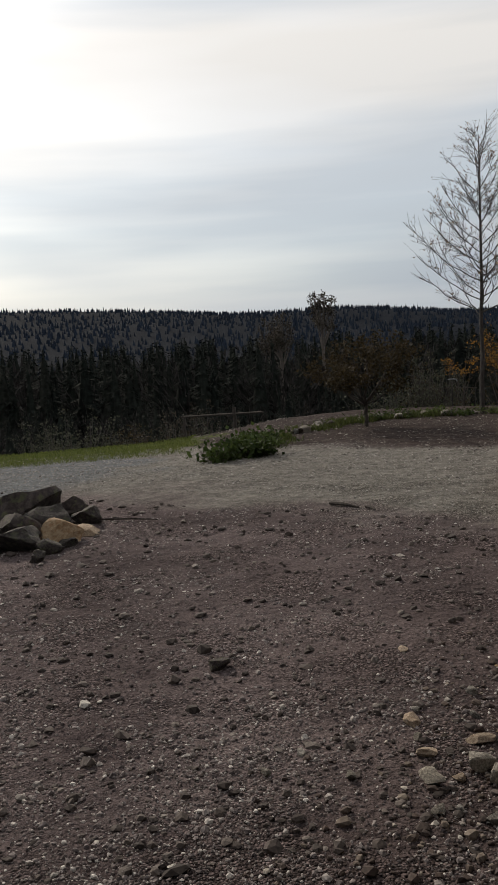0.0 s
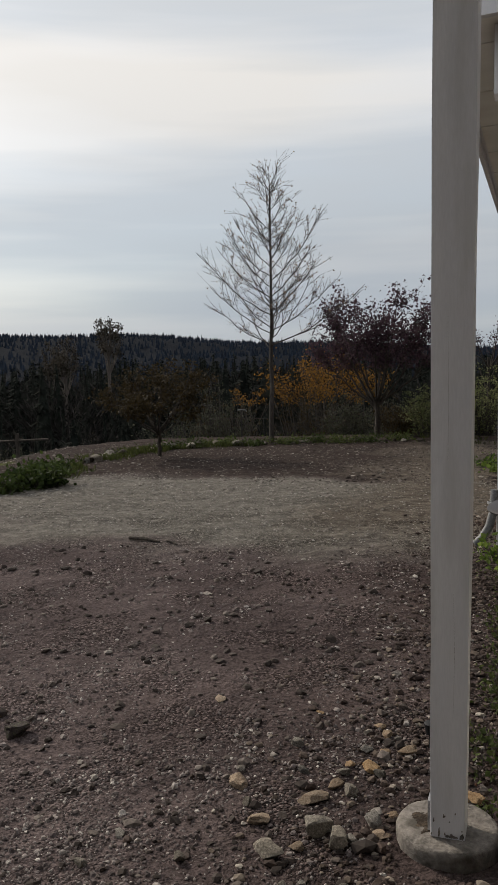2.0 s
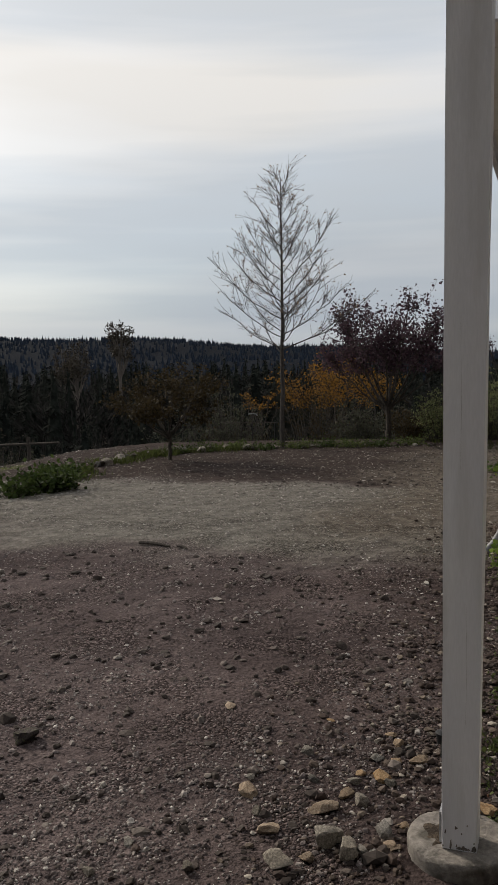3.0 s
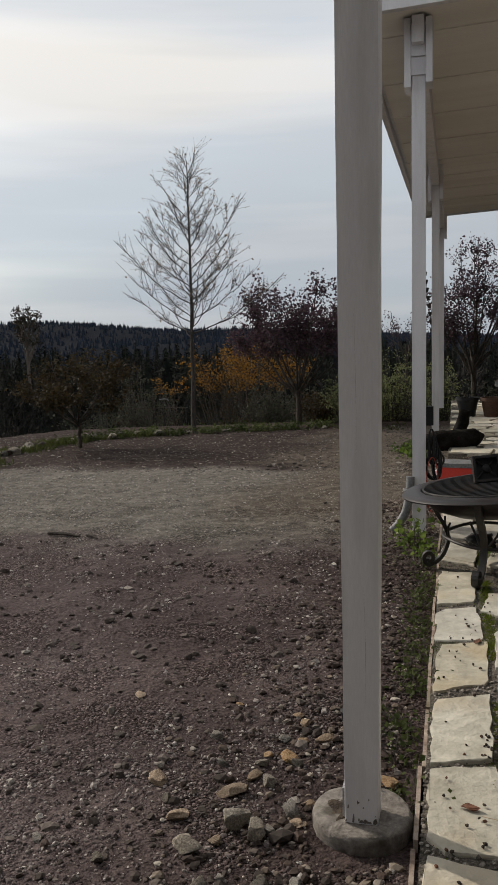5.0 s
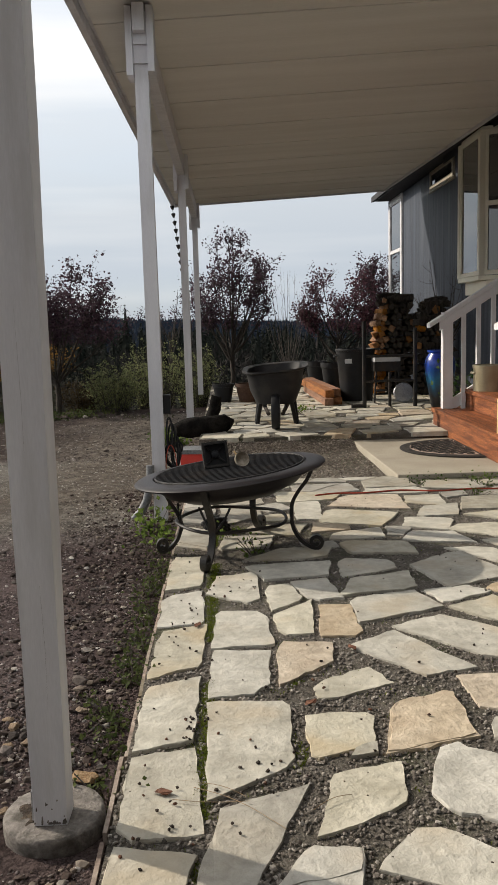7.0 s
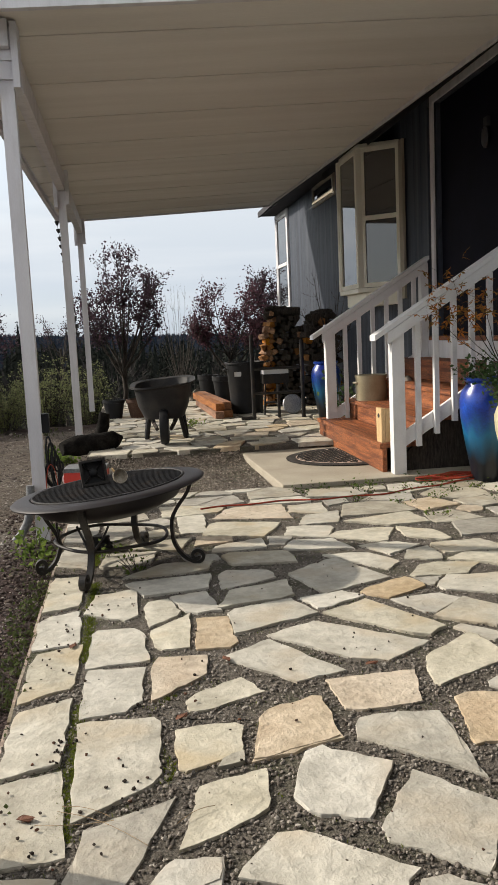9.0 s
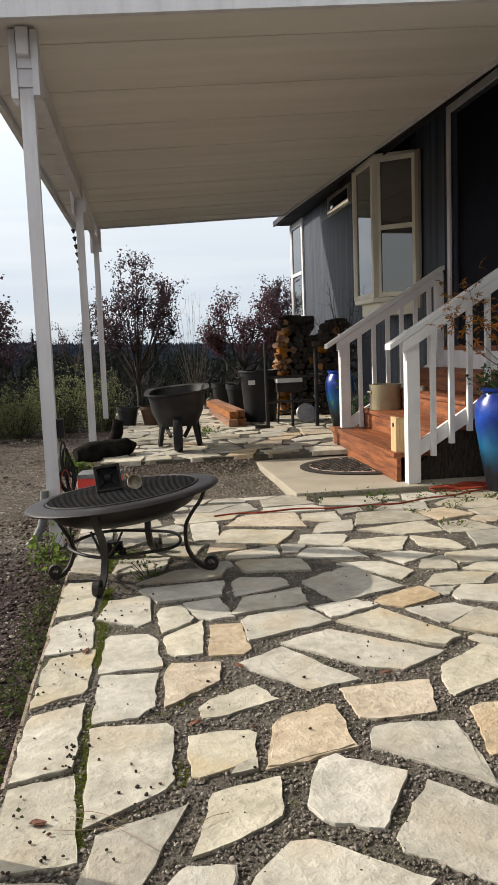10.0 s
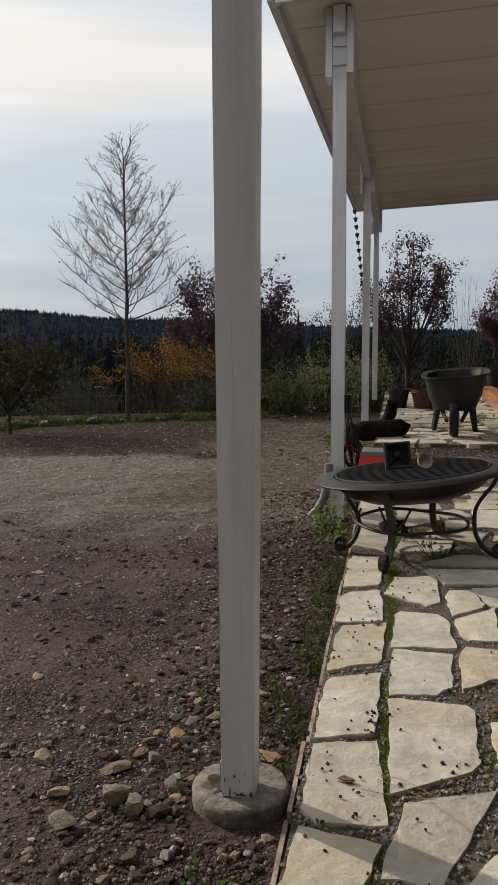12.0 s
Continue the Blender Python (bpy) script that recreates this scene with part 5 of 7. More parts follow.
# ---- rocks ----
def rock_mesh(seed, material, flat=0.65):
    """A broken stone: a ball cut by random planes, left angular."""
    bm = bmesh.new()
    bmesh.ops.create_icosphere(bm, subdivisions=3, radius=1.0)
    o = Vector((seed * 7.3, seed * 3.1, seed * 1.7))
    rnd = random.Random(seed)
    planes = [(Vector((rnd.gauss(0, 1), rnd.gauss(0, 1), rnd.gauss(0, 0.8))).normalized(), rnd.uniform(0.42, 0.75)) for _ in range(11)]
    for v in bm.verts:
        for n, d in planes:
            k = v.co.dot(n) - d
            if k > 0:
                v.co -= n * k
        v.co += v.co.normalized() * (0.12 * noise.noise(v.co * 2.2 + o) + 0.06 * noise.noise(v.co * 6 + o))
        v.co.z *= flat
        v.co *= 1.35
    me = bpy.data.meshes.new("rock")
    bm.to_mesh(me)
    bm.free()
    me.shade_smooth()
    me.set_sharp_from_angle(angle=radians(24))
    me.materials.append(material)
    return me


ROCKS = [rock_mesh(i, ROCK) for i in range(6)]
TANS = [rock_mesh(20 + i, TAN_ROCK, 0.6) for i in range(4)]
DARKS = [rock_mesh(40 + i, DARK_ROCK, 0.7) for i in range(4)]


def rock(me, x, y, r, name, label, group, sink=0.3, z=None):
    ob = new(name, me)
    s = (r * random.uniform(0.9, 1.25), r * random.uniform(0.8, 1.1), r * random.uniform(0.8, 1.15))
    ob.scale = s
    ob.rotation_euler = (random.uniform(-0.2, 0.2), random.uniform(-0.2, 0.2), random.uniform(0, 6.28))
    ob.location = (x, y, (land(x, y) if z is None else z) + r * 0.55 * (1 - sink))
    return tagged(ob, label, "rock", group)


for i, (x, y, r) in enumerate(((-0.58, 2.19, 0.034), (-0.46, 2.03, 0.03), (-0.31, 2.01, 0.045), (-0.25, 1.97, 0.04), (-0.395, 1.885, 0.036), (-0.34, 1.94, 0.022), (-0.36, 2.16, 0.032), (-0.49, 2.46, 0.02), (-0.24, 2.36, 0.03), (-0.27, 2.22, 0.026),
                               (-0.16, 2.50, 0.025), (-0.78, 1.88, 0.018), (0.045, 2.27, 0.036), (-0.19, 2.1, 0.026), (-0.60, 2.27, 0.016), (-0.31, 2.32, 0.02), (-0.12, 1.80, 0.022), (-0.2, 1.78, 0.026), (-0.52, 2.10, 0.018), (-0.42, 2.30, 0.016))):
    rock((TANS[i % 4] if i in (0, 1, 5, 8, 12, 10, 6) else ROCKS[i % 6]), x, y, r * 0.82, "yard_stone", "tan fieldstone lying on the gravel" if i in (0, 1, 5, 8, 12, 10, 6) else "grey broken fieldstone lying on the gravel", "stones beside the pier", 0.25)
rnd_p = random.Random(17)
for i in range(30):
    x, y = 0.06 - abs(rnd_p.gauss(0, 0.30)), rnd_p.uniform(1.72, 2.75)
    if math.hypot(x, y - 2.03) > 0.15:
        tan = rnd_p.random() < 0.45
        rock(rnd_p.choice(TANS if tan else ROCKS), x, y, rnd_p.uniform(0.008, 0.019), "yard_stone", "small tan stone in the dirt" if tan else "small grey stone in the dirt", "stones beside the pier", 0.25)
for i in range(12):
    k = i % 3
    rock(ROCKS[i % 6], 1.62 + 0.09 * k + 0.03 * (i // 3), 13.75 + 0.05 * k, 0.085 - 0.006 * (i // 3), "stacked_stone", "flat grey stone in a low pile behind the terrace", "stone pile", 0.1, z=0.085 + 0.055 * (i // 3))
rock(DARKS[0], -1.38, 2.31, 0.034, "yard_stone", "dark clod on the bare gravel", "stones beside the pier")
rnd_b = random.Random(9)
for i, (x, y, r) in enumerate(((-4.05, 3.75, 0.22), (-3.74, 3.72, 0.15), (-3.90, 4.05, 0.13), (-3.45, 3.50, 0.14), (-3.55, 3.25, 0.15), (-3.75, 3.40, 0.14), (-4.3, 3.5, 0.16), (-3.95, 3.25, 0.16), (-3.62, 3.92, 0.10), (-3.32, 3.28, 0.07), (-3.42, 3.72, 0.07), (-3.2, 3.1, 0.05), (-3.3, 3.42, 0.05), (-3.7, 3.0, 0.10))):
    rock(TANS[i % 4] if i in (3, 10) else DARKS[i % 4], x, y, r, "boulder", "tan flat slab among dark boulders" if i in (3, 10) else "dark mossy boulder in a low pile beside the lane", "boulder pile", 0.35)
border = [(-4.6, 7.2), (-5.0, 8.6), (-5.0, 9.9), (-4.7, 10.9), (-3.6, 11.75), (-2.0, 12.5), (-1.1, 12.7), (-0.45, 12.3)]
for (xa, ya), (xb, yb) in zip(border, border[1:]):
    n = int(math.hypot(xb - xa, yb - ya) / 0.13)
    for k in range(n):
        t = k / n
        rock(rnd_b.choice(ROCKS[:3] + DARKS * 2), xa + (xb - xa) * t + rnd_b.uniform(-0.08, 0.08), ya + (yb - ya) * t + rnd_b.uniform(-0.12, 0.12), rnd_b.uniform(0.03, 0.07) if xa < -4.4 else rnd_b.uniform(0.02, 0.048), "border_stone", "weathered fieldstone in the yard border", "border stones", 0.25)
for x0, y0, x1, y1, r in ((-2.33, 4.95, -2.09, 4.90, 0.012), (-2.05, 4.93, -1.95, 4.86, 0.008), (-3.6, 4.0, -3.2, 4.15, 0.007)):
    z = land(x0, y0) + r
    single("fallen_stick", pipe([(0, 0, 0), ((x1 - x0) * 0.5, (y1 - y0) * 0.5 + 0.01, 0.004), (x1 - x0, y1 - y0, 0.0)], [r, r, r * 0.5], 6), BARK, "dark fallen stick on the gravel", "stick", "sticks on the gravel", at=(x0, y0, z))


# ---- plants ----
class Wood:
    """Gathers branches and leaves as plain lists."""

    def __init__(self, seed):
        self.v, self.f, self.lv, self.lf = [], [], [], []
        self.rnd = random.Random(seed)

    def branch(self, pts, r0, r1, segs=5):
        side, base = None, len(self.v)
        n = len(pts)
        for i, p in enumerate(pts):
            d = (pts[min(i + 1, n - 1)] - pts[max(i - 1, 0)]).normalized()
            if side is None:
                side = d.orthogonal().normalized()
            side = (side - d * side.dot(d)).normalized()
            up = d.cross(side)
            r = r0 + (r1 - r0) * i / (n - 1)
            for k in range(segs):
                a = 2 * math.pi * k / segs
                self.v.append(tuple(p + (side * math.cos(a) + up * math.sin(a)) * r))
        for i in range(n - 1):
            for k in range(segs):
                a, b = base + i * segs + k, base + i * segs + (k + 1) % segs
                self.f.append((a, b, b + segs, a + segs))

    def curve(self, a, c, b, n, wob=0.0):
        out = []
        for i in range(n):
            t = i / (n - 1)
            p = a * (1 - t) ** 2 + c * 2 * t * (1 - t) + b * t * t
            if 0 < i < n - 1 and wob:
                p = p + Vector([self.rnd.uniform(-wob, wob) for _ in range(3)])
            out.append(p)
        return out

    def star(self, p, size):
        """A leaf of five narrow lobes."""
        rnd = self.rnd
        n = Vector((rnd.gauss(0, 0.6), rnd.gauss(0, 0.6), 1)).normalized()
        u = n.orthogonal().normalized()
        u.rotate(Matrix.Rotation(rnd.uniform(0, 6.283), 3, n))
        s = n.cross(u)
        for i in range(5):
            a = radians(-110 + 55 * i)
            d = u * math.cos(a) + s * math.sin(a) - n * 0.25
            e = (s * math.cos(a) - u * math.sin(a)) * size * 0.13
            ln = size * (1.0 - 0.14 * abs(i - 2))
            k = len(self.lv)
            self.lv += [tuple(p), tuple(p + d * ln * 0.45 + e), tuple(p + d * ln), tuple(p + d * ln * 0.45 - e)]
            self.lf += [(k, k + 1, k + 2), (k, k + 2, k + 3)]

    def leaf(self, p, size, droop=0.3):
        rnd = self.rnd
        d = Vector((rnd.gauss(0, 1), rnd.gauss(0, 1), rnd.gauss(-droop, 0.7))).normalized()
        s = d.cross(Vector((rnd.gauss(0, 1), rnd.gauss(0, 1), rnd.gauss(0, 1)))).normalized()
        n = d.cross(s)
        w = size * rnd.uniform(0.28, 0.42)
        k = len(self.lv)
        for q in (p, p + d * size * 0.45 + s * w + n * size * 0.08, p + d * size, p + d * size * 0.45 - s * w + n * size * 0.08):
            self.lv.append(tuple(q))
        self.lf.append((k, k + 1, k + 2))
        self.lf.append((k, k + 2, k + 3))


def tree(name, at, seed, height, crown, trunk_r, fork, limbs, subs, twigs, leaves, leaf_size, bark, foliage, label, leader=False, spread=1.0, leaf_low=-1.0, category="tree", group="yard trees", up=0.35, lobed=False, loose=0.6):
    """A trunk, limbs to points on the crown's shell, side branches, twigs and leaves. crown: radius, half height, centre height."""
    w = Wood(seed)
    rnd = w.rnd
    cr, ch, cz = crown
    top = Vector((rnd.uniform(-0.03, 0.03), rnd.uniform(-0.03, 0.03), height - 0.4 if leader else fork * 1.12))
    spine = w.curve(Vector((0, 0, -0.12)), Vector((rnd.uniform(-0.04, 0.04), rnd.uniform(-0.04, 0.04), top.z * 0.5)), top, 10, 0.01)
    w.branch(spine, trunk_r, trunk_r * (0.12 if leader else 0.75), 8)
    tips = []
    for i in range(limbs):
        a = i * 2.39996 + rnd.uniform(-0.5, 0.5)
        q = rnd.uniform(-0.5, 0.97)
        k = math.sqrt(1 - q * q)
        goal = Vector((cr * k * math.cos(a) * spread, cr * k * math.sin(a) * spread, cz + ch * q)) * 1.0
        goal.z = max(goal.z, fork * 0.9)
        if leader:
            goal.xy *= 1.28 - 0.58 * (q + 0.75)
            z0 = min(height - 0.5, fork + (goal.z - fork) * rnd.uniform(0.35, 0.6))
            start = spine[0].lerp(spine[-1], (z0 + 0.12) / (height - 0.28))
        else:
            start = spine[-1] + Vector((0, 0, -rnd.uniform(0.0, 0.3) * fork))
        mid = start.lerp(goal, 0.5) + Vector((goal.x - start.x, goal.y - start.y, 0)) * 0.22 - Vector((0, 0, 0.06 * (goal.z - start.z)))
        rl = trunk_r * (0.30 if leader else 0.44) * rnd.uniform(0.7, 1.1)
        path = w.curve(start, mid, goal, 9, 0.012 * cr)
        w.branch(path, rl, rl * 0.22, 5)
        tips.append(goal)
        for j in range(subs):
            t = rnd.uniform(0.3 if leader else 0.5, 1.0)
            s = path[int(t * 8)]
            out = Vector((goal.x, goal.y, 0)).normalized() if goal.xy.length > 0.05 else Vector((1, 0, 0))
            d = (out * rnd.uniform(0.0, 0.9) + Vector((rnd.gauss(0, 0.55), rnd.gauss(0, 0.55), rnd.uniform(up - 0.1, up + 0.7)))).normalized()
            ln = cr * rnd.uniform(0.22, 0.55)
            e = s + d * ln
            sub = w.curve(s, s + d * ln * 0.5 + Vector((0, 0, -0.03)), e, 6, 0.008 * cr)
            w.branch(sub, rl * 0.32, rl * 0.10, 4)
            tips.append(e)
            for _ in range(twigs):
                s2 = sub[rnd.randint(1, 5)]
                d2 = (d + Vector((rnd.gauss(0, 0.6), rnd.gauss(0, 0.6), rnd.gauss(up, 0.4)))).normalized()
                e2 = s2 + d2 * cr * rnd.uniform(0.08, 0.22)
                w.branch([s2, s2.lerp(e2, 0.5) + Vector((0, 0, 0.01)), e2], rl * 0.12, rl * 0.05, 3)
                for _ in range(leaves):
                    p = s2.lerp(e2, rnd.uniform(0.2, 1.05)) + Vector([rnd.gauss(0, leaf_size * loose) for _ in range(3)])
                    if p.z > leaf_low:
                        (w.star if lobed else w.leaf)(p, leaf_size * rnd.uniform(0.6, 1.25))
    t = thing(name, at, label, category, group)
    ob = cloud_mesh("trunk", w.v, w.f, bark, "", "", t)
    ob.data.shade_smooth()
    if w.lv:
        cloud_mesh("crown", w.lv, w.lf, foliage, "", "", t)
    return t


def shrub(name, at, seed, r, h, stems, leaves, leaf_size, bark, foliage, label, category="shrub", group="", flat=False):
    w = Wood(seed)
    rnd = w.rnd
    for i in range(stems):
        a = rnd.uniform(0, 6.283)
        k = math.sqrt(rnd.random())
        s = Vector((r * 0.45 * k * math.cos(a), r * 0.45 * k * math.sin(a), -0.03))
        e = Vector((r * k * math.cos(a) + rnd.gauss(0, 0.05), r * k * math.sin(a) + rnd.gauss(0, 0.05), h * rnd.uniform(0.45, 1.0) * (1 - 0.35 * k * k)))
        path = w.curve(s, s.lerp(e, 0.5) + Vector((0, 0, h * 0.1)), e, 6, 0.01 * h)
        w.branch(path, max(0.003, 0.008 * h), 0.0015, 4)
        for _ in range(leaves):
            t = rnd.uniform(0.15, 1.0)
            p = path[min(5, int(t * 6))] + Vector([rnd.gauss(0, leaf_size * 0.9) for _ in range(3)])
            if p.z > 0.0:
                w.leaf(p, leaf_size * rnd.uniform(0.6, 1.3), 0.1)
    t = thing(name, at, label, category, group)
    cloud_mesh("stem", w.v, w.f, bark, "", "stuff", t)
    cloud_mesh("foliage", w.lv, w.lf, foliage, "", "stuff", t)
    return t


PLUM = leaf_mat("plum_leaf", (0.032, 0.021, 0.029), (0.098, 0.060, 0.076), 0.4)
PLUM_RED = leaf_mat("plum_red_leaf", (0.040, 0.021, 0.028), (0.125, 0.060, 0.074), 0.45)
DRY = leaf_mat("dry_leaf", (0.16, 0.11, 0.075), (0.36, 0.27, 0.19), 0.45)
OLIVE = leaf_mat("olive_leaf", (0.020, 0.016, 0.008), (0.062, 0.044, 0.020), 0.25)
GOLD = leaf_mat("gold_leaf", (0.105, 0.055, 0.013), (0.27, 0.14, 0.028), 0.4)
GREEN = leaf_mat("green_leaf", (0.035, 0.065, 0.015), (0.10, 0.15, 0.035), 0.4)
WEED = leaf_mat("weed_leaf", (0.075, 0.12, 0.024), (0.19, 0.26, 0.06), 0.5)
WILLOW = leaf_mat("willow_leaf", (0.095, 0.115, 0.055), (0.25, 0.262, 0.125), 0.55)
GREYGREEN = leaf_mat("sage_leaf", (0.032, 0.036, 0.024), (0.075, 0.075, 0.052), 0.25)
DARKGREEN = leaf_mat("geranium_leaf", (0.03, 0.065, 0.02), (0.08, 0.13, 0.05), 0.3)
SCRUB = leaf_mat("scrub_leaf", (0.025, 0.021, 0.016), (0.06, 0.05, 0.037), 0.2)
ORANGE = leaf_mat("maple_leaf", (0.14, 0.10, 0.025), (0.52, 0.19, 0.04), 0.5)
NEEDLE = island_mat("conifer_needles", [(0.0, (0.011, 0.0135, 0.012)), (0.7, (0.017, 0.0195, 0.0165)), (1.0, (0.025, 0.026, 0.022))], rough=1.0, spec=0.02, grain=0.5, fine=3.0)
# distant conifers: the blue of the haze is part of their base colour
HAZY_WOOD = island_mat("hazy_conifers", [(0.0, (0.017, 0.023, 0.036)), (1.0, (0.024, 0.032, 0.047))], rough=1.0, spec=0.02, grain=0.3, fine=0.05)
BAREWOOD = island_mat("bare_grey_crowns", [(0.0, (0.018, 0.0165, 0.016)), (0.7, (0.030, 0.0275, 0.026)), (1.0, (0.055, 0.051, 0.047))], rough=1.0, spec=0.02)
EDGE_WEED = leaf_mat("edge_weed_leaf", (0.040, 0.058, 0.018), (0.105, 0.125, 0.045), 0.35)
YARD_WEED = leaf_mat("yard_weed_leaf", (0.018, 0.030, 0.009), (0.060, 0.085, 0.024), 0.3)
BORDER = leaf_mat("border_blade", (0.035, 0.045, 0.014), (0.085, 0.10, 0.032), 0.35)
MOSS = leaf_mat("moss_blade", (0.075, 0.10, 0.014), (0.18, 0.215, 0.036), 0.35)
MEADOW = leaf_mat("meadow_blade", (0.055, 0.072, 0.018), (0.125, 0.145, 0.04), 0.35)


def on_land(x, y):
    return (x, y, land(x, y))


def stand(x, y, height, crown, fork, base=-0.25):
    """Where a tree stands on the slope, with its heights counted from the yard's level."""
    z = land(x, y)
    d = base - z
    return dict(at=(x, y, z), height=height + d, crown=(crown[0], crown[1], crown[2] + d), fork=fork + d, lift=d)


def yard_tree(name, spot, seed, trunk_r, limbs, subs, twigs, leaves, leaf_size, bark, foliage, label, leaf_low=-1.0, **kw):
    return tree(name, spot["at"], seed, spot["height"], spot["crown"], trunk_r, spot["fork"], limbs, subs, twigs, leaves, leaf_size, bark, foliage, label, leaf_low=leaf_low + spot["lift"], **kw)


GREY_BARK = mat("grey_bark", (0.036, 0.031, 0.029), (0.075, 0.066, 0.060), 20, 0.95, 0.4, 60, stretch=(3, 3, 0.6), depth=0.01)


def leader_tree(name, at, seed, height, low, reach, trunk_r, limbs, bark, foliage, label):
    """One straight leader with upswept limbs, long below and short above, fine shoots and a few last leaves."""
    w = Wood(seed)
    rnd = w.rnd
    spine = w.curve(Vector((0, 0, -0.12)), Vector((0.03, 0.0, height * 0.5)), Vector((0.02, 0.0, height)), 14, 0.008)
    w.branch(spine, trunk_r, 0.006, 8)
    for i in range(limbs):
        f = (i / (limbs - 1)) ** 1.3
        z0 = low + f * (height - 0.12 - low) + rnd.uniform(-0.05, 0.05) * (1 - f)
        a = i * 2.39996 + rnd.uniform(-0.35, 0.35)
        r = (reach * (1 - f) ** 1.15 + 0.10) * (rnd.uniform(0.85, 1.0) if i % 3 == 0 else rnd.uniform(0.5, 1.0))
        rise = (r * (0.45 + 1.0 * f) + 0.04) * rnd.uniform(0.8, 1.3)
        out = Vector((math.cos(a), math.sin(a), 0))
        k = (z0 + 0.12) / (height + 0.12) * 13
        start = spine[int(k)].lerp(spine[min(13, int(k) + 1)], k - int(k))
        goal = start + out * r + Vector((0, 0, rise))
        path = w.curve(start, start.lerp(goal, 0.5) + out * r * 0.10 - Vector((0, 0, rise * 0.14)), goal, 9, 0.016 * r)
        rl = (0.0100 - 0.0045 * f) * rnd.uniform(0.85, 1.1)
        w.branch(path, rl, 0.003, 5)
        for j in range(10 if f < 0.6 else 5):
            t = rnd.uniform(0.3, 1.0)
            s = path[int(t * 8)]
            side = Vector((-out.y, out.x, 0)) * rnd.gauss(0, 0.7)
            d = (out * rnd.uniform(0.1, 0.8) + side + Vector((0, 0, rnd.uniform(0.35, 1.0)))).normalized()
            ln = rnd.uniform(0.16, 0.38) * (0.6 + 0.5 * r)
            e = s + d * ln
            sub = w.curve(s, s + d * ln * 0.5 + out * 0.015, e, 5, 0.006)
            w.branch(sub, 0.0034, 0.002, 4)
            for _ in range(rnd.choice((3, 4, 5, 6))):
                s2 = sub[rnd.randint(1, 4)]
                d2 = (d + Vector((rnd.gauss(0, 0.55), rnd.gauss(0, 0.55), rnd.gauss(0.2, 0.35)))).normalized()
                e2 = s2 + d2 * rnd.uniform(0.06, 0.22)
                w.branch([s2, s2.lerp(e2, 0.5), e2], 0.0020, 0.0016, 3)
                if rnd.random() < 0.6:
                    w.leaf(s2.lerp(e2, rnd.uniform(0.5, 1.0)), rnd.uniform(0.02, 0.04))
    t = thing(name, at, label, "tree", "yard trees")
    ob = cloud_mesh("trunk", w.v, w.f, bark, "", "", t)
    ob.data.shade_smooth()
    cloud_mesh("crown", w.lv, w.lf, foliage, "", "", t)
    return t


at = on_land(-3.56, 11.95)
leader_tree("bare_tree", at, 4, 3.74 - at[2], 1.20 - at[2], 1.24, 0.040, 44, GREY_BARK, DRY, "slender nearly leafless tree with upswept branches and pale last leaves")
yard_tree("plum_tree", stand(-2.22, 13.3, 2.35, (0.92, 0.80, 1.57), 0.50, -0.2), 7, 0.05, 15, 15, 6, 8, 0.050, BARK, PLUM, "rounded purple-leaved plum tree beyond the stone border", leaf_low=1.08, loose=1.1, up=0.45)
yard_tree("plum_tree", stand(0.55, 15.6, 3.1, (0.72, 1.0, 2.1), 0.85), 8, 0.055, 16, 15, 6, 5, 0.05, BARK, PLUM, "upright purple-leaved plum tree behind the terrace", leaf_low=0.75, up=0.7, loose=1.1)
yard_tree("plum_tree", stand(2.65, 16.9, 2.6, (0.74, 0.70, 1.78), 0.8), 9, 0.05, 15, 14, 6, 6, 0.05, BARK, PLUM_RED, "red-purple plum tree behind the firewood", leaf_low=0.9, loose=0.9, up=0.45)
yard_tree("plum_tree", stand(3.95, 18.2, 2.9, (0.85, 0.85, 2.0), 0.85), 10, 0.055, 15, 14, 6, 6, 0.052, BARK, PLUM, "dark purple plum tree near the house corner", leaf_low=0.9, loose=0.9, up=0.5)
yard_tree("plum_tree", stand(-0.9, 20.0, 2.3, (0.6, 0.6, 1.65), 0.9), 11, 0.04, 9, 6, 4, 2, 0.05, BARK, PLUM, "sparse purple plum tree further down the slope", leaf_low=0.9, loose=0.9)
yard_tree("whip_tree", stand(1.6, 16.4, 2.5, (0.45, 0.95, 1.5), 0.35), 12, 0.014, 26, 5, 3, 0, 0.03, PALE_BARK, DRY, "thin bare grey whips of a leafless shrub tree", up=1.4)
yard_tree("olive_tree", stand(-4.42, 9.85, 1.40, (0.60, 0.46, 0.82), 0.33, -0.15), 13, 0.03, 16, 9, 6, 6, 0.04, BARK, OLIVE, "small round brown-green leafed tree at the yard edge", leaf_low=0.16, up=0.2)
yard_tree("gold_tree", stand(-4.3, 18.4, 1.78, (1.15, 0.62, 0.80), -0.2, -0.3), 14, 0.04, 16, 9, 5, 7, 0.05, BARK, GOLD, "golden autumn-leaved tree down the slope", leaf_low=0.3, loose=1.8)
yard_tree("gold_tree", stand(-6.05, 18.2, 1.0, (0.42, 0.3, 0.45), -0.2, -0.3), 15, 0.03, 8, 6, 4, 3, 0.05, BARK, GOLD, "small golden autumn tree down the slope", leaf_low=0.3)
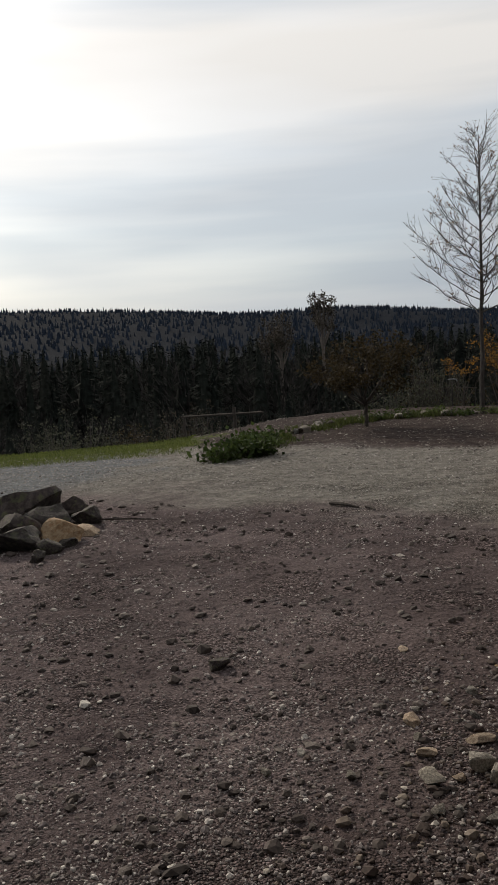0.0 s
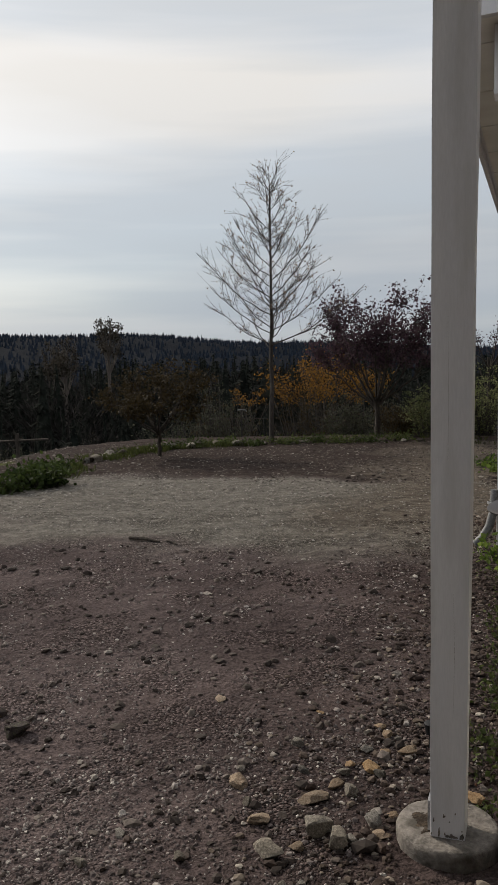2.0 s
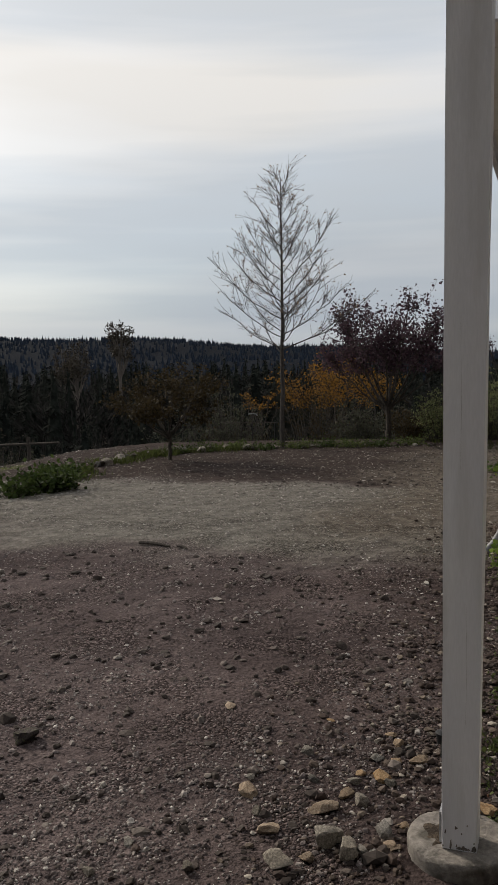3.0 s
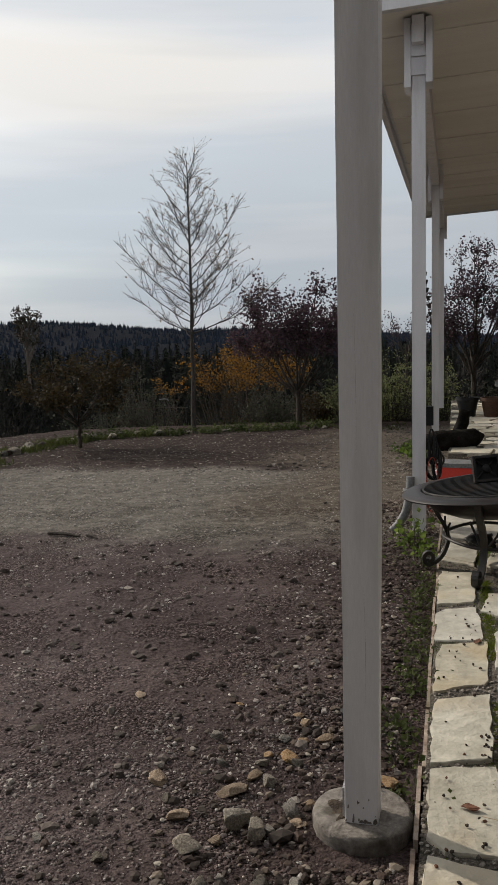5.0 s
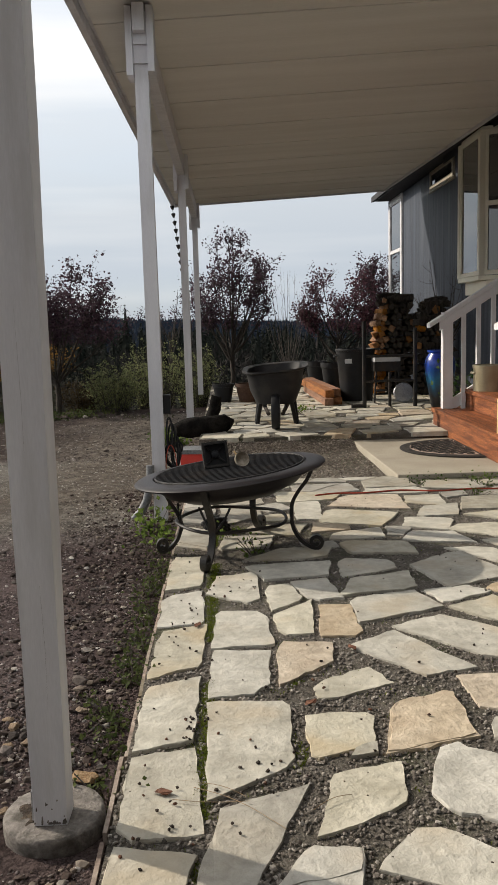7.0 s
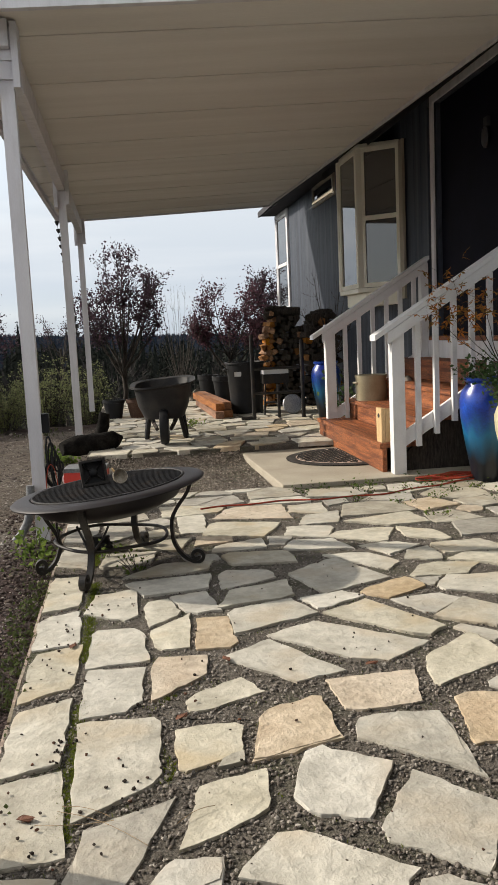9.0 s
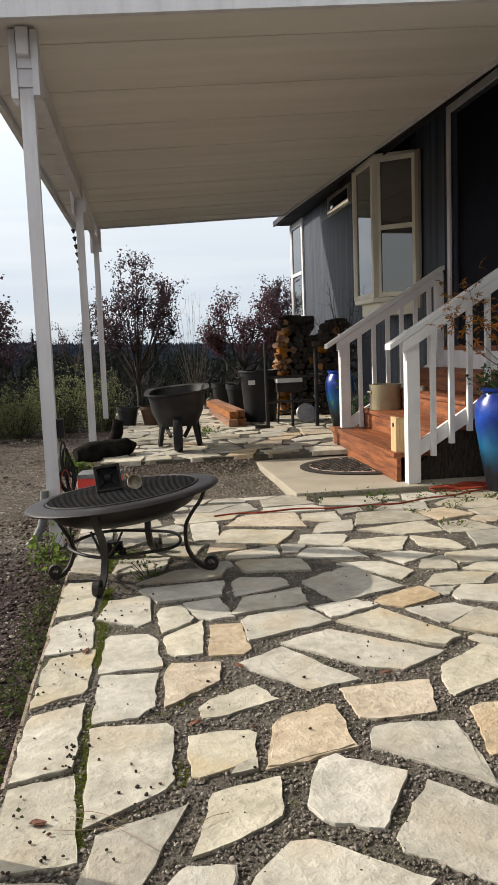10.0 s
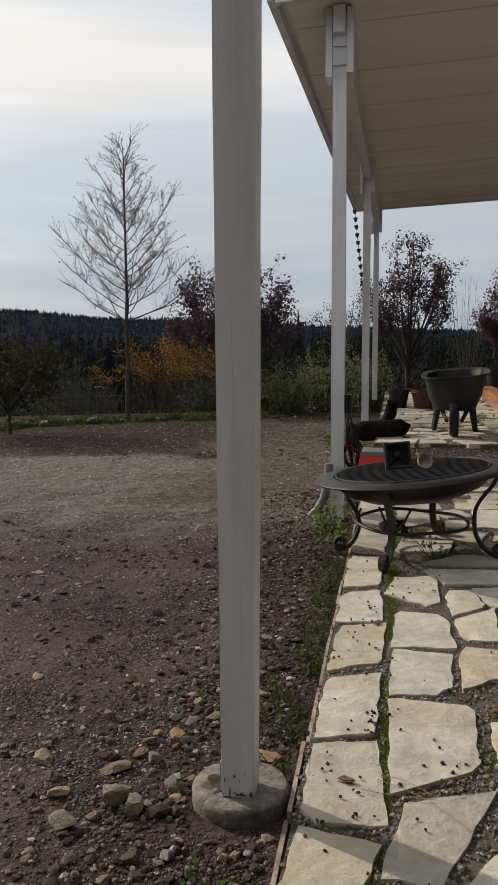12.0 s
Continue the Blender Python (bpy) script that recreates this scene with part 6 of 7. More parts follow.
for i, (x, y, r, h, mat_, lb) in enumerate(((-1.4, 13.5, 0.5, 1.0, WILLOW, "yellow-green willowy shrub behind the border stones"), (-0.8, 14.2, 0.6, 1.3, WILLOW, "yellow-green willowy shrub beside the porch"), (-0.15, 14.8, 0.5, 1.2, WILLOW, "yellow-green willowy shrub behind the posts"),
                                            (-2.9, 14.3, 0.45, 0.75, GREYGREEN, "grey-green brush below the plum tree"), (1.2, 15.6, 0.6, 0.8, GREYGREEN, "grey-green brush behind the terrace"), (2.2, 15.9, 0.6, 0.8, GREYGREEN, "grey-green brush behind the tubs"), (-1.9, 13.7, 0.4, 0.6, OLIVE, "brown-green brush at the border"),
                                            (-5.2, 14.0, 0.6, 0.9, GREYGREEN, "grey-green brush on the slope"), (-3.9, 15.0, 0.8, 1.0, OLIVE, "brown-green brush on the slope"), (-2.9, 16.5, 0.9, 1.1, GREYGREEN, "grey-green brush lower on the slope"), (-6.0, 16.5, 0.9, 1.0, OLIVE, "brown-green brush lower on the slope"))):
    d = -0.25 - land(x, y)
    shrub("willow_shrub" if mat_ is WILLOW else "brush", on_land(x, y), 30 + i, r, h + d, 85 if mat_ is WILLOW else 60, 60 if mat_ is WILLOW else 40, 0.030 if mat_ is WILLOW else 0.038, GREY_BARK, mat_, lb, group="slope shrubs")
rnd_s = random.Random(77)
for i in range(30):
    az, r = radians(rnd_s.uniform(-12, 60)), rnd_s.uniform(21, 34)
    x, y = -r * math.sin(az), r * math.cos(az)
    h = rnd_s.uniform(1.6, 3.0)
    kind = rnd_s.choice((GREYGREEN, GREYGREEN, OLIVE, SCRUB))
    shrub("valley_scrub", on_land(x, y), 200 + i, h * 0.55, h, 44, 44, 0.075, GREY_BARK, kind, "murky grey-brown scrub below the yard", group="valley scrub")
for i, (x, y) in enumerate(((-4.5, 11.15), (-4.1, 11.5), (-3.75, 11.6), (-3.35, 11.85), (-2.95, 12.1), (-2.6, 12.2), (-2.2, 12.4), (-1.75, 12.65), (-4.8, 10.7))):
    shrub("weed_clump", on_land(x, y), 110 + i, 0.26, 0.11, 34, 14, 0.036, PALE_BARK, EDGE_WEED if i % 2 else YARD_WEED, "low green plants along the yard border", "weeds", "weed clumps")
shrub("weed_clump", on_land(-4.35, 7.05), 50, 0.27, 0.22, 48, 18, 0.06, PALE_BARK, YARD_WEED, "low green weeds growing over stones at the yard edge", "weeds", "weed clumps")
shrub("weed_clump", on_land(-4.75, 7.75), 51, 0.28, 0.18, 40, 14, 0.06, PALE_BARK, YARD_WEED, "low green weeds thinning out at the yard edge", "weeds", "weed clumps")
shrub("weed_clump", on_land(-4.5, 6.7), 57, 0.25, 0.18, 40, 14, 0.06, PALE_BARK, YARD_WEED, "low green weeds among yard stones", "weeds", "weed clumps")
shrub("weed_clump", on_land(-0.02, 5.0), 52, 0.07, 0.18, 14, 10, 0.040, PALE_BARK, WEED, "bright green weeds at the foot of the post", "weeds", "weed clumps")
shrub("weed_clump", on_land(0.03, 4.75), 53, 0.06, 0.11, 10, 9, 0.03, PALE_BARK, WEED, "bright green weeds at the patio edging", "weeds", "weed clumps")
shrub("weed_clump", (0.56, 4.32, -0.01), 54, 0.05, 0.13, 8, 8, 0.022, PALE_BARK, WEED, "thin weed in a patio joint under the fire pit", "weeds", "weed clumps")
shrub("weed_clump", (0.40, 4.60, -0.01), 55, 0.05, 0.10, 7, 8, 0.022, PALE_BARK, WEED, "thin weed in a patio joint behind the fire pit", "weeds", "weed clumps")
shrub("weed_clump", on_land(0.05, 1.66), 56, 0.11, 0.06, 14, 10, 0.02, PALE_BARK, GREEN, "low green weeds beside the pier", "weeds", "weed clumps")
shrub("weed_clump", on_land(0.055, 2.42), 58, 0.055, 0.06, 11, 9, 0.02, PALE_BARK, EDGE_WEED, "low green weeds at the patio edging", "weeds", "weed clumps")
for i, (x, y) in enumerate(((0.085, 2.9), (0.05, 3.1), (0.07, 3.3), (0.08, 3.5), (0.08, 3.65), (0.05, 3.85), (0.06, 4.0), (0.085, 4.15), (0.07, 4.35), (0.05, 4.55), (0.06, 2.68), (0.10, 2.2), (0.09, 2.55), (0.10, 3.0), (0.10, 3.2), (0.10, 3.42), (0.10, 3.95), (0.105, 4.25))):
    shrub("weed_clump", on_land(x, y), 70 + i, 0.05, 0.06, 11, 9, 0.019, PALE_BARK, EDGE_WEED, "low weeds along the patio edging", "weeds", "weed clumps")
for i, (x, y) in enumerate(((2.66, 6.10), (2.35, 6.05), (1.95, 6.04), (2.85, 6.0), (2.05, 5.55), (3.0, 5.7), (2.72, 5.9), (2.4, 4.95), (2.9, 5.2), (2.5, 5.75), (2.2, 5.85), (2.6, 5.45), (2.8, 5.62), (2.15, 6.1), (1.75, 5.95), (2.95, 6.15), (3.02, 5.35), (2.3, 5.35))):
    shrub("weed_clump", (x, y, -0.008), 80 + i, 0.055, 0.05, 8, 8, 0.02, PALE_BARK, WEED if i % 2 else GREEN, "small weeds in the joints by the steps", "weeds", "weed clumps")
shrub("weed_clump", on_land(-0.12, 8.9), 95, 0.20, 0.16, 26, 12, 0.045, PALE_BARK, WEED, "bright green weeds beside the charred log", "weeds", "weed clumps")
shrub("weed_clump", on_land(-0.3, 9.5), 96, 0.16, 0.12, 18, 12, 0.045, PALE_BARK, GREEN, "low green weeds by the porch post", "weeds", "weed clumps")
shrub("weed_clump", (1.33, 10.0, 0.085), 97, 0.09, 0.09, 9, 8, 0.04, PALE_BARK, WEED, "small bright weed between terrace stones", "weeds", "weed clumps")
shrub("potted_plant", (3.17, 5.95, 0.70), 60, 0.20, 0.22, 40, 14, 0.032, PALE_BARK, DARKGREEN, "leafy green plant in the blue pot", "plant", "potted plants")
shrub("potted_plant", (3.30, 5.49, 0.56), 61, 0.40, 0.42, 120, 24, 0.036, PALE_BARK, DARKGREEN, "bushy green plant overflowing the cream pot", "plant", "potted plants")
shrub("potted_plant", (2.95, 9.2, 0.09), 62, 0.22, 0.62, 18, 12, 0.06, PALE_BARK, DARKGREEN, "dark leafy plant behind the far railing", "plant", "potted plants")
shrub("potted_plant", (0.37, 11.6, 0.28), 63, 0.12, 0.22, 9, 4, 0.05, PALE_BARK, GREYGREEN, "sparse dry plant in a black pot", "plant", "potted plants")
tree("japanese_maple", (3.27, 5.92, 0.70), 64, 0.95, (0.50, 0.42, 0.60), 0.010, 0.16, 11, 5, 3, 1, 0.070, BARK, ORANGE, "small Japanese maple with orange autumn leaves in a pot", group="", up=0.1, category="small tree", lobed=True)
tree("twiggy_bush", (3.25, 10.95, 0.09), 65, 1.9, (0.45, 0.45, 1.35), 0.02, 0.75, 11, 4, 3, 0, 0.03, BARK, DRY, "bare twiggy bush by the house wall", group="", category="bush")

# ---- grass and woods ----


def blades(name, spots, material, label):
    v, f = [], []
    rnd = random.Random(3)
    for x, y, z, h in spots:
        a = rnd.uniform(0, 6.283)
        w = h * 0.07
        lx, ly = rnd.gauss(0, 0.35) * h, rnd.gauss(0, 0.35) * h
        k = len(v)
        v += [(x - w * math.cos(a), y - w * math.sin(a), z - 0.01), (x + w * math.cos(a), y + w * math.sin(a), z - 0.01), (x + lx * 0.4, y + ly * 0.4, z + h * 0.65), (x + lx, y + ly, z + h * 0.95)]
        f += [(k, k + 1, k + 2), (k + 1, k + 3, k + 2)]
    return cloud_mesh(name, v, f, material, label)


rnd_g = random.Random(21)
spots = []
while len(spots) < 16000:
    az, r = radians(rnd_g.uniform(34, 62)), rnd_g.uniform(9.2, 12.0)
    x, y = -r * math.sin(az), r * math.cos(az)
    if y + 1.35 * x < 0.1 + 0.6 * noise.noise((x, y, 0)):
        spots.append((x, y, land(x, y), rnd_g.uniform(0.02, 0.045)))
blades("meadow_grass", spots, MEADOW, "short green grass strip beyond the lane")
spots = []
for (xa, ya), (xb, yb) in zip(border, border[1:]):
    for _ in range(1700):
        t = rnd_g.random()
        x, y = xa + (xb - xa) * t + rnd_g.gauss(0, 0.14), ya + (yb - ya) * t + 0.15 + rnd_g.gauss(0, 0.16)
        if noise.noise((x * 1.3, y * 1.3, 5)) > -0.02:
            spots.append((x, y, land(x, y), rnd_g.uniform(0.03, 0.09)))
blades("border_grass", spots, BORDER, "tufts of green grass among the border stones")
spots = []
for _ in range(26000):
    y = 1.3 + 3.6 * rnd_g.random()
    x = rnd_g.choice((0.353, 0.353, 0.353, 0.63, 0.63, rnd_g.uniform(0.15, 1.6))) + rnd_g.gauss(0, 0.014)
    if noise.noise((x * 3, y * 2.2, 8)) > (-0.15 if x < 0.4 else 0.12):
        spots.append((x, y, -0.008, rnd_g.uniform(0.007, 0.016)))
blades("joint_moss", spots, MOSS, "green moss in the patio joints")


def conifer_shape(seed, sprays=230, wide=0.0, fine=0.5):
    """One conifer of unit height: a thin dark core hung with ragged drooping sprays in uneven whorls."""
    rnd = random.Random(seed)
    v, f = [], []
    wide = wide or rnd.uniform(0.12, 0.20)
    for i in range(7):
        a = 2 * math.pi * i / 7
        v.append((wide * 0.45 * math.cos(a), wide * 0.45 * math.sin(a), 0.06))
    v.append((0, 0, 0.985))
    f += [(i, (i + 1) % 7, 7) for i in range(7)]
    lop = [rnd.uniform(0.62, 1.25) for _ in range(17)]
    for _ in range(sprays):
        z = 0.07 + 0.91 * rnd.random() ** 1.1
        a = rnd.uniform(0, 6.283)
        q = wide * (1 - z) ** 0.8 * rnd.uniform(0.5, 1.1) * lop[int(z * 16.99)] + 0.006
        w = (0.008 + 0.024 * (1 - z)) * fine
        c, s = math.cos(a), math.sin(a)
        k = len(v)
        v.append((q * 0.35 * c - w * s, q * 0.35 * s + w * c, z + rnd.uniform(0.0, 0.015)))
        v.append((q * 0.35 * c + w * s, q * 0.35 * s - w * c, z + rnd.uniform(0.0, 0.015)))
        v.append((q * c, q * s, z - q * rnd.uniform(0.0, 0.5)))
        f.append((k, k + 1, k + 2))
    return np.array(v), np.array(f)


def round_shape(seed, sprays=340):
    """One broad bare crown of unit height: limbs fanning from a stem, feathered with thin upright twigs."""
    rnd = random.Random(seed)
    v, f = [(-0.005, 0, 0), (0.005, 0, 0), (0, 0, 0.6)], [(0, 1, 2)]
    for _ in range(sprays):
        d = Vector((rnd.gauss(0, 1), rnd.gauss(0, 1), rnd.gauss(0, 1))).normalized() * rnd.uniform(0.25, 1.0) ** 0.6
        long = rnd.random() < 0.1
        p = Vector((0, 0, rnd.uniform(0.15, 0.5))) if long else Vector((d.x * 0.28, d.y * 0.28, 0.58 + d.z * 0.38))
        e = Vector((d.x * 0.28, d.y * 0.28, 0.62 + d.z * 0.36)) if long else p + Vector((d.x * 0.06, d.y * 0.06, rnd.uniform(0.03, 0.11)))
        w = Vector((rnd.gauss(0, 1), rnd.gauss(0, 1), rnd.gauss(0, 0.4))).normalized() * rnd.uniform(0.003, 0.009)
        k = len(v)
        v += [tuple(p - w), tuple(p + w), tuple(e)]
        f.append((k, k + 1, k + 2))
    return np.array(v), np.array(f)


def woods(name, spots, shapes, material, label):
    vs, fs, o = [], [], 0
    rnd = random.Random(5)
    for x, y, z, h, fat in spots:
        v, f = rnd.choice(shapes)
        a = rnd.uniform(0, 6.283)
        c, s = math.cos(a), math.sin(a)
        w = np.stack([(v[:, 0] * c - v[:, 1] * s) * h * fat + x, (v[:, 0] * s + v[:, 1] * c) * h * fat + y, v[:, 2] * h + z], 1)
        vs.append(w)
        fs.append(f + o)
        o += len(v)
    return cloud_mesh(name, np.concatenate(vs).tolist(), np.concatenate(fs).tolist(), material, label)


shapes = [conifer_shape(i) for i in range(7)]
rnd_w = random.Random(31)
spots, bare = [], []
while len(spots) < 1500:
    az, r = radians(rnd_w.uniform(-28, 66)), 34 + 150 * rnd_w.random() ** 1.2
    x, y = -r * math.sin(az), r * math.cos(az)
    z = land(x, y)
    want = (1.14 + r * rnd_w.uniform(-0.04, 0.006) - z) * (1.0 if r > 50 else 0.6)
    if noise.noise((x * 0.03, y * 0.03, 1)) > -0.35:
        (bare if rnd_w.random() < 0.3 else spots).append((x, y, z - 0.3, max(2.5, want), rnd_w.uniform(1.2, 2.1)))
for azd, r, el in ((31.2, 62, 1.4), (28.3, 60, 2.9), (32.0, 70, 1.2), (14.0, 90, 0.7), (6.5, 80, 1.5), (-1.5, 85, 1.0)):
    x, y = -r * math.sin(radians(azd)), r * math.cos(radians(azd))
    z = land(x, y)
    h = 1.14 + r * math.tan(radians(el)) - z
    if r > 75:
        spots.append((x, y, z, h, 1.2))
    else:
        tree("valley_tree", (x, y, z), int(azd), h, (0.9, 1.6, h - 1.5), 0.14, h - 3.4, 18, 6, 4, 3, 0.16, PALE_BARK, SCRUB, "thin grey-brown tree standing above the valley woods", group="valley trees", up=0.6)
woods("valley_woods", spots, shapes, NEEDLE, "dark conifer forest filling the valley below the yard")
woods("bare_woods", [(x, y, z, h * 0.9, f) for x, y, z, h, f in bare], [round_shape(i) for i in range(5)], BAREWOOD, "grey leafless trees among the valley conifers")
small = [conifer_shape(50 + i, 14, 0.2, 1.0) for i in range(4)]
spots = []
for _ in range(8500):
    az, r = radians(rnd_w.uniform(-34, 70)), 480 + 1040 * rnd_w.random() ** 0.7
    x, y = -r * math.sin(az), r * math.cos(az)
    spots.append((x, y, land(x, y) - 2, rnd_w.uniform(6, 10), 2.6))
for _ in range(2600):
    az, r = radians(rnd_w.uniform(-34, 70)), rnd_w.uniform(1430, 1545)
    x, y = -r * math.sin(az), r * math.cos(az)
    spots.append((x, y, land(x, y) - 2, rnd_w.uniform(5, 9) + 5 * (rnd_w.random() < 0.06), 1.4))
woods("ridge_woods", spots, small, HAZY_WOOD, "far dark forested ridge with haze blue in its colour along the skyline")
fp = thing("fence_rail", (-11.6, 18.0, land(-11.6, 18.0)), "grey log rail fence on the slope", "fence")
zz = -fp.location.z
part("rail", pipe([(-2.4, 0, -1.0 + zz), (0.3, 0, -0.85 + zz)], 0.03, 8), BARK, fp)
part("post", pipe([(-0.6, 0, -0.3), (-0.6, 0, -0.72 + zz)], 0.05, 8), BARK, fp)
part("post", pipe([(-2.3, 0, -0.3), (-2.3, 0, -0.97 + zz)], 0.04, 8), BARK, fp)

fz = land(-4.62, 13.6)
frame_stand = thing("pipe_frame", (-4.62, 13.6, fz), "thin dark metal pipe frame with a zinc tap on the slope", "pipe frame")
part("upright", pipe([(0, 0, -0.2), (0, 0, 0.20 - fz)], 0.011, 8), IRON, frame_stand)
part("upright", pipe([(-0.58, 0, -0.3), (-0.58, 0, 0.045 - fz)], 0.008, 8), IRON, frame_stand)
part("upright", pipe([(0.40, 0, -0.3), (0.40, 0, 0.06 - fz)], 0.008, 8), IRON, frame_stand)
part("rail", pipe([(-0.60, 0.02, 0.045 - fz), (0.42, 0.02, 0.06 - fz)], 0.007, 8), BARK, frame_stand)
part("tap", pipe([(-0.07, 0, 0.20 - fz), (0.02, 0, 0.21 - fz), (0.08, 0, 0.20 - fz), (0.09, 0, 0.17 - fz)], 0.010, 8), SPOUT, frame_stand, smooth=True)


# ---- flagstones ----
def cut(poly, n, d):
    """Keep the side of a convex outline where p.n <= d."""
    out = []
    for i, p in enumerate(poly):
        q = poly[(i + 1) % len(poly)]
        a, b = p[0] * n[0] + p[1] * n[1] - d, q[0] * n[0] + q[1] * n[1] - d
        if a <= 0:
            out.append(p)
        if a * b < 0:
            t = a / (a - b)
            out.append((p[0] + (q[0] - p[0]) * t, p[1] + (q[1] - p[1]) * t))
    return out


def half(stone, ux, uy):
    """How far a stone reaches from its middle along a direction."""
    w, h, turn = stone[2:5]
    c, s = math.cos(radians(turn)), math.sin(radians(turn))
    return 0.5 * math.hypot(w * (ux * c + uy * s), h * (uy * c - ux * s))


def apart(p, q, gap):
    """True where some edge of either block has the other wholly beyond the joint."""
    for one, two in ((p, q), (q, p)):
        for k in range(4):
            ax, ay = one[k]
            ex, ey = one[(k + 1) % 4][0] - ax, one[(k + 1) % 4][1] - ay
            ln = math.hypot(ex, ey)
            if min((bx - ax) * ey - (by - ay) * ex for bx, by in two) > gap * ln:
                return True
    return False


def flagstones(parent, stones, bounds, top, gap, tan_ids, rnd, holes=(), rough=0.006, jig=0.07, layered=0.28, grey_ids=()):
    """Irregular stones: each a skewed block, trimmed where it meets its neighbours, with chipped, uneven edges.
    x, y, width, length, turn; a stone shaped to fit the camera's view goes on with skew, taper and wedge, and is laid
    untrimmed."""
    x0, x1, y0, y1 = bounds
    quads = []
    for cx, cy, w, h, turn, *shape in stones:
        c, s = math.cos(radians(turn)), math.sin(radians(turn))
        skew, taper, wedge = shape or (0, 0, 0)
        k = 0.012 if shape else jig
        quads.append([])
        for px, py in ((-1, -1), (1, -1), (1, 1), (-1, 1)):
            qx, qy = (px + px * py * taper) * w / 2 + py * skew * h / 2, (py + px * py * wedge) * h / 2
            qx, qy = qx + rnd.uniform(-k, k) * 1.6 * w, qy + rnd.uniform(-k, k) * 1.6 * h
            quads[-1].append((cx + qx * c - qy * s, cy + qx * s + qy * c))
    for i, st in enumerate(stones):
        cx, cy = st[:2]
        traced = len(st) > 5
        poly = list(quads[i])
        for n, d in (((1, 0), x1), ((-1, 0), -x0), ((0, 1), y1), ((0, -1), -y0)):
            poly = cut(poly, n, d)
        for j, other in enumerate(stones):
            if traced or i == j or abs(other[0] - cx) > 1.0 or abs(other[1] - cy) > 1.0:
                continue
            if apart(quads[min(i, j)], quads[max(i, j)], gap * 0.7):
                continue
            if len(other) > 5:
                # draw back behind the side of the laid stone that faces this one most squarely
                best = None
                for e in range(4):
                    (ax, ay), (bx, by) = quads[j][e], quads[j][(e + 1) % 4]
                    ln = math.hypot(bx - ax, by - ay)
                    nx, ny = (by - ay) / ln, (ax - bx) / ln
                    out = (cx - ax) * nx + (cy - ay) * ny
                    if best is None or out > best[0]:
                        best = (out, nx, ny, ax, ay)
                out, nx, ny, ax, ay = best
                poly = cut(poly, (-nx, -ny), -(ax * nx + ay * ny) - gap)
                if out < 0.03 or len(poly) < 3:
                    poly = []
                    break
                continue
            lo, hi = (st, other) if i < j else (other, st)
            ln = math.hypot(hi[0] - lo[0], hi[1] - lo[1])
            tilt = 0.22 * math.sin(lo[0] * 91 + hi[1] * 57)
            nx, ny = (hi[0] - lo[0]) / ln, (hi[1] - lo[1]) / ln
            ea, eb = half(lo, nx, ny), half(hi, nx, ny)
            mx, my = lo[0] + nx * ln * ea / (ea + eb), lo[1] + ny * ln * ea / (ea + eb)
            nx, ny = nx * math.cos(tilt) - ny * math.sin(tilt), nx * math.sin(tilt) + ny * math.cos(tilt)
            if i > j:
                nx, ny = -nx, -ny
            g = gap * (0.8 + 0.35 * math.sin(lo[1] * 77 + hi[0] * 31))
            poly = cut(poly, (nx, ny), mx * nx + my * ny - g / 2)
            if len(poly) < 3:
                break
        if len(poly) < 3:
            continue
        mx, my = sum(p[0] for p in poly) / len(poly), sum(p[1] for p in poly) / len(poly)
        reach = max(math.hypot(p[0] - mx, p[1] - my) for p in poly)
        if reach < (0.03 if traced else 0.07) or any(q[0] < mx < q[1] and q[2] < my < q[3] for q in holes):
            continue
        for _ in range(4):
            lens = [(math.hypot(poly[(k + 1) % len(poly)][0] - q[0], poly[(k + 1) % len(poly)][1] - q[1]), k) for k, q in enumerate(poly)]
            ln, k = min(lens)
            if len(poly) <= 4 or ln > reach * 0.22:
                break
            q, v = poly[k], poly[(k + 1) % len(poly)]
            poly[k] = ((q[0] + v[0]) / 2, (q[1] + v[1]) / 2)
            del poly[(k + 1) % len(poly)]
        most = rnd.choice((4, 5, 5, 6))
        while len(poly) > most:
            areas = [(abs((poly[k][0] - poly[k - 1][0]) * (poly[(k + 1) % len(poly)][1] - poly[k - 1][1]) - (poly[k][1] - poly[k - 1][1]) * (poly[(k + 1) % len(poly)][0] - poly[k - 1][0])), k) for k in range(len(poly))]
            low, k = min(areas)
            if low > 0.45 * reach * reach:
                break
            del poly[k]
        if traced:
            # a corner or two has broken away
            for k in sorted(rnd.sample(range(len(poly)), rnd.choice((1, 1, 2, 2))), reverse=True):
                p, q, r = poly[k - 1], poly[k], poly[(k + 1) % len(poly)]
                f, g = rnd.uniform(0.06, 0.24), rnd.uniform(0.06, 0.24)
                poly[k:k + 1] = [(q[0] + (p[0] - q[0]) * f, q[1] + (p[1] - q[1]) * f), (q[0] + (r[0] - q[0]) * g, q[1] + (r[1] - q[1]) * g)]
        elif rnd.random() < 0.12:
            a = rnd.uniform(0, 6.283)
            n = (math.cos(a), math.sin(a))
            far = max((p[0] - mx) * n[0] + (p[1] - my) * n[1] for p in poly)
            poly = cut(poly, n, mx * n[0] + my * n[1] + far * rnd.uniform(0.84, 0.96))
        bm = bmesh.new()
        tx, ty = rnd.uniform(-0.006, 0.006), rnd.uniform(-0.006, 0.006)

        def plate(poly, z0, z1, chip):
            ring = []
            for k, p in enumerate(poly):
                q = poly[(k + 1) % len(poly)]
                m = max(1, min(7, int(math.hypot(q[0] - p[0], q[1] - p[1]) / 0.035)))
                bow = rnd.uniform(-0.004, 0.004)
                for e in range(m):
                    t = e / m
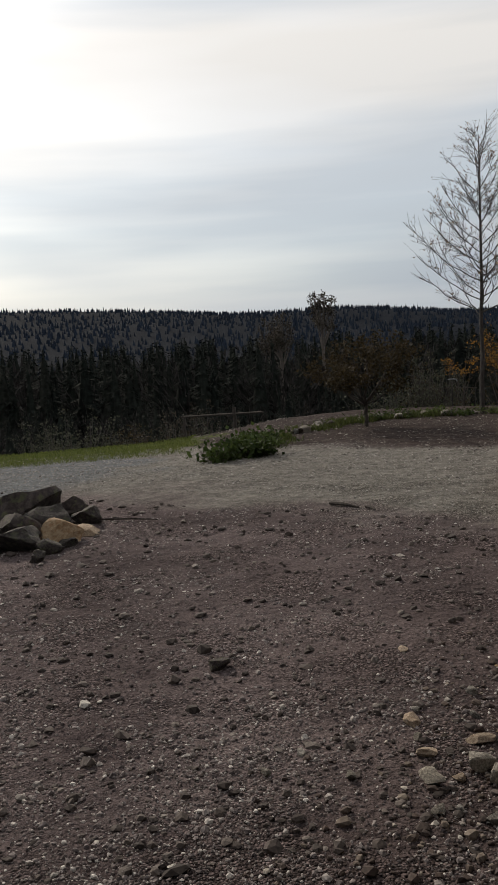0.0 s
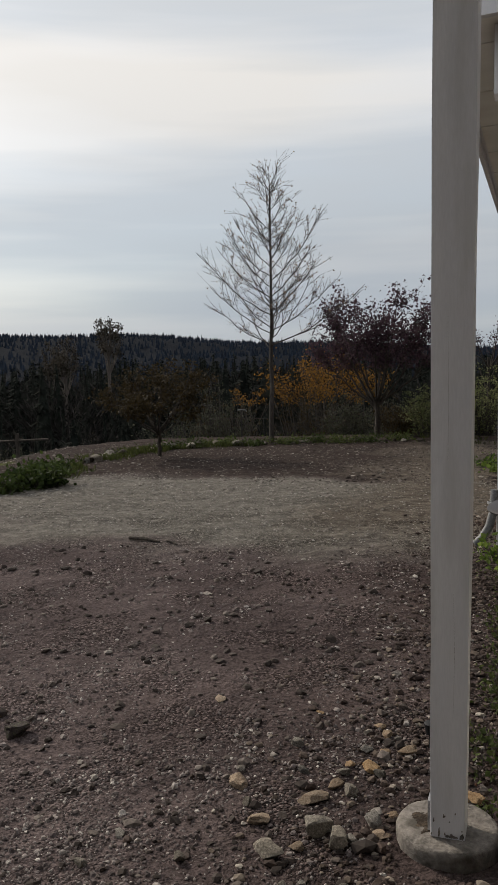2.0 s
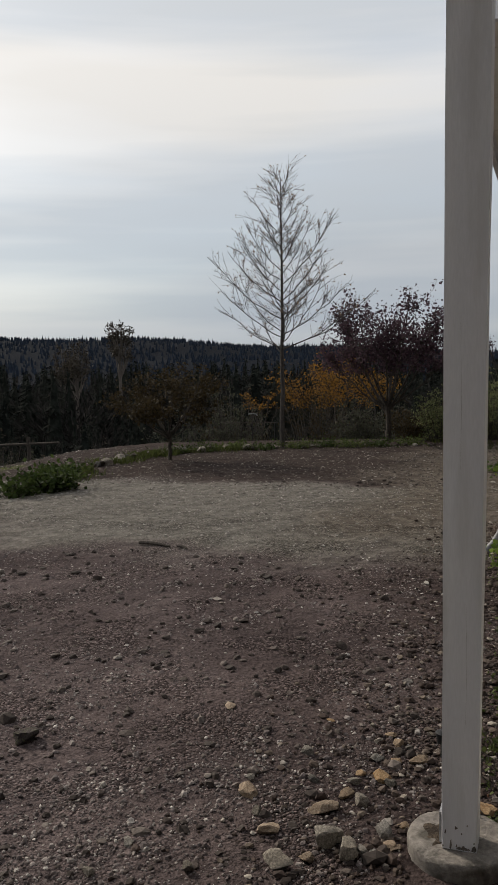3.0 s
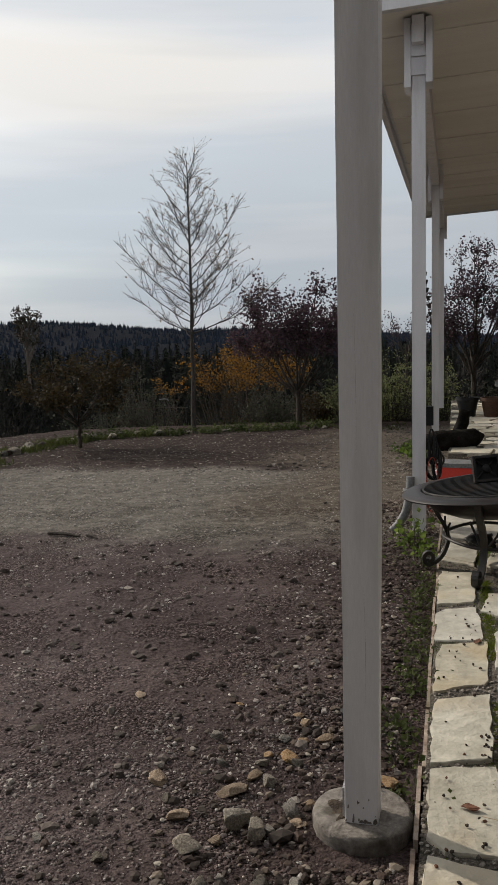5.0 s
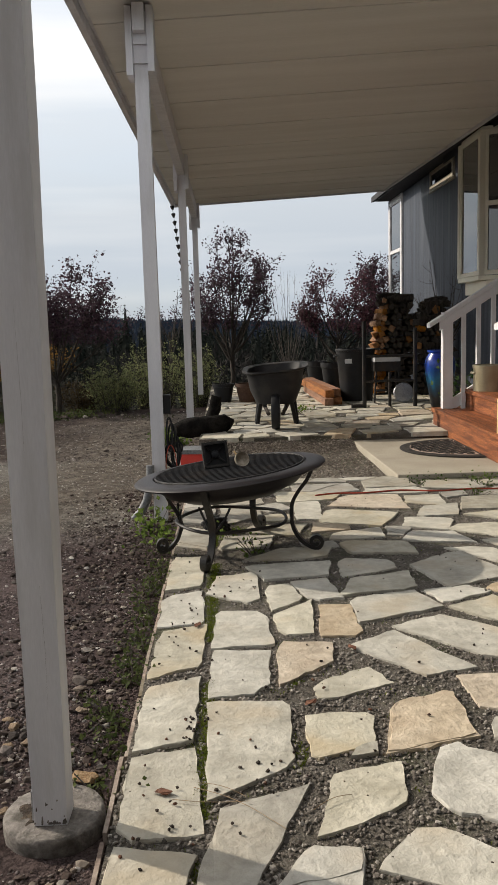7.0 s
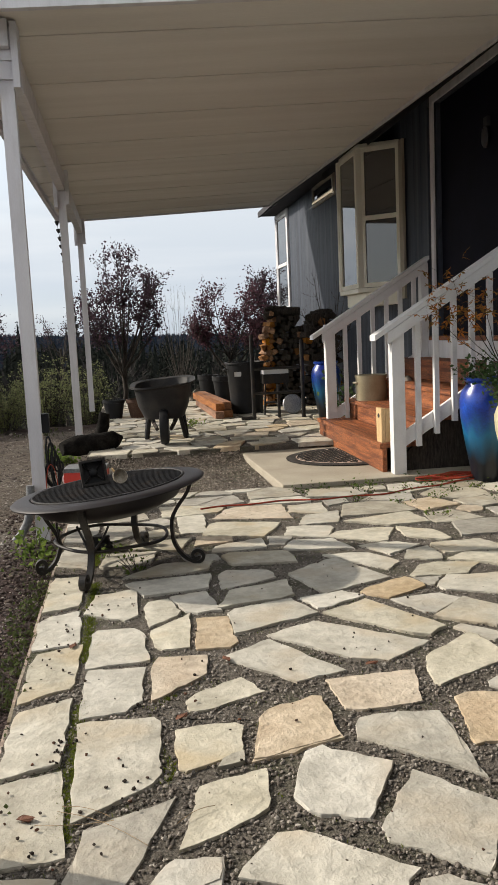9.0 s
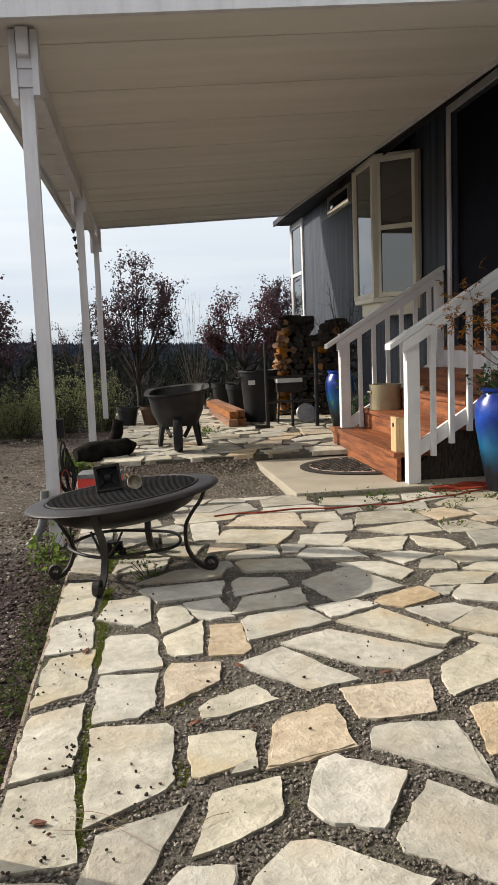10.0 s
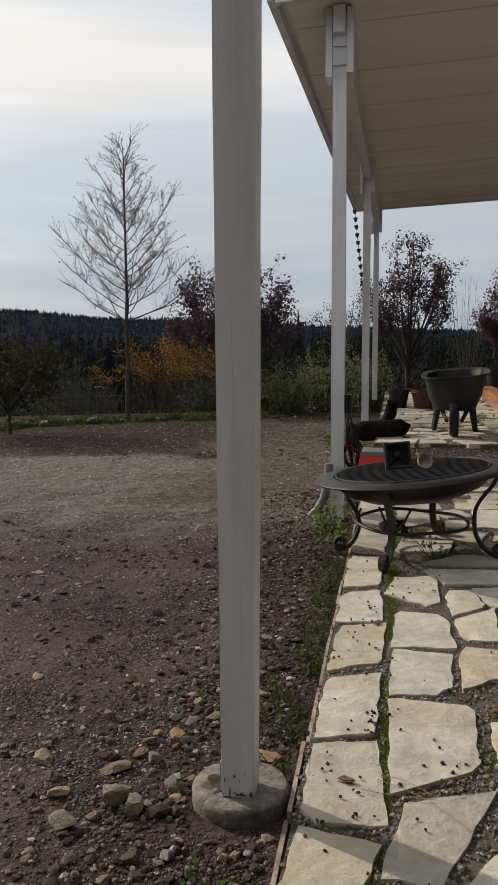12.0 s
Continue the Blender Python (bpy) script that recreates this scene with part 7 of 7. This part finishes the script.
                    f = 1 + bow / reach * math.sin(math.pi * t) * 2
                    v = rough * (1.0 if e else 0.7)
                    ring.append(((p[0] + (q[0] - p[0]) * t - mx) * f + rnd.uniform(-v, v), (p[1] + (q[1] - p[1]) * t - my) * f + rnd.uniform(-v, v)))
            rings = []
            for f, dz in ((1.015, z0), (1.0, z1 - chip), (1 - chip * 0.6 / reach, z1)):
                rings.append([bm.verts.new((x * f, y * f, dz + (x * tx + y * ty if dz > -0.04 else 0) + (rnd.uniform(-0.0012, 0.0012) if dz == z1 else 0))) for x, y in ring])
            k = len(ring)
            for a, c2 in zip(rings, rings[1:]):
                for e in range(k):
                    bm.faces.new((a[e], a[(e + 1) % k], c2[(e + 1) % k], c2[e]))
            bm.faces.new(rings[-1])

        plate(poly, -0.045, 0.0, 0.004)
        LAID.append(list(poly))
        if rnd.random() < layered:
            a = rnd.uniform(0, 6.283)
            n = (math.cos(a), math.sin(a))
            top_poly = [(mx + (p[0] - mx) * 0.93, my + (p[1] - my) * 0.93) for p in poly]
            top_poly = cut(top_poly, n, mx * n[0] + my * n[1] + reach * rnd.uniform(-0.1, 0.45))
            if len(top_poly) > 2:
                plate(top_poly, -0.004, rnd.uniform(0.002, 0.0035), 0.0015)
        bmesh.ops.recalc_face_normals(bm, faces=bm.faces)
        ob = part("flagstone", bm, TAN_STONE if i in tan_ids else GREY_STONE if i in grey_ids or not traced and 3.2 < my < 7.0 and rnd.random() < 0.58 else STONE, parent)
        ob.location = (mx, my, top + rnd.uniform(0.003, 0.008))


LAID = []  # outlines of the stones, so that loose gravel keeps to the joints
# single stones placed and shaped to fit the camera's view: x, y, width, length, turn, skew, taper, wedge
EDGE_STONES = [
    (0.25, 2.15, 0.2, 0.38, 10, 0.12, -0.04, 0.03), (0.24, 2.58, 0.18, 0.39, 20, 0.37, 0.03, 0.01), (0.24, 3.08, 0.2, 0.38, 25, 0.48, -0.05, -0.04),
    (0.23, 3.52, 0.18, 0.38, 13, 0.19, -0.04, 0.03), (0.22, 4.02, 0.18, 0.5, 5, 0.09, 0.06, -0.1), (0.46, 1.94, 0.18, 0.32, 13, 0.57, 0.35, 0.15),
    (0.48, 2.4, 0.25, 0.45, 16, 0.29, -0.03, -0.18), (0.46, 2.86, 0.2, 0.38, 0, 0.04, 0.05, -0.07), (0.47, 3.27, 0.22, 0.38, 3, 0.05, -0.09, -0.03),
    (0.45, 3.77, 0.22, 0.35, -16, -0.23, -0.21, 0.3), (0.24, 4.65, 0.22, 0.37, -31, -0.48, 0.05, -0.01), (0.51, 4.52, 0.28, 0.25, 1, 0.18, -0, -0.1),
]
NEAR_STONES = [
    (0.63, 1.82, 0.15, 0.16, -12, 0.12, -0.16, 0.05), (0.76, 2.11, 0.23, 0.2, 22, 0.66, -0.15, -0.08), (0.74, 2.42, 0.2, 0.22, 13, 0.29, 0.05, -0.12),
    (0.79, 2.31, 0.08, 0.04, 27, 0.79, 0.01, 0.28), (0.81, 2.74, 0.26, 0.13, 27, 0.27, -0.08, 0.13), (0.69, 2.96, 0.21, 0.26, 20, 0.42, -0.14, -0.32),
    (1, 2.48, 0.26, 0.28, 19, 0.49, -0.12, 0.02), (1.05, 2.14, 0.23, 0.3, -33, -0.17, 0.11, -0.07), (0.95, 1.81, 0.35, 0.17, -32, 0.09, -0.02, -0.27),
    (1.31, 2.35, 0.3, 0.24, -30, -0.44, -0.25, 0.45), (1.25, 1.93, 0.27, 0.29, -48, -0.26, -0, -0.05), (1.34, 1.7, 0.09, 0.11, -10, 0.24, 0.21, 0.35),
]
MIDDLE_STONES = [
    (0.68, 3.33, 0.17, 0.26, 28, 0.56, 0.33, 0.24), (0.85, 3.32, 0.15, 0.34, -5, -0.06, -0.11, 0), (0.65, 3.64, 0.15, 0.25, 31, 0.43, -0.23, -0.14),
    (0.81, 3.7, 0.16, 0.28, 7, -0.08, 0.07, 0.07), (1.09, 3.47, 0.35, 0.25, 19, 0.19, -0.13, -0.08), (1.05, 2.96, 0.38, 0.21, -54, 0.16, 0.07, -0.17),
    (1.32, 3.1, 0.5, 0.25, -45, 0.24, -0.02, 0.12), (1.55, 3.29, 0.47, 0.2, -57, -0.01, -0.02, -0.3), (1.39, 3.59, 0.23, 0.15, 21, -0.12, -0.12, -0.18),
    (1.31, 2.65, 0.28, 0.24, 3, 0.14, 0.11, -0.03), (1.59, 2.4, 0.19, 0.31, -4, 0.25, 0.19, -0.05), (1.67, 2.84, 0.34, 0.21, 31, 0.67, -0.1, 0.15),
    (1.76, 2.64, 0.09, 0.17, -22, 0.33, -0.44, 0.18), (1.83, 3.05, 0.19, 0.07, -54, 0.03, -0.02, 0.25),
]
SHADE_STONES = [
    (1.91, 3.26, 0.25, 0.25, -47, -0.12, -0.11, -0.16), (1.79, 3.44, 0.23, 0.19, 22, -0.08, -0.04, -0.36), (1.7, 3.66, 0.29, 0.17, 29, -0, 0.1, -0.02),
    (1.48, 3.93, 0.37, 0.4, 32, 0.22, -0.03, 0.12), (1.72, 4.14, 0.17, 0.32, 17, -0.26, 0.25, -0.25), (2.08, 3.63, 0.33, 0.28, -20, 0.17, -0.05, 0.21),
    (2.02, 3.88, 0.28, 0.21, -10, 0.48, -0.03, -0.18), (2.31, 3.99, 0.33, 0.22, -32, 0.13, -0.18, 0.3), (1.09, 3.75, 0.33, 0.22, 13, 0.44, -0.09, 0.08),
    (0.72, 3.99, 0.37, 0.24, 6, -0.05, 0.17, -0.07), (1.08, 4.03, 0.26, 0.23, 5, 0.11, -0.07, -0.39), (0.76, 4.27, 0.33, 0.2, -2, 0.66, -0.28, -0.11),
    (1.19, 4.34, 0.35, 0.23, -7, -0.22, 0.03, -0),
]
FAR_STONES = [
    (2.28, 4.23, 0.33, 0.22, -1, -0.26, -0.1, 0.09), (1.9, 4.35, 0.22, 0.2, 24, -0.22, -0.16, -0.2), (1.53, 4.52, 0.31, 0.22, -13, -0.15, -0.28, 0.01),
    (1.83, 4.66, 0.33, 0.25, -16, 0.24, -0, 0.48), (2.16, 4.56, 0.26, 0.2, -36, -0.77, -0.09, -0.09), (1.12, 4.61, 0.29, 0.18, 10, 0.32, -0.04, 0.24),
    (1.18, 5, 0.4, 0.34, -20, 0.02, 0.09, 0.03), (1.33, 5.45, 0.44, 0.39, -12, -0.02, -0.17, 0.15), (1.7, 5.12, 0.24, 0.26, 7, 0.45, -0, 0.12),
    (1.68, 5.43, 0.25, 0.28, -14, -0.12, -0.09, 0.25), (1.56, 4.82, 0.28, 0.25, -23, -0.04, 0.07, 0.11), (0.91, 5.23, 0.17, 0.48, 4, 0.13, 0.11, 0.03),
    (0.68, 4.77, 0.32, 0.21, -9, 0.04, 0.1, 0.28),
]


def fill(stones, tans, bounds, dx, dy, rnd, tan_share):
    """Carry the paving on where no stone is set yet."""
    x0, x1, y0, y1 = bounds
    y = y0 + dy / 2
    while y < y1:
        x = x0 + rnd.uniform(0.2, 0.8) * dx
        while x < x1 + dx / 3:
            w, h = dx * rnd.uniform(0.75, 1.25), dy * rnd.uniform(0.8, 1.25)
            p = (x + rnd.uniform(-0.05, 0.05), y + rnd.uniform(-0.045, 0.045))
            if all(math.hypot((p[0] - s[0]) / (w + s[2]), (p[1] - s[1]) / (h + s[3])) > 0.44 for s in stones):
                stones.append((*p, w * 1.04, h * 1.04, rnd.uniform(-22, 22)))
                if rnd.random() < tan_share:
                    tans.add(len(stones) - 1)
            x += dx * 0.5
        y += dy * 0.5


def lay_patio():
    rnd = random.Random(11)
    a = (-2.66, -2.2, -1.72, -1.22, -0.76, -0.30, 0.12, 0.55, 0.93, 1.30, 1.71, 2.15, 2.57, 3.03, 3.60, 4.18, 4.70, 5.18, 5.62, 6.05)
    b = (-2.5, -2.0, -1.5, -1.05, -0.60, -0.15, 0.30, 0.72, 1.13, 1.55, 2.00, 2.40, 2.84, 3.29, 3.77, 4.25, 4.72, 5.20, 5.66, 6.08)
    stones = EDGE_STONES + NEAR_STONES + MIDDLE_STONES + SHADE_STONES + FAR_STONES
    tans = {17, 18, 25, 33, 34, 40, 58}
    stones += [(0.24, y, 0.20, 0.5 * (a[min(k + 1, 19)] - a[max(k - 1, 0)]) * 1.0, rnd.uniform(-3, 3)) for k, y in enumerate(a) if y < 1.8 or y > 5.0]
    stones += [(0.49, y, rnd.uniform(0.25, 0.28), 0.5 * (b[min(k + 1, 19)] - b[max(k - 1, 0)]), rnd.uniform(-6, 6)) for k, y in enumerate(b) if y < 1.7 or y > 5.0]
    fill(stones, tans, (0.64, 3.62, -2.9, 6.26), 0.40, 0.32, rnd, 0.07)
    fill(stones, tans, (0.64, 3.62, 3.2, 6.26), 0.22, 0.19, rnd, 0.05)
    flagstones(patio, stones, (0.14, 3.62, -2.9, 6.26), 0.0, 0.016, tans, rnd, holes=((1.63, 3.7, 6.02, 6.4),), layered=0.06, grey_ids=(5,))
    stones, tans = [], set()
    fill(stones, tans, (0.2, 3.6, 7.98, 14.5), 0.33, 0.30, rnd, 0.12)
    flagstones(terrace, stones, (0.16, 3.62, 7.96, 14.5), 0.085, 0.012, tans, rnd, rough=0.010, layered=0.1)


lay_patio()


# ---- loose gravel ----
def pebbles(name, spots, material, label, squash=0.6, rounder=False, plain=False):
    """Small angular stones, joined: each a low broken lump set into the ground."""
    rnd = np.random.default_rng(3)
    k = len(spots)
    ring = [2 * np.pi * q / 5 for q in range(5)]
    base = np.array([(np.cos(q), np.sin(q), -0.35) for q in ring] + [(0.62 * np.cos(q + 0.5), 0.62 * np.sin(q + 0.5), 0.62) for q in ring] + [(0, 0, 0.95)])
    tri = np.array([(q, (q + 1) % 5, 5 + q) for q in range(5)] + [((q + 1) % 5, 5 + (q + 1) % 5, 5 + q) for q in range(5)] + [(5 + q, 5 + (q + 1) % 5, 10) for q in range(5)])  # the buried underside is left off
    if plain:
        base = np.array([(1, 0, -0.35), (-1, 0, -0.35), (0, 1, -0.35), (0, -1, -0.35), (0.1, 0.1, 0.8)])
        tri = np.array([(0, 2, 4), (2, 1, 4), (1, 3, 4), (3, 0, 4)])
    if rounder:
        g = (1 + 5 ** 0.5) / 2
        base = np.array([(-1, g, 0), (1, g, 0), (-1, -g, 0), (1, -g, 0), (0, -1, g), (0, 1, g), (0, -1, -g), (0, 1, -g), (g, 0, -1), (g, 0, 1), (-g, 0, -1), (-g, 0, 1)]) / 1.9
        tri = np.array([(0, 11, 5), (0, 5, 1), (0, 1, 7), (0, 7, 10), (0, 10, 11), (1, 5, 9), (5, 11, 4), (11, 10, 2), (10, 7, 6), (7, 1, 8), (3, 9, 4), (3, 4, 2), (3, 2, 6), (3, 6, 8), (3, 8, 9), (4, 9, 5), (2, 4, 11), (6, 2, 10), (8, 6, 7), (9, 8, 1)])
    nv = len(base)
    a = rnd.uniform(0, 2 * np.pi, k)
    s = spots[:, 3][:, None] * rnd.uniform(0.6, 1.3, (k, 3)) * (1, 1, squash)
    v = base[None] * s[:, None] + rnd.uniform(-0.2, 0.2, (k, nv, 3)) * spots[:, 3][:, None, None]
    ca, sa = np.cos(a)[:, None], np.sin(a)[:, None]
    w = np.stack([v[..., 0] * ca - v[..., 1] * sa, v[..., 0] * sa + v[..., 1] * ca, v[..., 2]], -1) + spots[:, None, :3]
    f = (tri[None] + nv * np.arange(k)[:, None, None]).reshape(-1, 3)
    return cloud_mesh(name, w.reshape(-1, 3).tolist(), f.tolist(), material, label)


SEED_DRIFTS = [(0.24, 2.08, 0.10, 16), (0.30, 2.46, 0.05, 22), (0.52, 2.28, 0.09, 12), (0.27, 2.85, 0.16, 14), (0.24, 3.5, 0.3, 26), (0.45, 3.9, 0.25, 16), (0.62, 1.9, 0.2, 10), (0.8, 2.9, 0.3, 14), (1.2, 2.6, 0.4, 14), (1.5, 3.6, 0.4, 14), (0.25, 1.75, 0.1, 6)]


def strew():
    rnd = np.random.default_rng(7)
    # yard: many close by, fewer and larger further off
    for part_no, (k, r0, r1, grow) in enumerate(((100000, 1.4, 5.6, 1.35), (46000, 4.8, 10.5, 1.0))):
        r = r0 + (r1 - r0) * rnd.random(k) ** grow
        a = rnd.uniform(radians(-4), radians(62), k)
        x, y = 0.3 - r * np.sin(a), 0.1 + r * np.cos(a)
        size = np.clip(rnd.lognormal(0, 0.5, k) * (0.0019 + 0.00045 * r), 0, 0.013)
        keep = (x < 0.10) & (np.hypot(x, y - 2.03) > 0.14)
        band = y - 0.06 * x
        wob = np.array([noise.noise((px * 0.9, py * 0.9, 3.0)) for px, py in zip(x, y)])
        inside = (band + wob * 1.1 > 5.1) & (band + wob * 1.1 < 8.1)
        clump = np.array([noise.noise((px * 1.6, py * 1.6, 1.0)) + 0.6 * noise.noise((px * 5, py * 5, 9.0)) for px, py in zip(x, y)])
        keep &= (clump - 0.25 * np.clip((x + 0.9) / 0.9, 0, 1) > rnd.uniform(-0.55, 0.5, k)) | inside
        keep &= inside if part_no else ~inside
        x, y, size = x[keep], y[keep], size[keep]
        z = np.array([land(px, py) for px, py in zip(x, y)]) + size * 0.28
        if not part_no:
            far = np.hypot(x, y) > 2.8
            pebbles("yard_gravel", np.stack([x, y, z, size], 1)[far], YARD_PEBBLE, "loose brown and grey gravel further out in the yard", plain=True)
            x, y, z, size = x[~far], y[~far], z[~far], size[~far]
        pebbles("lane_gravel" if part_no else "yard_gravel", np.stack([x, y, z, size], 1), PALE_PEBBLE if part_no else YARD_PEBBLE, "pale crushed gravel band across the yard" if part_no else "loose brown and grey gravel over the dirt yard", plain=bool(part_no))
    k = 30000
    r, a = 7.6 + 5.4 * rnd.random(k), rnd.uniform(radians(-2), radians(38), k)
    x, y = 0.3 - r * np.sin(a), 0.1 + r * np.cos(a)
    keep = (y - 0.06 * x > 7.9) & (x < 0.1)
    x, y = x[keep], y[keep]
    size = np.clip(rnd.lognormal(0, 0.5, len(x)) * 0.0075, 0.003, 0.028)
    z = np.array([land(px, py) for px, py in zip(x, y)]) + size * 0.1
    pebbles("bark_litter", np.stack([x, y, z, size], 1), BARK_BIT, "brown bark bits and stones on the soil before the border", 0.45, plain=True)
    k = 3600
    r, a = 1.6 + 7.0 * rnd.random(k) ** 1.3, rnd.uniform(radians(-3), radians(60), k)
    x, y = 0.3 - r * np.sin(a), 0.1 + r * np.cos(a)
    keep = (x < 0.08) & (np.hypot(x, y - 2.03) > 0.15) & ((y - 0.06 * x < 4.9) | (y - 0.06 * x > 8.0))
    x, y = x[keep], y[keep]
    size = np.clip(rnd.lognormal(0, 0.45, len(x)) * (0.006 + 0.0012 * r[keep]), 0, 0.03)
    z = np.array([land(px, py) for px, py in zip(x, y)]) + size * 0.15
    pebbles("dirt_clods", np.stack([x, y, z, size], 1), CLOD, "dark clods and odd stones on the yard", 0.55, True)
    # stonier strip beside the patio
    k = 6500
    x, y = 0.09 - np.abs(rnd.normal(0, 0.28, k)), rnd.uniform(0.9, 6.3, k)
    size = np.clip(rnd.lognormal(0, 0.55, k) * 0.0056, 0.0022, 0.017)
    keep = np.hypot(x, y - 2.03) > 0.135
    x, y, size = x[keep], y[keep], size[keep]
    z = np.array([land(px, py) for px, py in zip(x, y)]) + size * 0.3
    pebbles("edge_gravel", np.stack([x, y, z, size], 1), EDGE_PEBBLE, "coarser reddish and pale stones beside the patio edging", rounder=True)
    # joints of the patio and the bare patch
    k = 80000
    x, y = rnd.uniform(0.14, 3.4, k), 1.2 + 4.9 * rnd.random(k) ** 1.5
    size = np.clip(rnd.lognormal(0, 0.4, k) * 0.0045, 0, 0.008)
    bare = np.ones(k, bool)
    for poly in LAID:
        inside = np.ones(k, bool)
        for (ax, ay), (bx, by) in zip(poly, poly[1:] + poly[:1]):
            ln = math.hypot(bx - ax, by - ay)
            inside &= (bx - ax) * (y - ay) - (by - ay) * (x - ax) > 0.006 * ln
        bare &= ~inside
    x, y, size = x[bare], y[bare], size[bare]
    k = len(x)
    for near in (True, False):
        own = (y < 3.0) == near
        pebbles("joint_gravel", np.stack([x, y, np.full(k, -0.0010), size], 1)[own], JOINT_PEBBLE, "fine grey-brown gravel in the joints of the patio", plain=not near)
    # seeds lie in little drifts on the edge stones
    x, y = [], []
    for cx, cy, spread, n in SEED_DRIFTS:
        x += list(rnd.normal(cx, spread * 0.6, n))
        y += list(rnd.normal(cy, spread, n))
    x, y = np.array(x), np.array(y)
    pebbles("seed_litter", np.stack([x, y, np.full(len(x), 0.010), rnd.uniform(0.0032, 0.0062, len(x))], 1), DEBRIS, "dark round seeds scattered on the edge stones", 0.9, True)
    k = 900
    x, y = rnd.uniform(0.6, 3.3, k), rnd.uniform(1.4, 6.0, k)
    pebbles("stray_grit", np.stack([x, y, np.full(k, 0.003), rnd.uniform(0.0015, 0.004, k)], 1), DEBRIS, "stray dark grit on the flagstones")
    k = 12000
    x, y = rnd.uniform(0.18, 1.62, k), np.where(rnd.random(k) < 0.5, rnd.uniform(6.3, 7.95, k), 7.975 - np.abs(rnd.normal(0, 0.13, k)))
    size = np.clip(rnd.lognormal(0, 0.4, k) * 0.0075, 0.003, 0.02)
    bank = 0.085 * np.clip((y - 7.62) / 0.34, 0, 1) ** 1.5 * rnd.uniform(0.2, 1.0, k)
    pebbles("patch_gravel", np.stack([x, y, -0.027 + bank, size], 1), PATCH_PEBBLE, "grey gravel in the bare patch before the terrace", plain=True)


# the near-white end stands in for sun glints on the pebbles
YARD_PEBBLE = island_mat("yard_pebble", [(0.0, (0.066, 0.052, 0.050)), (0.5, (0.150, 0.125, 0.121)), (0.85, (0.29, 0.255, 0.236)), (1.0, (0.55, 0.51, 0.47))])
PALE_PEBBLE = island_mat("pale_pebble", [(0.0, (0.080, 0.070, 0.060)), (0.5, (0.185, 0.168, 0.148)), (1.0, (0.44, 0.41, 0.375))])
# the palest stops put lit stone tops into the colour
BARK_BIT = island_mat("bark_bit", [(0.0, (0.024, 0.018, 0.016)), (0.6, (0.075, 0.060, 0.053)), (0.88, (0.17, 0.148, 0.132)), (1.0, (0.36, 0.33, 0.30))])
CLOD = island_mat("dirt_clod", [(0.0, (0.028, 0.021, 0.018)), (0.7, (0.07, 0.055, 0.048)), (0.93, (0.16, 0.135, 0.12)), (1.0, (0.40, 0.37, 0.33))])
DEBRIS = island_mat("dark_debris", [(0.0, (0.02, 0.015, 0.012)), (0.8, (0.06, 0.045, 0.035)), (1.0, (0.16, 0.07, 0.04))])
EDGE_PEBBLE = island_mat("edge_pebble", [(0.0, (0.026, 0.017, 0.014)), (0.7, (0.062, 0.043, 0.035)), (0.93, (0.15, 0.12, 0.095)), (1.0, (0.38, 0.34, 0.29))])
JOINT_PEBBLE = island_mat("joint_pebble", [(0.0, (0.085, 0.073, 0.062)), (0.5, (0.185, 0.163, 0.140)), (0.9, (0.29, 0.262, 0.228)), (1.0, (0.40, 0.37, 0.33))])
PATCH_PEBBLE = island_mat("patch_pebble", [(0.0, (0.075, 0.060, 0.048)), (0.6, (0.17, 0.142, 0.115)), (1.0, (0.36, 0.32, 0.27))])
strew()

# ---- odd bits on the stones ----
lf = bmesh.new()
ring = [lf.verts.new((0.020 * math.cos(a) * (1 + 0.2 * math.cos(2 * a)), 0.013 * math.sin(a), 0.003 * math.cos(3 * a) + 0.004)) for a in np.linspace(0, 2 * math.pi, 12, endpoint=False)]
low = [lf.verts.new(v.co - Vector((0, 0, 0.001))) for v in ring]
lf.faces.new(ring)
lf.faces.new(low[::-1])
for i in range(12):
    lf.faces.new((low[i], low[(i + 1) % 12], ring[(i + 1) % 12], ring[i]))
LEAF_RED = mat("dry_red_leaf", (0.11, 0.045, 0.026), (0.18, 0.08, 0.045), 60, 0.6, 0.2, 200)
leaf_mesh = single("fallen_leaf", lf, LEAF_RED, "curled red-brown dry leaf on a flagstone", "leaf", "fallen leaves", at=(0.255, 2.135, 0.008), turn=-12)
for x, y, a in ((0.67, 2.60, 40), (0.86, 3.02, 110), (1.35, 2.85, 10), (0.30, 3.30, 70)):
    other = copy_thing(leaf_mesh, pose(x, y, 0.007, 0, 0, a))
for (xa, ya), (xb, yb), bow in (((0.33, 2.15), (0.55, 1.96), 0.02), ((0.28, 2.10), (0.47, 2.08), -0.015), ((0.34, 2.17), (0.46, 2.10), 0.01), ((0.62, 2.03), (0.72, 2.09), 0.01)):
    st = bmesh.new()
    tube(st, [(xa + (xb - xa) * t, ya + (yb - ya) * t + bow * math.sin(math.pi * t), 0.0105 + 0.004 * math.sin(math.pi * t)) for t in np.linspace(0, 1, 9)], 0.0008, 5)
    single("pine_needle", st, STRAW, "long dry pine needle lying on the flagstones", "needle", "pine needles")
